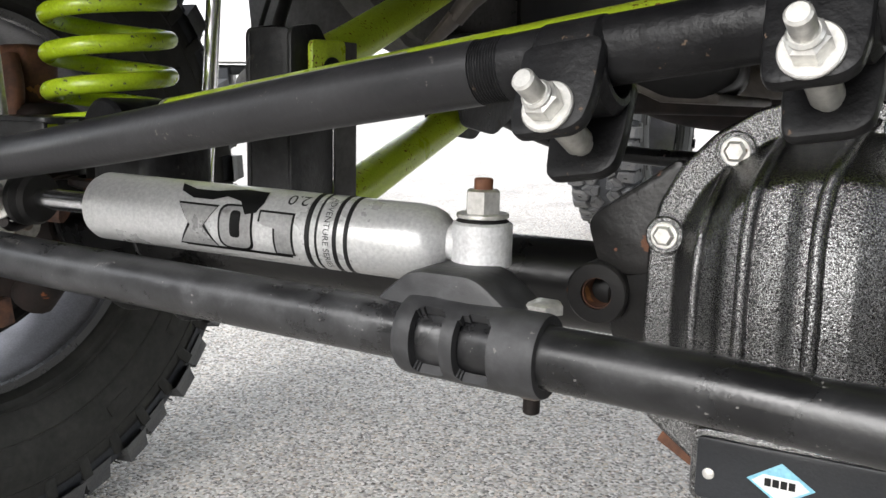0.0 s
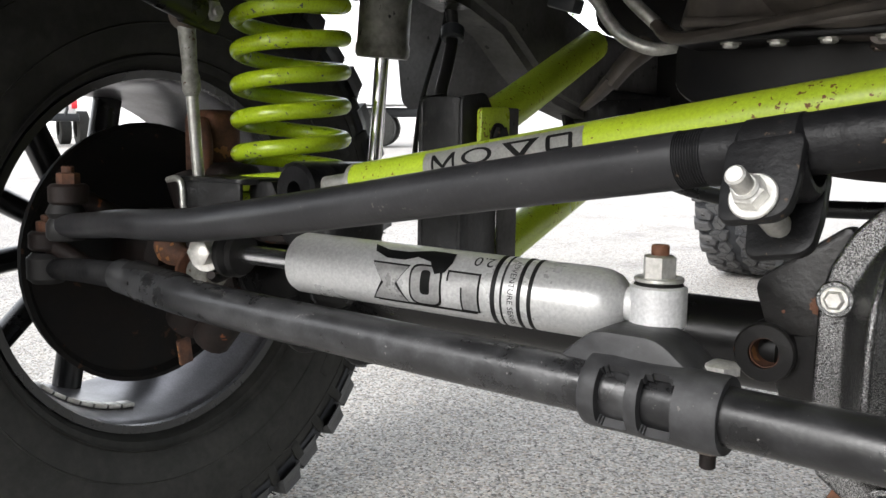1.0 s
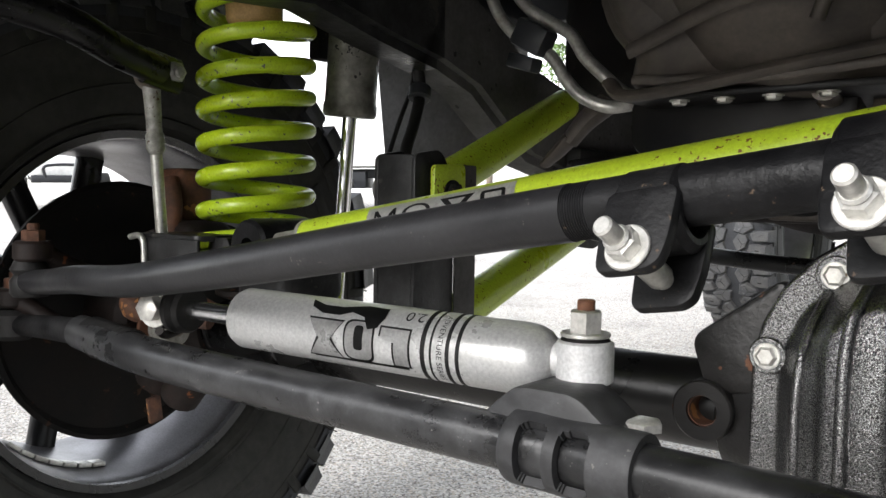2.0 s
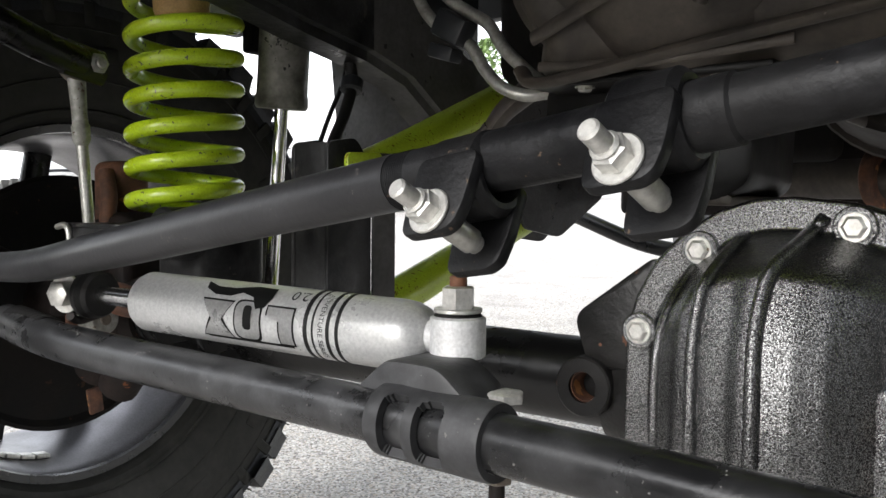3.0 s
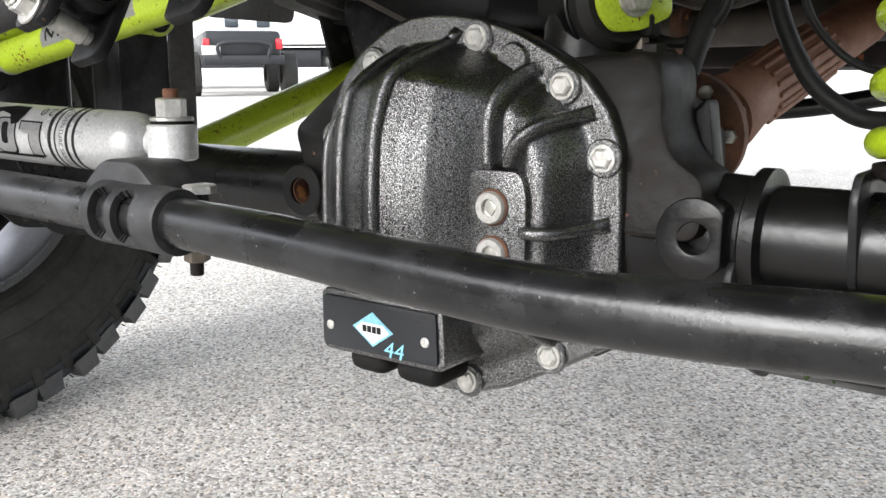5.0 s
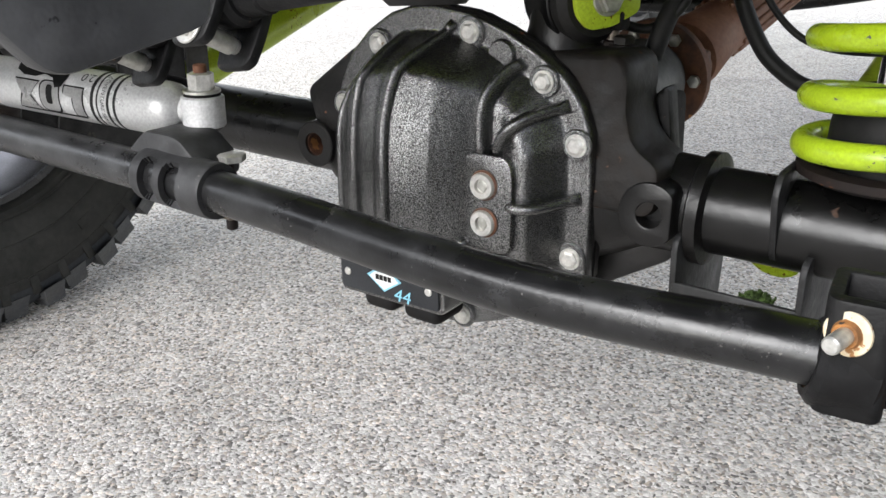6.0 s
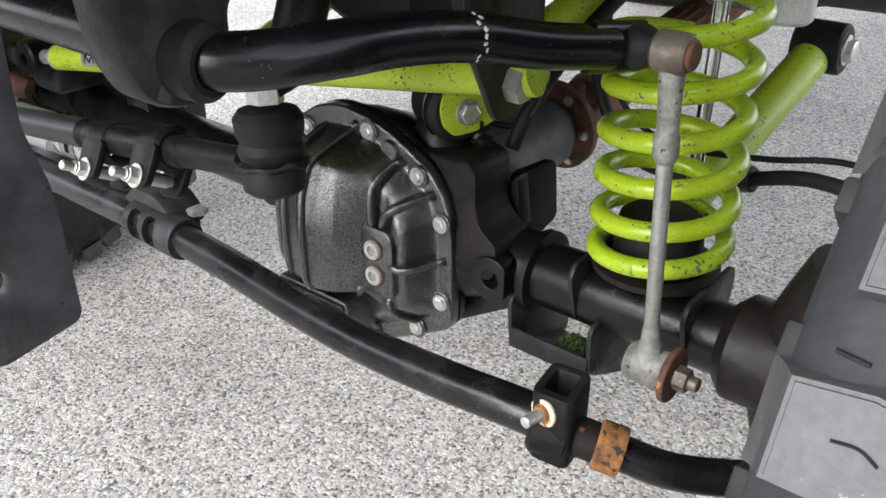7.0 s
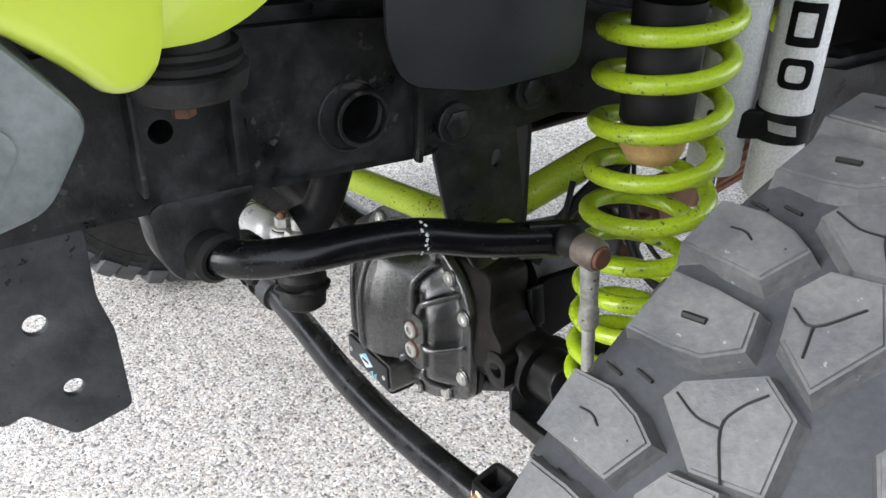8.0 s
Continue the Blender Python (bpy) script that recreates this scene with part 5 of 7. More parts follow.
# ---------------------------------------------------------------- driveshaft
def driveshaft():
    th = thing("driveshaft", (0.045, 0.85, 0.517), "brown rusted splined driveshaft with flange and universal joint", "driveshaft")
    a = Vector((0.006, 0.893, 0.4925))
    ax = Vector((0.055, 1.0, 0.125)).normalized()
    fl = part("flange", lathe([(0, 0), (0, 0.058), (0.002, 0.061), (0.012, 0.061), (0.014, 0.056), (0.014, 0)], a, ax, 36), RUST, th, "rusty round flange")
    rot = frame_of(ax)
    for k in range(6):
        p = a + rot @ Vector((0.048 * math.cos(k * 1.047), 0.048 * math.sin(k * 1.047), 0))
        part("flange_bolt", hexagon(p, -ax, 0.012, 0.006), GALV, fl)
    bx = Vector((0.16, 1.0, 0.33)).normalized()
    c = a + ax * 0.05
    part("joint_yoke", join(box(a + ax * 0.03 + rot @ Vector((0.036, 0, 0)), (0.018, 0.045, 0.045), 0.006, rot), box(a + ax * 0.03 + rot @ Vector((-0.036, 0, 0)), (0.018, 0.045, 0.045), 0.006, rot), rod(c - rot @ Vector((0.042, 0, 0)), c + rot @ Vector((0.042, 0, 0)), 0.012, 0.002), rod(c - rot @ Vector((0, 0.042, 0)), c + rot @ Vector((0, 0.042, 0)), 0.012, 0.002)), RUST, th)
    part("tube", lathe([(0, 0), (0, 0.040), (0.01, 0.042), (0.05, 0.036), (0.07, 0.0345), (0.9, 0.0345), (0.9, 0)], c + bx * 0.025, bx, 36), RUST_SHAFT, th)
    r2 = frame_of(bx)
    for k in range(18):
        ang = 2 * math.pi * k / 18
        p = c + bx * 0.10 + r2 @ Vector((0.0350 * math.cos(ang), 0.0350 * math.sin(ang), 0))
        part("spline", rod(p, p + bx * 0.16, 0.0030, 0.001, 8), RUST_SHAFT, th)


driveshaft()


# ---------------------------------------------------------------- wheels
def wheel_mesh(parent, cx, cy, cz, inner, R, width, seed):
    """Tyre with tread blocks, rim and spokes. inner: the sign of x that faces the vehicle's middle."""
    rnd = random.Random(seed)
    h = width / 2
    s = inner
    g = R - 0.445

    def X(v):
        return cx + s * v

    def both(half):
        return [(-v, r) for v, r in half] + [(v, r) for v, r in reversed(half)]
    carc = both([(h * 0.72, 0.244), (h * 0.86, 0.252), (h * 1.0, 0.29), (h * 1.02, 0.33 + g * 0.5), (h * 0.985, 0.375 + g), (h * 0.945, 0.398 + g), (h * 0.90, R - 0.032), (h * 0.3, R - 0.018)])
    tyre = part("tyre", lathe(carc + [(h * 0.70, 0.240), (-h * 0.70, 0.240)], (cx, cy, cz), (s, 0, 0), 96, True), SIDEWALL, parent, "off-road tyre with deep tread blocks")
    # Groove floor, darkened by colour for the shade between the blocks.
    part("tread_base", lathe(both([(h * 0.975, 0.388 + g), (h * 0.955, R - 0.044), (h * 0.915, R - 0.027), (h * 0.80, R - 0.0150), (h * 0.3, R - 0.013)]), (cx, cy, cz), (s, 0, 0), 132), GROOVE_SHADE, tyre)
    for r in (0.262, 0.302, 0.368 + g):
        part("sidewall_ridge", lathe([(-0.002, r - 0.003), (0.002, r), (-0.002, r + 0.003)], (X(h * (0.915 if r < 0.28 else 1.005 if r < 0.32 else 0.985)), cy, cz), (s, 0, 0), 96), SIDEWALL, tyre)
    n = 22
    centre = Vector((cx, cy, cz))

    def spot(v, deg, r):
        return Vector((s * v, r * math.sin(radians(deg)), r * math.cos(radians(deg))))

    def share(name, b, mat):
        """One mesh laid n times round the tyre."""
        made = bpy.data.meshes.new(name)
        b.to_mesh(made)
        b.free()
        made.materials.append(mat)
        for k in range(n):
            ob = new(name, made)
            ob.parent = tyre
            ob.matrix_basis = Matrix.Translation(LEVEL @ centre - ORIGIN[parent]) @ LEVEL.to_3x3().to_4x4() @ Matrix.Rotation(radians(1.0) - k * 2 * math.pi / n, 4, "X")

    def block(loop):
        """loop: (v, degrees) corners of a block's face; its walls lean out to the groove."""
        b = bmesh.new()
        m = len(loop)
        cv, ca = sum(q[0] for q in loop) / m, sum(q[1] for q in loop) / m
        rows = []
        for grow, fall in ((0.0, 0.0), (0.0028, 0.009), (0.0062, 0.0165)):
            row = []
            for v, a in loop:
                d = math.hypot(v - cv, radians(a - ca) * R) or 1.0
                side = abs(v) > 0.128
                r = R - 0.0045 * max(0.0, abs(v) - h * 0.5) / (h * 0.5) - fall * (2.5 if side else 1.0)
                out = grow * (1.8 if side else 1.0)
                wide = math.copysign(1.1 * grow, v) if side else 0.0
                row.append(b.verts.new(spot(v + (v - cv) / d * out + wide, a + (a - ca) * out / d, r)))
            rows.append(row)
        b.faces.new(rows[0])
        for low, high in ((rows[1], rows[0]), (rows[2], rows[1])):
            for i in range(m):
                b.faces.new((high[i], low[i], low[(i + 1) % m], high[(i + 1) % m]))
        bmesh.ops.recalc_face_normals(b, faces=b.faces)
        bmesh.ops.bevel(b, geom=[e for e in b.edges if len(e.link_faces) == 2 and any(len(f.verts) == m and m > 4 for f in e.link_faces)], offset=0.0017, segments=2, affect="EDGES")
        return b
    faces = [
        [(0.1405, -41.4), (0.113, -41.0), (0.092, -41.5), (0.0755, -42.5), (0.086, -46.0), (0.110, -45.9), (0.140, -46.0)],
        [(0.1305, -31.8), (0.102, -31.6), (0.074, -31.7), (0.066, -34.4), (0.083, -36.2), (0.102, -36.7), (0.1305, -37.0)],
        [(0.085, -39.6), (0.0815, -38.1), (0.048, -35.0), (0.024, -36.4), (0.015, -41.2), (0.051, -42.4)],
        [(0.055, -32.6), (0.0665, -29.2), (0.059, -26.9), (0.033, -26.1), (0.013, -29.8), (0.027, -34.6)],
    ]
    cuts = [
        [(0.122, -43.3), (0.113, -43.2), (0.106, -43.6)], [(0.1068, -34.3), (0.0926, -34.0)],
        [(0.034, -42.0), (0.050, -39.3), (0.0486, -37.6), (0.041, -36.0)], [(0.050, -39.3), (0.064, -39.5), (0.080, -38.9)],
        [(0.060, -30.4), (0.046, -30.9), (0.031, -28.3)], [(0.046, -30.9), (0.040, -33.0)],
    ]
    for mirror in (1, -1):
        for loop in faces:
            share("tread_block", block([(v * mirror, a * mirror) for v, a in loop]), TYRE)
        for k, line in enumerate(cuts):
            wide = 0.0021 if k == 1 else 0.0007
            pts = [spot(v * mirror, a * mirror, R + 0.0002 - 0.0045 * max(0.0, abs(v) - h * 0.5) / (h * 0.5)) for v, a in line]
            share("sipe", sweep(smooth_path(pts, 4), wide, 6), RUBBER)
        # short moulded slots in the groove floor, and a stud hole in each shoulder block
        for v, a in ((0.126, -39.7), (0.108, -38.9), (0.130, -48.1), (0.112, -47.7)):
            share("groove_slot", sweep([spot(mirror * (v + 0.006), a * mirror, R - 0.0134), spot(mirror * (v - 0.006), a * mirror - 0.15, R - 0.0131)], 0.0011, 6), RUBBER)
        for v, a in ((0.0865, -43.2), (0.119, -34.8)):
            share("stud_hole", lathe([(0.0, 0.0013), (0.0006, 0.0)], spot(v * mirror, a * mirror, R - 0.0010 - (0.0035 if v > 0.1 else 0)), spot(0, a * mirror, 1.0), 8), RUBBER)
    # raised bars and ribs moulded into the sidewall
    for k in range(12):
        if k % 4 == 3:
            continue
        a = 2 * math.pi * (k + 0.2 * rnd.random()) / 12
        d = Vector((0, math.sin(a), math.cos(a)))
        part("sidewall_bar", box(Vector((X(h * 1.012), cy, cz)) + d * 0.336, (0.004, 0.040 + 0.03 * rnd.random(), 0.020), 0.0012, Euler((-a, 0, 0)).to_matrix()), SIDEWALL, tyre)
    for k in range(2 * n):
        a = math.pi * k / n
        d = Vector((0, math.sin(a), math.cos(a)))
        part("sidewall_rib", box(Vector((X(h * 0.955), cy, cz)) + d * (0.388 + g), (0.010, 0.016, 0.034), 0.002, Euler((-a, 0, 0)).to_matrix()), SIDEWALL, tyre)
    # rim
    rim = part("rim", lathe([(h * 0.72, 0.240), (h * 0.74, 0.236), (h * 0.72, 0.2335), (h * 0.60, 0.229), (h * 0.30, 0.222), (-h * 0.45, 0.216), (-h * 0.66, 0.216), (-h * 0.72, 0.226), (-h * 0.74, 0.240), (-h * 0.60, 0.238), (h * 0.58, 0.238)], (cx, cy, cz), (s, 0, 0), 72, True), ALLOY_RIM, parent, "alloy wheel with black spokes")
    part("rim_lip", lathe([(h * 0.72, 0.2325), (h * 0.77, 0.2335), (h * 0.78, 0.244), (h * 0.73, 0.245)], (cx, cy, cz), (s, 0, 0), 72, True), RIM_BLACK, rim)
    for k in range(10):
        a = 2 * math.pi * (k + 0.3) / 10
        d = Vector((0, math.sin(a), math.cos(a)))
        c = Vector((X(-h * 0.52), cy, cz))
        part("spoke", tube([c + d * 0.05, c + d * 0.13, c + d * 0.218], 0.021, 10, 4, lambda t: (1.0, 0.8)), RIM_BLACK, rim)
    for k in range(7):
        a = radians(186 + 5.6 * k)
        d = Vector((0, math.sin(a), math.cos(a)))
        part("wheel_weight", box(Vector((X(h * 0.30), cy, cz)) + d * 0.2195, (0.020, 0.019, 0.006), 0.001, Euler((-a, 0, 0)).to_matrix()), ZINC, rim)
    part("hub_disc", rod((X(-h * 0.62), cy, cz), (X(-h * 0.40), cy, cz), 0.085, 0.01, 36), RIM_BLACK, rim)
    return tyre


def wheel(x, y, z, inner, label, seed, R=0.445, width=0.300):
    th = thing("wheel", (x, y, 0.0), label, "wheel", "vehicle wheels")
    wheel_mesh(th, x, y, z, inner, R, width, seed)
    return th


wheel(-1.135, 0.640, 0.443, 1, "large off-road tyre on an open-spoke wheel seen from behind", 1)
wheel(0.668, 0.6186, 0.4653, -1, "large off-road tyre with chunky grey tread blocks", 2, 0.472, 0.318)
wheel(-1.135, 3.585, 0.443 + 0.0775, 1, "rear off-road tyre far behind the axle", 3)
wheel(0.649, 3.585, 0.443 + 0.0775, -1, "rear off-road tyre behind the near front wheel", 4)


def knuckle_far():
    th = thing("steering_knuckle", (-0.93, 0.63, 0.44), "rusty cast steering knuckle with brake shield inside the far wheel", "steering knuckle")
    part("brake_shield", lathe([(0, 0), (0, 0.166), (0.004, 0.174), (0.016, 0.176), (0.018, 0.170), (0.008, 0.162), (0.010, 0.118), (0.024, 0.100), (0.026, 0.05), (0.026, 0)], (-1.06, 0.63, 0.443), (1, 0, 0), 48), GRIME_SHADE, th, "black dished brake shield")
    part("caliper", join(box((-1.03, 0.76, 0.48), (0.09, 0.07, 0.16), 0.02, None, 3), box((-1.0, 0.755, 0.48), (0.05, 0.05, 0.09), 0.012, None, 3)), GRIME_SHADE, th)
    part("knuckle_body", join(rod((-1.05, 0.63, 0.443), (-0.95, 0.63, 0.443), 0.062, 0.012, 28), tube([(-0.96, 0.63, 0.36), (-0.93, 0.63, 0.40), (-0.92, 0.63, 0.48), (-0.95, 0.63, 0.55)], 0.030, 16)), RUST_DARK, th)
    part("steering_arm", tube([(-0.95, 0.60, 0.50), (-0.93, 0.52, 0.505), (-0.905, 0.445, 0.535)], 0.015, 16, 8, lambda t: (1.2, 0.8)), RUST_DARK, th)
    part("tie_arm", tube([(-0.95, 0.60, 0.43), (-0.93, 0.52, 0.428), (-0.985, 0.462, 0.472)], 0.014, 16, 8, lambda t: (1.2, 0.8)), RUST_DARK, th)
    for x, y, z in ((-0.905, 0.440, 0.527), (-0.990, 0.460, 0.468)):
        part("arm_eye", ring((x, y, z + 0.010), (0, 0, 1), 0.021, 0.007, 0.022, 0.003), RUST_DARK, th)
        part("castle_nut", join(hexagon((x, y, z + 0.020), (0, 0, 1), 0.021, 0.013), rod((x, y, z + 0.02), (x, y, z + 0.040), 0.0065, 0.001)), RUST, th, "rusty castle nut")
    part("upper_joint", join(box((-0.915, 0.64, 0.592), (0.060, 0.05, 0.085), 0.012, None, 3), tube([(-0.90, 0.61, 0.62), (-0.885, 0.605, 0.59), (-0.882, 0.60, 0.555)], 0.010, 10)), RUST, th, "orange rusty upper joint")
    part("rusty_flap", box((-0.97, 0.632, 0.318), (0.006, 0.020, 0.036), 0.002, Euler((0.2, 0.1, 0)).to_matrix()), RUST, th, "rust-orange flap below the joint")
    part("end_yoke", join(rod((-0.82, 0.63, 0.443), (-0.90, 0.63, 0.443), 0.05, 0.01, 28), box((-0.87, 0.63, 0.52), (0.06, 0.07, 0.10), 0.018, None, 3), tube([(-0.87, 0.63, 0.42), (-0.88, 0.63, 0.38), (-0.91, 0.63, 0.345)], 0.026, 14)), RUST_DARK, th)


knuckle_far()


def knuckle_near():
    th = thing("steering_knuckle", (0.46, 0.63, 0.44), "black cast steering knuckle behind the near tyre", "steering knuckle")
    part("yoke", join(rod((0.37, 0.63, 0.443), (0.45, 0.63, 0.443), 0.05, 0.012, 28), tube([(0.42, 0.63, 0.44), (0.44, 0.625, 0.50), (0.46, 0.62, 0.55)], 0.034, 16), tube([(0.42, 0.63, 0.44), (0.44, 0.625, 0.38), (0.46, 0.62, 0.33)], 0.034, 16)), CAST_DULL, th)
    part("knuckle_body", join(box((0.475, 0.60, 0.443), (0.035, 0.10, 0.22), 0.012, None, 3), tube([(0.47, 0.58, 0.43), (0.485, 0.545, 0.42), (0.50, 0.53, 0.418)], 0.022, 14)), CAST_DULL, th)


knuckle_near()


# ---------------------------------------------------------------- frame
def frame_rails():
    th = thing("vehicle_frame", (MID, 0.5, 0.81), "black undercoated ladder frame with brackets", "frame", "", "structure")

    def rail(x_out, s, first=0, last=16):
        """A box rail, arched over the axle, as a swept section; s points inwards."""
        prof = [(-0.05, 0.812, 0.95), (0.12, 0.808, 0.952), (0.25, 0.802, 0.950), (0.34, 0.797, 0.945), (0.42, 0.791, 0.935), (0.50, 0.791, 0.93), (0.60, 0.798, 0.925), (0.70, 0.775, 0.90), (0.80, 0.757, 0.875), (0.87, 0.735, 0.86), (0.93, 0.695, 0.83), (1.0, 0.655, 0.79), (1.1, 0.635, 0.765), (1.4, 0.625, 0.755), (2.6, 0.625, 0.755), (3.5, 0.70, 0.83)]
        bm = bmesh.new()
        rings = []
        for y, lo, hi in prof[first:last]:
            rings.append([bm.verts.new((x_out, y, lo)), bm.verts.new((x_out, y, hi)), bm.verts.new((x_out + s * 0.07, y, hi)), bm.verts.new((x_out + s * 0.07, y, lo))])
        for a, b in zip(rings, rings[1:]):
            for i in range(4):
                bm.faces.new((a[i], a[(i + 1) % 4], b[(i + 1) % 4], b[i]))
        bm.faces.new(rings[0])
        bm.faces.new(rings[-1])
        bmesh.ops.recalc_face_normals(bm, faces=bm.faces)
        bmesh.ops.bevel(bm, geom=[e for e in bm.edges if abs((e.verts[0].co - e.verts[1].co).normalized().y) > 0.5], offset=0.012, segments=4, affect="EDGES")
        return bm
    def bored(bm, cutters):
        """The mesh with round holes bored into it."""
        me, ce = bpy.data.meshes.new("t"), bpy.data.meshes.new("t")
        bm.to_mesh(me)
        bm.free()
        cut = join(*cutters)
        cut.to_mesh(ce)
        cut.free()
        a, b = new("t", me), new("t", ce)
        mod = a.modifiers.new("bore", "BOOLEAN")
        mod.operation, mod.object, mod.solver = "DIFFERENCE", b, "EXACT"
        out = bmesh.new()
        out.from_object(a, bpy.context.evaluated_depsgraph_get())
        bpy.data.objects.remove(a)
        bpy.data.objects.remove(b)
        return out
    near = part("rail", bored(rail(0.207, -1), [rod((0.150, 0.356, 0.849), (0.225, 0.356, 0.849), 0.0215, 0, 32), rod((0.150, 0.190, 0.8735), (0.225, 0.190, 0.8735), 0.0094, 0, 24)]), FRAME, th)
    part("rail", rail(2 * MID - 0.232, 1, 0, 9), FRAME, th)
    # Bounce light on the arch is put into this paler, dusty colour.
    part("rail_rear", rail(2 * MID - 0.232, 1, 8, 16), FRAME_DUST_LIT, th, "dusty rear half of the far rail, greyed by painted bounce light")
    part("crossmember", box((MID, 0.16, 0.88), (0.75, 0.08, 0.10), 0.01), FRAME, th)
    part("pipe_stub", ring((0.208, 0.356, 0.849), (1, 0, 0), 0.0245, 0.0210, 0.012, 0.001, 36), FRAME, near)
    part("weld_ring", lathe([(0, 0.0305), (0.002, 0.0310), (0.003, 0.0295), (0, 0.0275)], (0.2065, 0.347, 0.852), (1, 0, 0), 36, True), FRAME, near)
    for y, w in ((0.168, 0.005), (0.243, 0.010)):
        part("rail_flange", box((0.214, y, 0.882), (0.020, w, 0.10), 0.002), FRAME, near)
    part("rail_seam", box((0.210, 0.413, 0.855), (0.010, 0.006, 0.12), 0.002), FRAME, near)
    part("rail_bolt", join(hexagon((0.207, 0.452, 0.824), (1, 0, 0), 0.024, 0.012), ring((0.211, 0.452, 0.824), (1, 0, 0), 0.020, 0.008, 0.008, 0.001)), FRAME, near)
    part("rail_bolt", join(hexagon((0.207, 0.540, 0.838), (1, 0, 0), 0.022, 0.012), ring((0.211, 0.540, 0.838), (1, 0, 0), 0.019, 0.008, 0.008, 0.001)), FRAME, near)
    # track bar bracket below the rail
    tb = part("track_bar_bracket", plate(rounded([(0.435, 0.80), (0.530, 0.81), (0.548, 0.705), (0.530, 0.660), (0.490, 0.650), (0.452, 0.72)], 0.012), lambda u, v, w: Vector((0.200 + w, u, v)), 0.006, [[(0.509 + 0.65 * (a - 0.509), b) for a, b in circle(0.509, 0.772, 0.010)]]), FRAME, near, "black plate bracket with slotted hole")
    part("bracket_plate", plate(rounded([(0.08, 0.80), (0.196, 0.80), (0.196, 0.67), (0.16, 0.65), (0.11, 0.70)], 0.012), lambda u, v, w: Vector((u, 0.556 + w, v)), 0.006), FRAME, tb)
    part("bracket_bolt", hexagon((0.203, 0.508, 0.680), (1, 0, 0), 0.026, 0.014), GALV, tb)
    # sway bar bush
    bush = part("sway_bar_bracket", plate(rounded([(0.178, 0.808), (0.262, 0.806), (0.240, 0.786), (0.240, 0.752), (0.218, 0.738), (0.194, 0.744), (0.182, 0.768)], 0.010), lambda u, v, w: Vector((0.180 + w, u, v)), 0.036, (), 0.006), FRAME, near, "black strap bracket round the sway bar")
    part("bush", ring((0.200, 0.217, 0.760), (1, 0.15, 0), 0.0215, 0.014, 0.03, 0.004), RUBBER, bush)
    # pitman arm and steering box output
    part("pitman_arm", tube([(0.105, 0.400, 0.82), (0.105, 0.384, 0.760), (0.104, 0.364, 0.715), (0.099, 0.343, 0.703)], 0.019, 16, 8, lambda t: (1.0, 0.7)), SATIN, th)
    # spring seat above the near spring
    for x in (0.285, 2 * MID - 0.285):
        part("spring_seat", lathe([(0, 0), (0, 0.056), (-0.012, 0.070), (-0.006, 0.074), (0.012, 0.072), (0.03, 0.05), (0.06, 0.045), (0.06, 0)], (x, 0.636, 0.952), (0, 0, 1), 36), FRAME, th)
        part("seat_outrigger", box(((x + (0.2 if x > 0 else -0.66)) / 2, 0.636, 0.968), (0.12, 0.11, 0.04), 0.008), FRAME, th)
    arm_box = part("arm_bracket", plate(rounded([(1.06, 0.66), (1.10, 0.54), (1.24, 0.525), (1.34, 0.60), (1.34, 0.68)], 0.015), lambda u, v, w: Vector((-0.655 + w, u, v)), 0.006), FRAME, th, "black arm bracket below the far rail")
    part("bracket_side", plate(rounded([(1.06, 0.66), (1.10, 0.55), (1.20, 0.535), (1.34, 0.60), (1.34, 0.68)], 0.015), lambda u, v, w: Vector((-0.600 + w, u, v)), 0.006), FRAME, arm_box)
    part("bracket_side", box((-0.628, 1.22, 0.655), (0.06, 0.26, 0.05), 0.008), FRAME, arm_box)
    # front plate hanging below the rail end
    hang = rounded([(-0.02, 0.86), (0.122, 0.85), (0.127, 0.793), (0.126, 0.743), (0.1345, 0.708), (0.136, 0.632), (0.090, 0.624), (0.057, 0.660), (0.040, 0.655), (0.0, 0.70), (-0.02, 0.75)], 0.006)
    part("bumper_plate", plate(hang, lambda u, v, w: Vector((0.180 + w, u, v)), 0.008, [circle(0.0800, 0.7345, 0.0105), circle(0.0960, 0.6685, 0.0095)], 0.0015), PLATE_GREY, th, "black steel plate with two round holes")


frame_rails()


# ---------------------------------------------------------------- engine and underbody
def cast_block(name, sections, mat, parent, rough=0.006, freq=14, label=""):
    """A cast lump lofted through rectangles (z, x0, x1, y0, y1) from below, with rounded corners and uneven faces."""
    bm = bmesh.new()
    rings = []
    n = 10
    for z, x0, x1, y0, y1 in sections:
        loop = rounded([(x0, y0), (x1, y0), (x1, y1), (x0, y1)], 0.04, 5)
        dense = []
        for i, p in enumerate(loop):
            q = loop[(i + 1) % len(loop)]
            m = max(1, int((Vector(q) - Vector(p)).length / 0.03))
            dense += [(p[0] + (q[0] - p[0]) * k / n, p[1] + (q[1] - p[1]) * k / n) for k in range(n)] if m > 1 else [p]
        rings.append([bm.verts.new((a, b, z)) for a, b in dense])
    k = min(len(r) for r in rings)
    for a, b in zip(rings, rings[1:]):
        for i in range(k):
            bm.faces.new((a[i], a[(i + 1) % k], b[(i + 1) % k], b[i]))
    bm.faces.new(rings[0])
    bm.faces.new(rings[-1])
    bmesh.ops.recalc_face_normals(bm, faces=bm.faces)
    for v in bm.verts:
        v.co += rough * Vector((noise.noise(v.co * freq), noise.noise(v.co * freq + Vector((7, 3, 1))), 0.6 * noise.noise(v.co * freq + Vector((1, 9, 4)))))
    return part(name, bm, mat, parent, label)


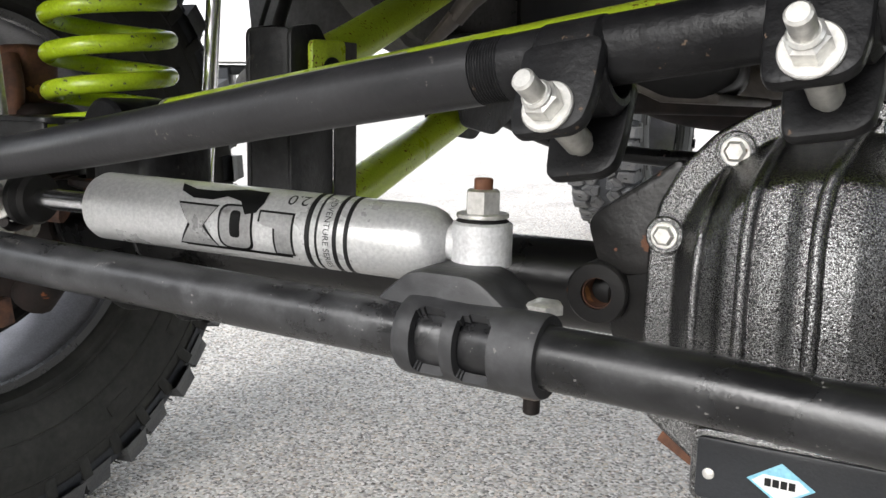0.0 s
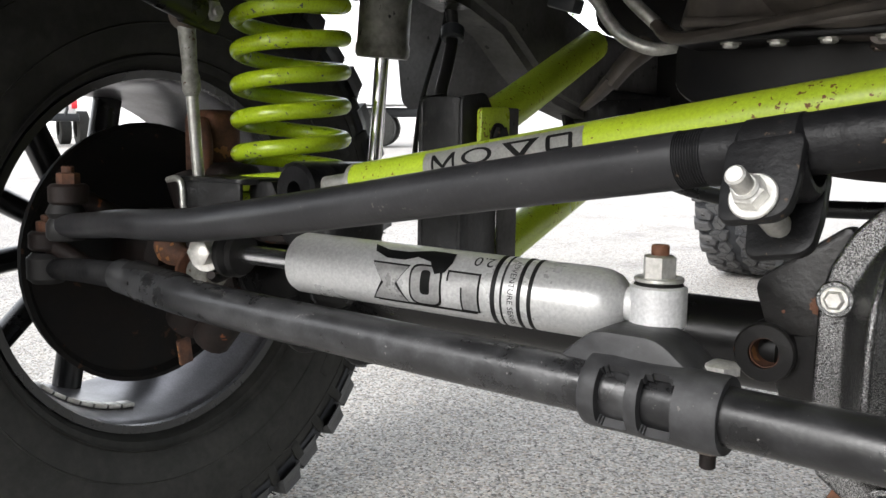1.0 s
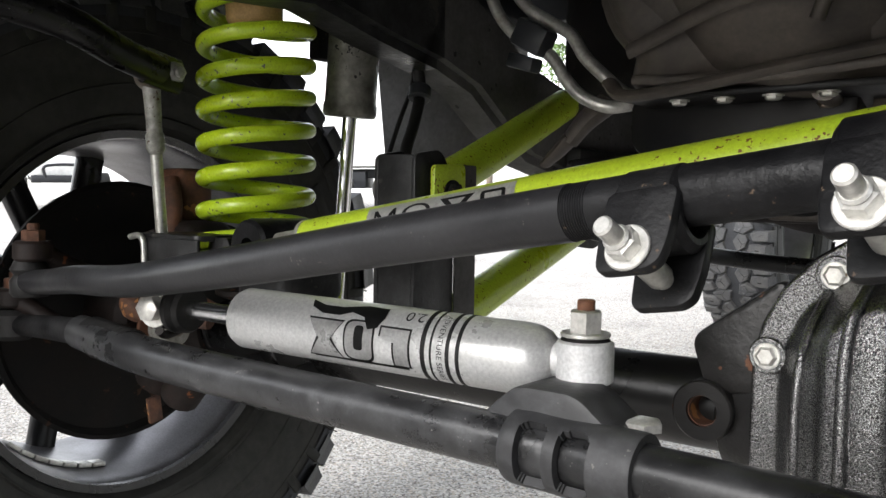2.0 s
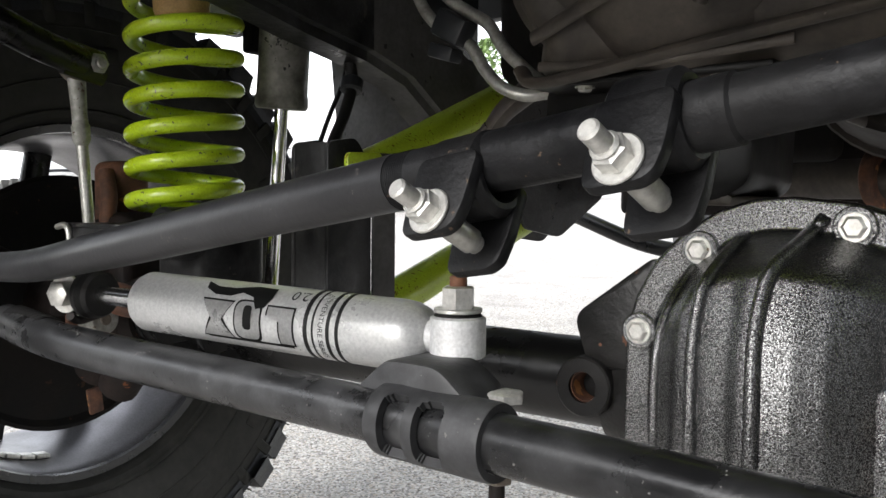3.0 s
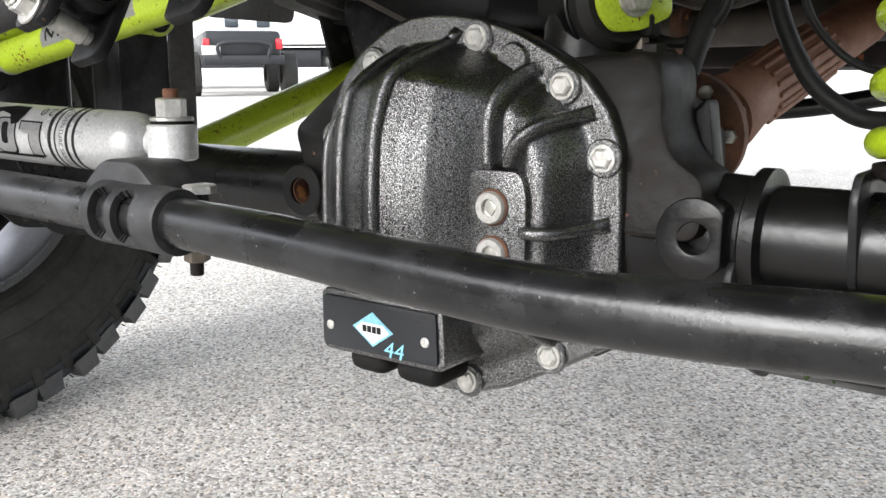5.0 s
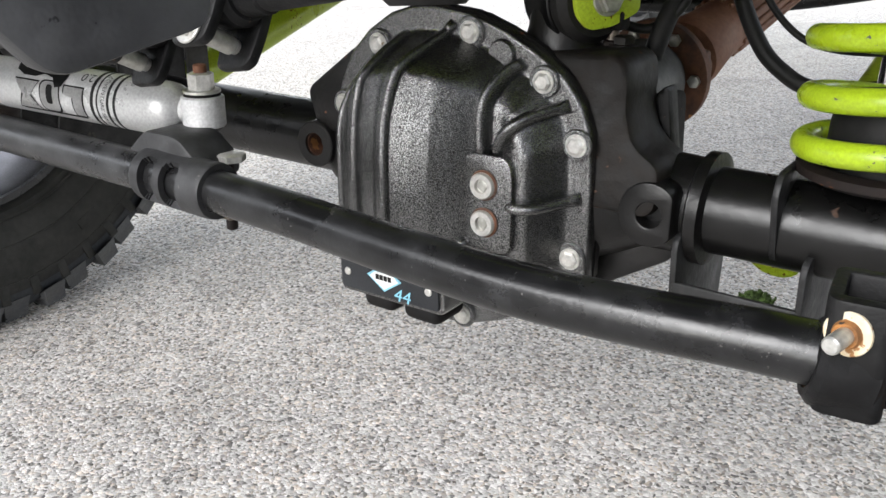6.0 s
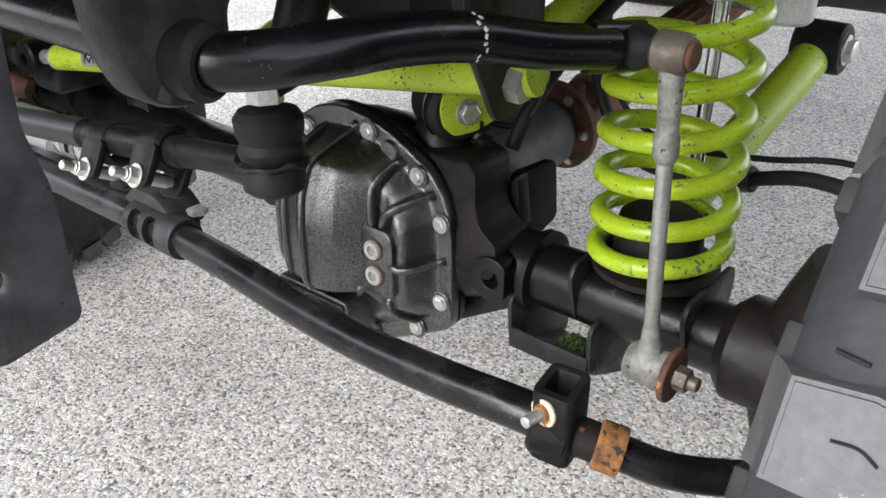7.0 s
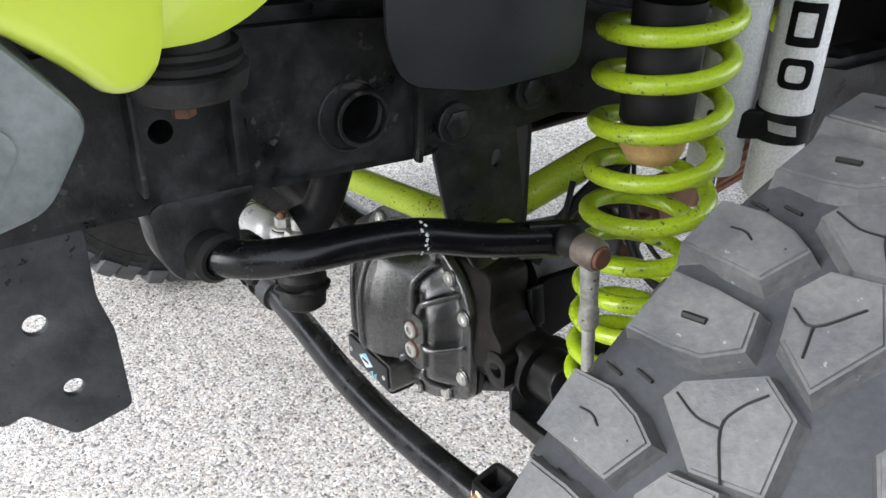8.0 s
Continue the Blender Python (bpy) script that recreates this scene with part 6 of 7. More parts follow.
def engine():
    th = thing("engine", (-0.15, 0.9, 0.7), "grimy cast alloy engine underside above a black oil pan", "engine")
    cast_block("lower_block", [(0.700, -0.345, -0.02, 0.735, 1.15), (0.712, -0.35, -0.005, 0.72, 1.15), (0.735, -0.34, 0.03, 0.705, 1.15), (0.77, -0.36, 0.035, 0.696, 1.15), (0.80, -0.37, 0.04, 0.690, 1.15), (0.85, -0.37, 0.05, 0.686, 1.15), (0.95, -0.37, 0.05, 0.686, 1.15), (1.08, -0.37, 0.05, 0.690, 1.15)], ALLOY, th, 0.010, 13)
    part("casting_web", tube([(-0.33, 0.70, 0.735), (-0.20, 0.665, 0.765), (-0.05, 0.655, 0.755), (0.10, 0.68, 0.79)], 0.006, 12, 8, lambda t: (0.6, 1.2)), ALLOY, th)
    part("casting_web", tube([(-0.10, 0.655, 0.86), (-0.13, 0.65, 0.80), (-0.16, 0.672, 0.74)], 0.006, 12, 8), ALLOY, th)
    pan = plate(rounded([(-0.366, 0.713), (-0.366, 0.660), (-0.351, 0.649), (-0.223, 0.594), (-0.192, 0.593), (-0.166, 0.608), (-0.163, 0.713)], 0.008), lambda u, v, w: Vector((u - (0.17 * (w + 0.135) if u > -0.2 else 0.0), 0.927 + w, v)), 0.27, (), 0.008)
    part("oil_pan", pan, PAN, th, "black pressed steel oil pan")
    part("pan_flange", box((-0.235, 0.945, 0.697), (0.23, 0.44, 0.007), 0.002), PAN, th)
    for x, y in ((-0.298, 0.735), (-0.256, 0.735), (-0.213, 0.735), (-0.168, 0.735)):
        bolt_head("pan_bolt", (x, y + 0.006, 0.694), (0, 0, -1), 0.013, th, GALV)
    part("casting_rim", tube([(-0.372, 0.745, 0.715), (-0.345, 0.728, 0.699), (-0.27, 0.712, 0.702), (-0.19, 0.706, 0.712), (-0.10, 0.700, 0.722), (0.0, 0.700, 0.735)], 0.0085, 12, 8, lambda t: (1.0, 0.7)), ALLOY, th)
    part("casting_dome", lathe([(-0.03, 0.125), (0.0, 0.115), (0.018, 0.095), (0.030, 0.060), (0.034, 0.0)], (-0.185, 0.700, 0.800), (0.1, -1, -0.35), 28), ALLOY, th)
    part("casting_dome", lathe([(-0.03, 0.075), (0.0, 0.068), (0.014, 0.052), (0.020, 0.0)], (-0.315, 0.712, 0.790), (-0.4, -1, -0.35), 24), ALLOY, th)
    # Added black filler box: the deep shade behind the engine, painted.
    part("shade_backing", box((-0.43, 1.34, 0.82), (0.42, 0.05, 0.34), 0.02, None, 3), GRIME_SHADE, th)
    part("engine_mount", box((-0.47, 1.10, 0.84), (0.21, 0.24, 0.20), 0.03, None, 3), GRIME_SHADE, th)
    part("pan_underside", plate(rounded([(-0.350, 0.647), (-0.226, 0.5925), (-0.178, 0.5914), (-0.178, 0.5854), (-0.228, 0.5865), (-0.355, 0.641)], 0.003), lambda u, v, w: Vector((u, 0.925 + w, v)), 0.262, (), 0.002), ALLOY, th, "brown dirt-coated underside of the pan")
    for pts, rr in (([(-0.20, 0.70, 0.752), (-0.25, 0.69, 0.775), (-0.33, 0.71, 0.748)], 0.005), ([(-0.335, 0.72, 0.712), (-0.22, 0.708, 0.705), (-0.10, 0.712, 0.712)], 0.004)):
        part("casting_web", tube(pts, rr, 10, 8, lambda t: (0.7, 1.2)), ALLOY, th)
    part("housing_rim", tube([(-0.172, 0.742, 0.692), (-0.192, 0.90, 0.690), (-0.216, 1.07, 0.684)], 0.008, 12, 6, lambda t: (1.2, 0.8)), ALLOY, th)
    for pts in ([(-0.118, 0.78, 0.686), (-0.113, 0.886, 0.676), (-0.120, 1.02, 0.676)], [(-0.112, 0.886, 0.678), (-0.062, 0.95, 0.688), (-0.015, 1.02, 0.700)], [(-0.050, 0.79, 0.694), (-0.052, 0.94, 0.690)], [(-0.15, 0.82, 0.688), (-0.10, 0.81, 0.688), (-0.01, 0.80, 0.700)]):
        part("casting_rib", tube(pts, 0.0060, 10, 6, lambda t: (0.6, 1.4)), ALLOY, th)
    for x, y in ((-0.176, 0.79), (-0.187, 0.87), (-0.198, 0.95)):
        bolt_head("flange_bolt", (x - 0.006, y, 0.690), (0, 0, -1), 0.012, th, GRIMY)
    part("mount_lug", join(tube([(-0.415, 0.82, 0.705), (-0.432, 0.805, 0.685), (-0.448, 0.80, 0.664)], lambda t: 0.022 - 0.006 * t, 12, 6, lambda t: (1.0, 0.6)), tube([(-0.446, 0.80, 0.668), (-0.462, 0.798, 0.652), (-0.478, 0.80, 0.640)], lambda t: 0.016 - 0.006 * t, 12, 6, lambda t: (1.0, 0.5))), ALLOY, th, "tan cast mount lug")
    return th


engine()


def pipes():
    for dx, dz in ((0.0, 0.0), (0.022, 0.022)):
        th = thing("coolant_pipe", (-0.43 + dx, 0.75, 0.72), "thin grey aluminium pipe bent below the engine", "pipe", "engine pipes")
        part("pipe", tube([(-0.560 + dx, 0.78, 0.88 + dz), (-0.535 + dx, 0.78, 0.816 + dz), (-0.512 + dx, 0.78, 0.786 + dz), (-0.486 + dx, 0.78, 0.769 + dz), (-0.459 + dx, 0.78, 0.752 + dz), (-0.442 + dx, 0.78, 0.728 + dz), (-0.421 + dx, 0.78, 0.708 + dz), (-0.394 + dx, 0.785, 0.697 + dz * 0.5), (-0.372 + dx, 0.80, 0.700 + dz * 0.5)], 0.0068, 14), GALV, th)
    clip = thing("pipe_clip", (-0.462, 0.772, 0.757), "black plastic clip holding two pipes", "clip")
    part("clip_body", box((-0.478, 0.772, 0.774), (0.042, 0.026, 0.030), 0.004, Euler((0, 0.5, 0)).to_matrix()), PLASTIC, clip)
    part("clip_foot", box((-0.488, 0.770, 0.748), (0.034, 0.022, 0.016), 0.003, Euler((0, 0.3, 0)).to_matrix()), PLASTIC, clip)
    th = thing("exhaust_pipe", (0.0, 1.35, 0.63), "tan heat-stained exhaust pipe crossing under the vehicle", "exhaust pipe")
    part("pipe", tube([(-0.55, 1.50, 0.64), (-0.30, 1.42, 0.628), (0.0, 1.36, 0.628), (0.35, 1.34, 0.635)], 0.030, 22), ALLOY, th)
    part("flange", ring((-0.18, 1.39, 0.628), (1, -0.3, 0), 0.046, 0.028, 0.02, 0.003), RUST, th)
    th = thing("cross_tube", (-0.2, 1.2, 0.55), "black cross tube between the frame rails", "tube")
    part("tube", tube([(-1.041, 1.778, 0.620), (-0.857, 1.762, 0.551), (-0.714, 1.758, 0.5035), (-0.567, 1.755, 0.4865), (-0.40, 1.755, 0.482), (-0.111, 1.755, 0.500), (0.159, 1.785, 0.550)], 0.0175, 18), GLOSS, th)
    th = thing("transmission_crossmember", (-0.2, 1.62, 0.58), "dark rusty transmission crossmember", "crossmember")
    part("beam", box((-0.23, 1.55, 0.700), (0.84, 0.10, 0.26), 0.012, None, 3), RUST_DARK, th)
    part("skid", box((-0.23, 2.0, 0.585), (0.60, 0.62, 0.012), 0.004), RUST_DARK, th)
    part("tunnel", box((0.14, 1.38, 0.88), (0.5, 0.28, 0.34), 0.05, None, 3), GRIME_SHADE, th)
    th = thing("catalytic_muffler", (-0.35, 1.1, 0.62), "rusty exhaust section behind the oil pan", "exhaust")
    part("shell", tube([(-0.58, 1.59, 0.666), (-0.454, 1.66, 0.61), (-0.262, 1.75, 0.594), (-0.07, 1.82, 0.618)], lambda t: 0.040 + 0.018 * math.sin(math.pi * t), 18), RUST_DARK, th)
    th = thing("transfer_case", (0.02, 1.85, 0.75), "dark grey transmission and transfer case", "transmission")
    part("case", lathe([(0, 0), (0, 0.13), (0.1, 0.15), (0.35, 0.12), (0.6, 0.14), (0.8, 0.10), (0.8, 0)], (-0.1, 1.15, 0.80), (0, 1, 0), 28), CASE_DARK, th)
    for k in range(8):
        a = 2 * math.pi * k / 8
        part("case_bolt", hexagon((-0.1 + 0.118 * math.cos(a), 1.15, 0.80 + 0.118 * math.sin(a)), (0, -1, 0), 0.016, 0.009), GALV, th)
    part("case_flange", ring((-0.1, 1.26, 0.80), (0, 1, 0), 0.160, 0.14, 0.020, 0.003, 32), CASE_DARK, th)


pipes()


def hose(name, pts, r, label, mat=RUBBER, category="hose", ties=()):
    th = thing(name, pts[0], label, category, "rubber hoses and cables")
    path = smooth_path(pts, 10)
    part("hose_line", sweep(path, r, 12), mat, th)
    for t in ties:
        i = min(int(t * (len(path) - 1)), len(path) - 2)
        part("clip", ring(path[i], path[i + 1] - path[i], r * 1.9, r * 0.9, r * 2.4, r * 0.3, 14), PLASTIC, th)
    return th


hose("breather_hose", [(0.092, 0.672, 0.548), (0.098, 0.69, 0.585), (0.115, 0.73, 0.64), (0.14, 0.80, 0.70), (0.165, 0.93, 0.765), (0.17, 1.05, 0.80)], 0.0085, "thick black breather hose rising from the differential")
hose("vent_line", [(0.060, 0.665, 0.575), (0.085, 0.680, 0.570), (0.108, 0.690, 0.590), (0.112, 0.70, 0.625), (0.105, 0.715, 0.655)], 0.004, "thin black vent line looped over the differential")
hose("brake_hose", [(0.120, 0.80, 0.78), (0.112, 0.80, 0.68), (0.113, 0.80, 0.612), (0.140, 0.80, 0.551), (0.168, 0.80, 0.524), (0.196, 0.80, 0.514), (0.25, 0.785, 0.522), (0.31, 0.775, 0.540), (0.38, 0.765, 0.560), (0.48, 0.73, 0.565)], 0.0075, "black brake hose looping behind the spring", RUBBER, "hose", (0.12, 0.78))
hose("sensor_cable", [(0.128, 0.80, 0.77), (0.124, 0.80, 0.68), (0.134, 0.80, 0.612), (0.155, 0.80, 0.575), (0.19, 0.80, 0.552), (0.25, 0.785, 0.552), (0.33, 0.775, 0.566), (0.40, 0.77, 0.582), (0.48, 0.74, 0.585)], 0.0032, "thin black sensor cable beside the brake hose")
hose("far_brake_hose", [(-0.664, 0.80, 0.765), (-0.660, 0.80, 0.730), (-0.648, 0.775, 0.690), (-0.630, 0.74, 0.655), (-0.60, 0.70, 0.62)], 0.0075, "black brake hose hanging from the far frame rail", RUBBER, "hose", (0.25,))
hose("far_sensor_cable", [(-0.672, 0.805, 0.765), (-0.675, 0.80, 0.735), (-0.668, 0.77, 0.690), (-0.66, 0.74, 0.640), (-0.62, 0.68, 0.58)], 0.003, "thin black cable hanging beside the far hose")


def breather_fitting():
    th = thing("breather_fitting", (0.075, 0.665, 0.56), "black plastic breather fitting on the differential", "fitting")
    part("block", box((0.070, 0.640, 0.580), (0.022, 0.018, 0.016), 0.003), GRIME_SHADE, th)
    part("stem", rod((0.070, 0.640, 0.556), (0.070, 0.640, 0.578), 0.005, 0.001), GRIMY, th)
    part("nut", hexagon((0.070, 0.640, 0.558), (0, 0, 1), 0.014, 0.006), RUST_DARK, th)


breather_fitting()


# ---------------------------------------------------------------- front bumper, body mount and bodywork
def front_bumper():
    th = thing("front_bumper", (MID, -0.02, 0.9), "grey textured steel stubby front bumper", "bumper")
    sec = rounded([(-0.02, 0.905), (-0.02, 0.99), (0.070, 0.990), (0.110, 0.938), (0.082, 0.896), (0.03, 0.885)], 0.010)
    part("bumper_shell", plate(sec, lambda u, v, w: Vector((MID + w, u, v)), 1.13, (), 0.006), BUMPER, th)
    part("end_weld", plate(rounded([(0.0, 0.915), (0.0, 0.965), (0.05, 0.965), (0.078, 0.935), (0.06, 0.91)], 0.01), lambda u, v, w: Vector((0.337 + w, u, v)), 0.006), BUMPER, th)
    return th


front_bumper()


def body_mount():
    th = thing("body_mount", (0.275, 0.19, 0.92), "black rubber body mount bolted to the frame bracket", "body mount")
    part("cup", lathe([(0, 0), (0, 0.034), (0.004, 0.039), (0.018, 0.042), (0.020, 0.039), (0.020, 0)], (0.263, 0.195, 0.919), (0, 0, 1), 36), FRAME, th)
    part("lower_cushion", lathe([(0, 0), (0, 0.036), (0.002, 0.038), (0.006, 0.038), (0.008, 0.035), (0.011, 0.038), (0.014, 0.036), (0.014, 0)], (0.264, 0.195, 0.939), (0, 0, 1), 32), RUBBER, th)
    part("upper_cushion", lathe([(0, 0), (0, 0.031), (0.05, 0.028), (0.05, 0)], (0.264, 0.195, 0.952), (0, 0, 1), 32), RUBBER, th)
    part("nut", hexagon((0.276, 0.186, 0.920), (0, 0, -1), 0.014, 0.012), RUST, th, "rusty orange nut")


body_mount()


def bodywork():
    th = thing("vehicle_body", (MID, 1.6, 1.1), "lime green off-road vehicle body seen from below", "vehicle body")
    tongue = [(-0.02, 1.02), (0.060, 0.992), (0.083, 0.985), (0.116, 0.957), (0.134, 0.938), (0.146, 0.937), (0.154, 0.946), (0.158, 0.962), (0.158, 0.99), (0.156, 1.03), (0.15, 1.10), (-0.02, 1.10)]
    fender = part("fender_corner", plate(rounded(tongue, 0.012, 3), lambda u, v, w: Vector((0.315 + w + 0.25 * (v - 0.94), u, v + 0.014)), 0.020, (), 0.008), LIME_BODY, th, "glossy lime green painted corner")
    part("fender_return", plate(rounded([(0.152, 0.962), (0.20, 0.962), (0.228, 0.972), (0.27, 1.0), (0.27, 1.08), (0.152, 1.08)], 0.012), lambda u, v, w: Vector((0.290 + w, u, v)), 0.012, (), 0.004), LIME_BODY, fender)
    part("liner_panel", plate(rounded([(0.332, 1.10), (0.336, 0.932), (0.352, 0.900), (0.425, 0.882), (0.525, 0.884), (0.532, 1.10)], 0.018), lambda u, v, w: Vector((0.285 + w, u, v)), 0.005, (), 0.0015), PLASTIC, th, "dark grey plastic liner panel")
    part("inner_fender", plate([(0.53, 1.12), (0.70, 1.04), (0.86, 1.03), (0.95, 1.0), (1.10, 0.94), (1.25, 0.90), (1.25, 1.12)], lambda u, v, w: Vector((0.34 + w + 0.1 * (u - 0.9), u, v)), 0.006), PLASTIC, th)
    part("inner_fender", plate([(0.10, 1.12), (0.10, 0.96), (0.55, 0.96), (0.90, 0.92), (1.05, 0.78), (1.25, 0.70), (1.25, 1.12)], lambda u, v, w: Vector((-0.80 + w, u, v)), 0.006), PLASTIC, th)
    part("far_fender", box((-1.10, 0.66, 1.06), (0.66, 1.15, 0.05), 0.01), PLASTIC, th)
    part("far_fender_lip", box((-1.42, 0.66, 1.0), (0.03, 1.15, 0.12), 0.01), PLASTIC, th)
    part("far_liner", plate(rounded([(0.06, 1.05), (0.10, 0.82), (0.16, 0.70), (0.18, 0.70), (0.14, 0.83), (0.12, 1.05)], 0.01), lambda u, v, w: Vector((-1.10 + w, u, v)), 0.60, (), 0.004), PLASTIC, th)
    part("rear_liner", plate(rounded([(-1.060, 1.05), (-1.055, 0.86), (-1.030, 0.66), (-0.80, 0.64), (-0.80, 1.05)], 0.02), lambda u, v, w: Vector((u, 1.15 + w, v)), 0.006), FRAME_DUST_LIT, th, "dusty grey liner behind the far wheel")
    # Plain unseen body panels, added to keep sky light off the parts below.
    part("near_fender", box((0.49, 0.72, 1.16), (0.30, 1.05, 0.04), 0.01), PLASTIC, th)
    part("engine_bay", box((MID, 0.62, 1.10), (1.02, 1.25, 0.08), 0.01), PLASTIC, th)
    part("hood", box((MID, 0.60, 1.25), (1.2, 1.45, 0.03), 0.01), LIME_BODY, th)
    part("grille", box((MID, -0.02, 1.12), (1.05, 0.05, 0.26), 0.01), LIME_BODY, th)
    part("floor_pan", box((MID, 2.35, 1.06), (1.10, 2.10, 0.06), 0.02), PLASTIC, th)
    part("firewall", box((MID, 1.30, 1.08), (1.30, 0.03, 0.34), 0.01), PLASTIC, th)
    part("cabin", box((MID, 2.4, 1.50), (1.45, 2.2, 0.8), 0.08), LIME_BODY, th)


bodywork()

# ---------------------------------------------------------------- what stands across the car park
ON_VEHICLE[0] = False


def parked_vehicle(x, y, turn, tone, label, scale=1.0):
    th = thing("parked_vehicle", (x, y, 0), label, "parked vehicle", "vehicles across the car park")
    m = Matrix.Translation((x, y, 0)) @ Matrix.Rotation(turn, 4, "Z") @ Matrix.Scale(scale, 4)

    def add(name, bm, mat, parent=th, lab=""):
        bmesh.ops.transform(bm, matrix=m, verts=bm.verts)
        return part(name, bm, mat, parent, lab)
    add("body", box((0, 1.3, 0.95), (1.45, 3.4, 0.55), 0.08, None, 3), tone)
    add("cabin", box((0, 1.5, 1.45), (1.40, 2.2, 0.55), 0.12, None, 3), WHITE_WALL)
    for wx in (-0.12, 0.50):
        add("rear_window", box((wx, 0.39, 1.42), (0.26, 0.02, 0.20), 0.02), DARK_GLASS)
    add("bumper", box((0, -0.50, 0.68), (1.5, 0.16, 0.18), 0.03), PLASTIC)
    add("tow_frame", tube([(-0.45, -0.56, 0.72), (-0.42, -0.60, 0.98), (0.42, -0.60, 0.98), (0.45, -0.56, 0.72)], 0.035, 10), PLASTIC)
    for s in (-1, 1):
        add("tail_lamp", box((s * 0.68, -0.43, 0.98), (0.13, 0.06, 0.20), 0.02), RED_LENS)
    add("plate_holder", box((-0.60, -0.52, 0.86), (0.34, 0.02, 0.17), 0.01), WHITE_INK)
    for s in (-1, 1):
        for yy in (0.15, 2.6):
            w = add("wheel", lathe([(-0.14, 0.20), (-0.15, 0.32), (-0.12, 0.42), (0.12, 0.42), (0.15, 0.32), (0.14, 0.20)], (s * 0.92, yy, 0.42), (1, 0, 0), 28, True), SIDEWALL)
            add("rim", lathe([(-0.05, 0), (-0.05, 0.21), (0.05, 0.21), (0.05, 0)], (s * 0.92, yy, 0.42), (1, 0, 0), 20), RIM_BLACK, w)
    return th


def away(azimuth, dist):
    """A place on the paving, so many degrees to the left of the way back and so far off."""
    a = radians(azimuth)
    return -math.sin(a) * dist, math.cos(a) * dist


px, py = away(48.3, 17.6)
parked_vehicle(px, py, radians(49 + 6), PLASTIC, "black off-road vehicle with red tail lamps parked across the lot")
px, py = away(62.0, 26.0)
parked_vehicle(px, py, radians(70), WHITE_WALL, "white vehicle with red lamps parked beyond the far wheel", 1.15)


def box_truck():
    x, y = away(44.2, 24.0)
    th = thing("box_truck", (x, y, 0), "white box truck on twin rear wheels across the lot", "truck", "vehicles across the car park")
    m = Matrix.Translation((x, y, 0)) @ Matrix.Rotation(radians(44 + 82), 4, "Z")

    def add(name, bm, mat, parent=th):
        bmesh.ops.transform(bm, matrix=m, verts=bm.verts)
        return part(name, bm, mat, parent)
    add("cargo_box", box((0, 0.6, 2.35), (2.3, 5.6, 2.5), 0.05), WHITE_WALL)
    add("chassis", box((0, 1.0, 0.92), (0.9, 7.4, 0.25), 0.03), PLASTIC)
    add("skirt", box((0, 1.6, 0.75), (1.7, 4.0, 0.45), 0.03), PLASTIC)
    cab = add("cab", box((0, 4.5, 1.75), (2.1, 1.9, 1.7), 0.2, None, 3), WHITE_WALL)
    add("windscreen", box((0, 5.44, 2.05), (1.7, 0.06, 0.6), 0.03), DARK_GLASS, cab)
    for s in (-1, 1):
        add("side_window", box((s * 1.05, 4.7, 2.05), (0.04, 0.8, 0.5), 0.02), DARK_GLASS, cab)
        for yy, twin in ((-1.1, True), (4.4, False)):
            for k in range(2 if twin else 1):
                w = add("wheel", lathe([(-0.12, 0.26), (-0.13, 0.40), (-0.10, 0.50), (0.10, 0.50), (0.13, 0.40), (0.12, 0.26)], (s * (1.0 - 0.30 * k), yy, 0.50), (1, 0, 0), 28, True), SIDEWALL)
                add("rim", lathe([(-0.06, 0), (-0.06, 0.27), (0.06, 0.27), (0.06, 0)], (s * (1.0 - 0.30 * k), yy, 0.50), (1, 0, 0), 20), RIM_BLACK, w)


box_truck()


def box_trailer():
    x, y = away(46.0, 42.0)
    th = thing("white_building", (x, y, 0), "long white building with small dark windows behind parked vehicles", "building")
    m = Matrix.Translation((x, y, 0)) @ Matrix.Rotation(radians(46), 4, "Z")

    def add(name, bm, mat, parent=th):
        bmesh.ops.transform(bm, matrix=m, verts=bm.verts)
        return part(name, bm, mat, parent)
    add("wall", box((0, 3, 2.4), (26, 6, 4.8), 0.05), WHITE_WALL)
    add("roof", box((0, 3, 4.95), (26.6, 6.6, 0.3), 0.05), LABEL_GREY)
    for k in range(9):
        w = add("window", box((-11 + k * 2.3, -0.03, 2.6), (0.55, 0.08, 0.5), 0.02), LABEL_GREY)
        add("pane", box((-11 + k * 2.3, -0.08, 2.6), (0.42, 0.04, 0.38), 0.01), DARK_GLASS, w)


box_trailer()


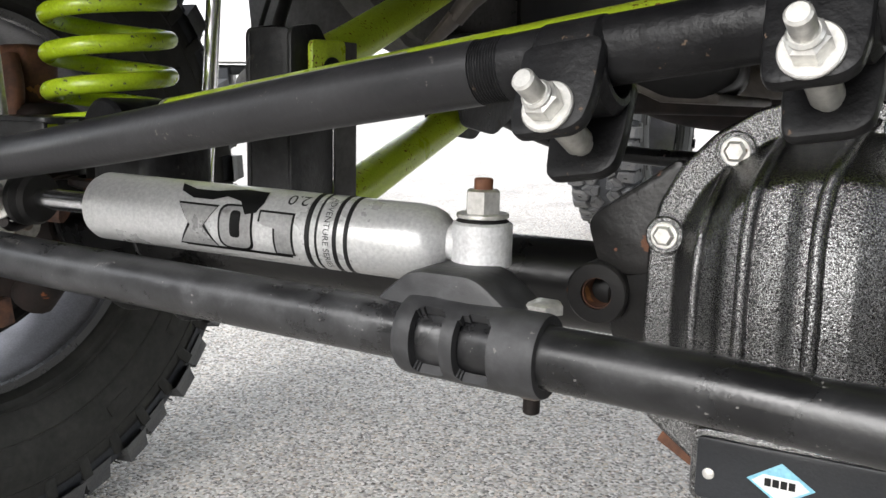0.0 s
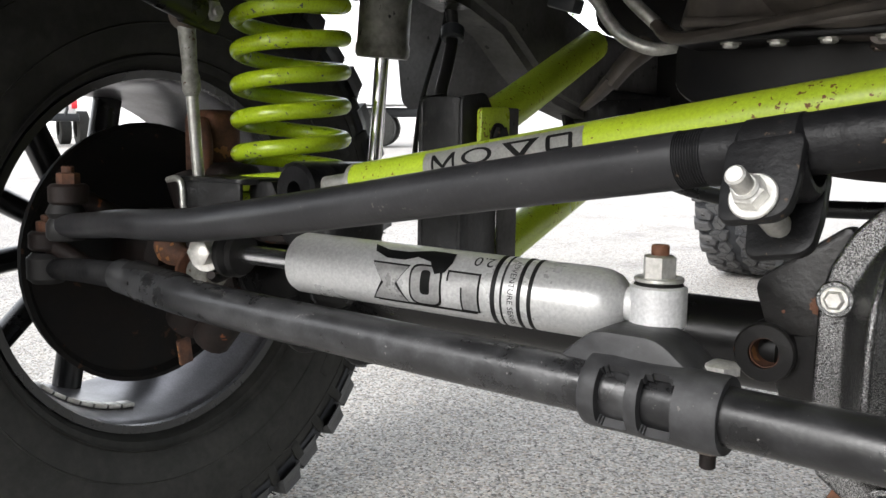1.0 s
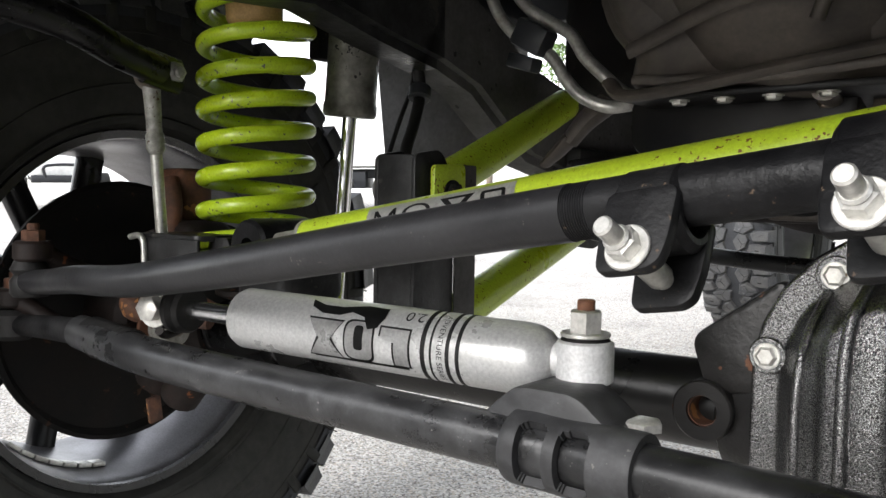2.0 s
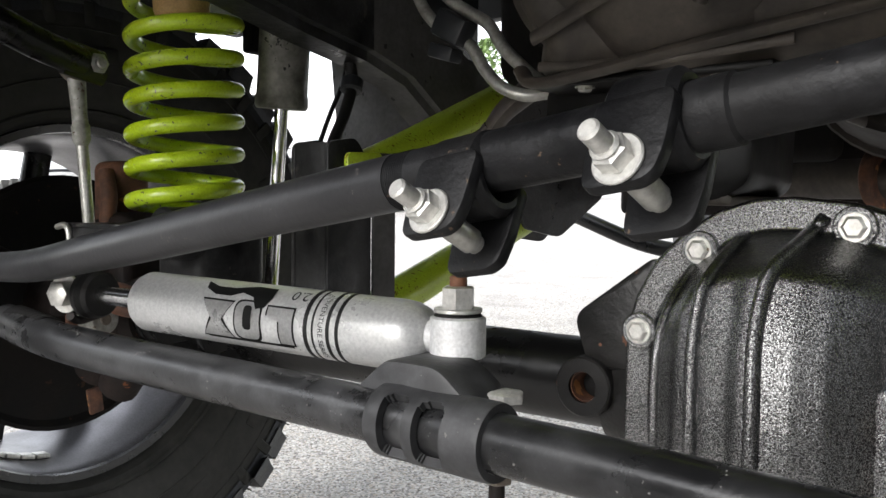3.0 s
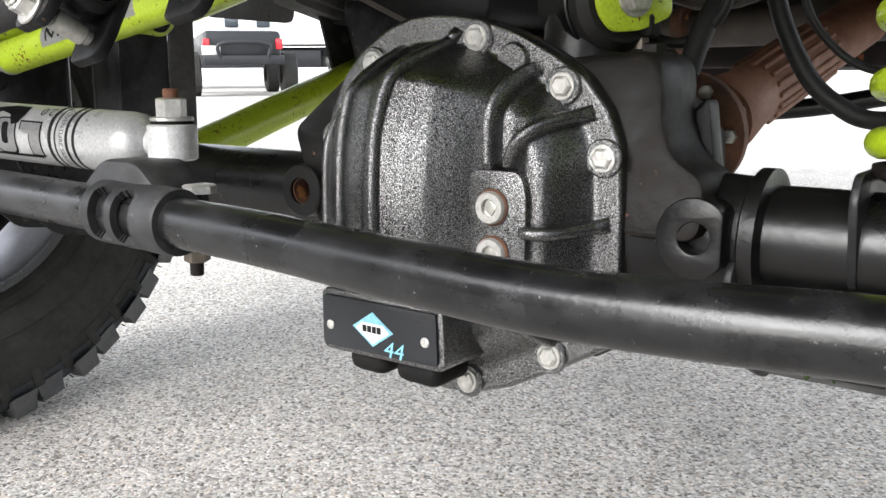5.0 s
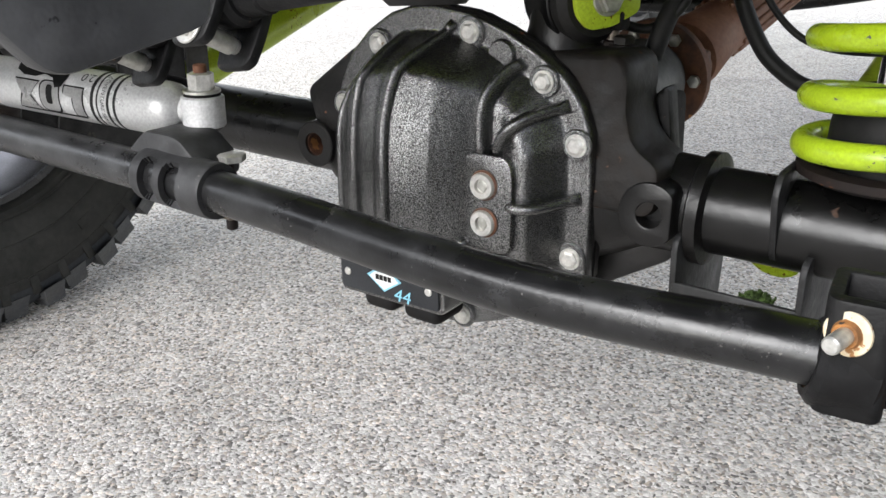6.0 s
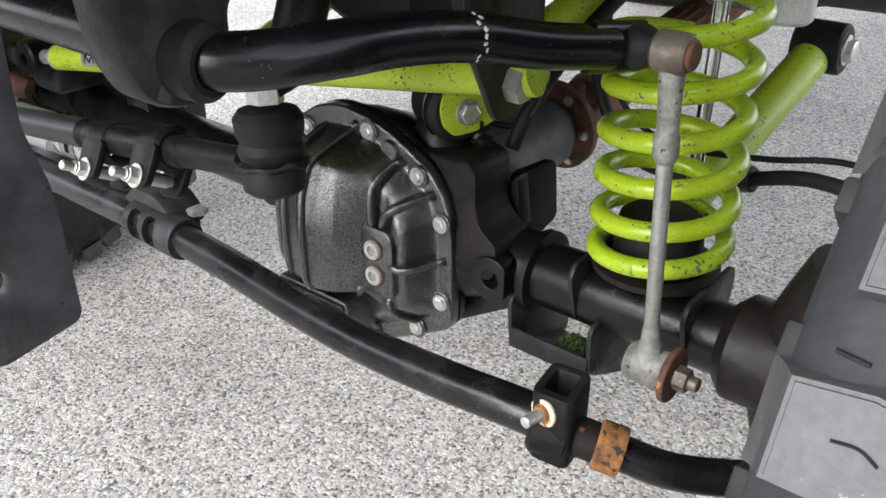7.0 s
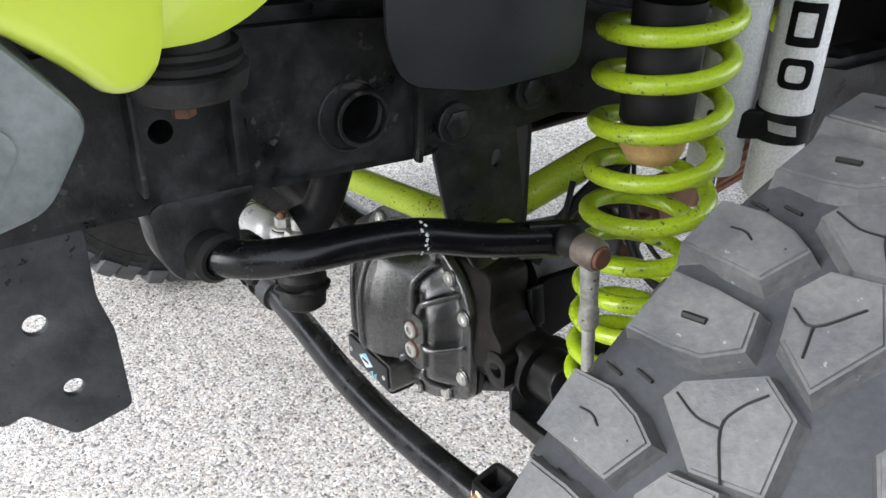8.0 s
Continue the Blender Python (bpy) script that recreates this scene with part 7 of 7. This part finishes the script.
def tree(x, y, h, seed):
    rnd = random.Random(seed)
    th = thing("tree", (x, y, 0), "leafy green tree at the edge of the car park", "tree", "trees beyond the car park")
    part("trunk", tube([(x, y, 0), (x + 0.1, y, h * 0.3), (x - 0.1, y + 0.1, h * 0.55), (x, y, h * 0.8)], lambda t: 0.16 * (1 - 0.8 * t), 10), BARK, th)
    for k in range(5):
        a = rnd.random() * 6.28
        z = h * (0.35 + 0.1 * k)
        part("limb", tube([(x, y, z), (x + math.cos(a) * h * 0.12, y + math.sin(a) * h * 0.12, z + h * 0.07), (x + math.cos(a) * h * 0.24, y + math.sin(a) * h * 0.24, z + h * 0.1)], lambda t: 0.06 * (1 - 0.8 * t), 7, 5), BARK, th)
    verts, faces = [], []
    for k in range(2600):
        a, u, r = rnd.random() * 6.28, rnd.random(), rnd.random() ** 0.5
        zz = h * (0.34 + 0.66 * u)
        rad = h * 0.30 * math.sin(math.pi * (0.12 + 0.84 * u)) * r * (0.8 + 0.35 * noise.noise(Vector((math.cos(a) * 1.3, math.sin(a) * 1.3, zz * 0.6))))
        c = Vector((x + rad * math.cos(a), y + rad * math.sin(a), zz))
        s = 0.07 + 0.09 * rnd.random()
        d, e = Vector((rnd.gauss(0, 1), rnd.gauss(0, 1), rnd.gauss(0, 1))).normalized(), Vector((rnd.gauss(0, 1), rnd.gauss(0, 1), rnd.gauss(0, 1))).normalized()
        i = len(verts)
        verts += [c - d * s, c + e * s * 0.5, c + d * s, c - e * s * 0.5]
        faces.append((i, i + 1, i + 2, i + 3))
    me = bpy.data.meshes.new("crown")
    me.from_pydata([v - ORIGIN[th] for v in verts], [], faces)
    me.materials.append(PALE_GREEN)
    ob = new("crown", me)
    ob.parent = th


for k, (az, d, h) in enumerate(((35.5, 38, 7.0), (39.0, 44, 8.0), (56.0, 52, 8.0), (60.0, 48, 7.0), (66.0, 40, 7.5), (31, 50, 8.5))):
    tx, ty = away(az, d)
    tree(tx, ty, h, k + 1)


# ---------------------------------------------------------------- unseen dark walls, added behind the camera and aside to darken reflections
def light_blockers():
    th = thing("light_blocking_walls", (0, -16, 0), "plain dark unseen walls added round the lot to shape light and reflections", "building", "", "structure")
    part("wall", box((-9.2, -10, 2.8), (12, 4, 5.6), 0.1), BLOCKER_WALL, th)
    part("wall", box((9.8, -10, 2.8), (12, 4, 5.6), 0.1), BLOCKER_WALL, th)
    part("wall", box((40, 4, 2.2), (4, 60, 4.4), 0.1), BLOCKER_WALL, th)


light_blockers()
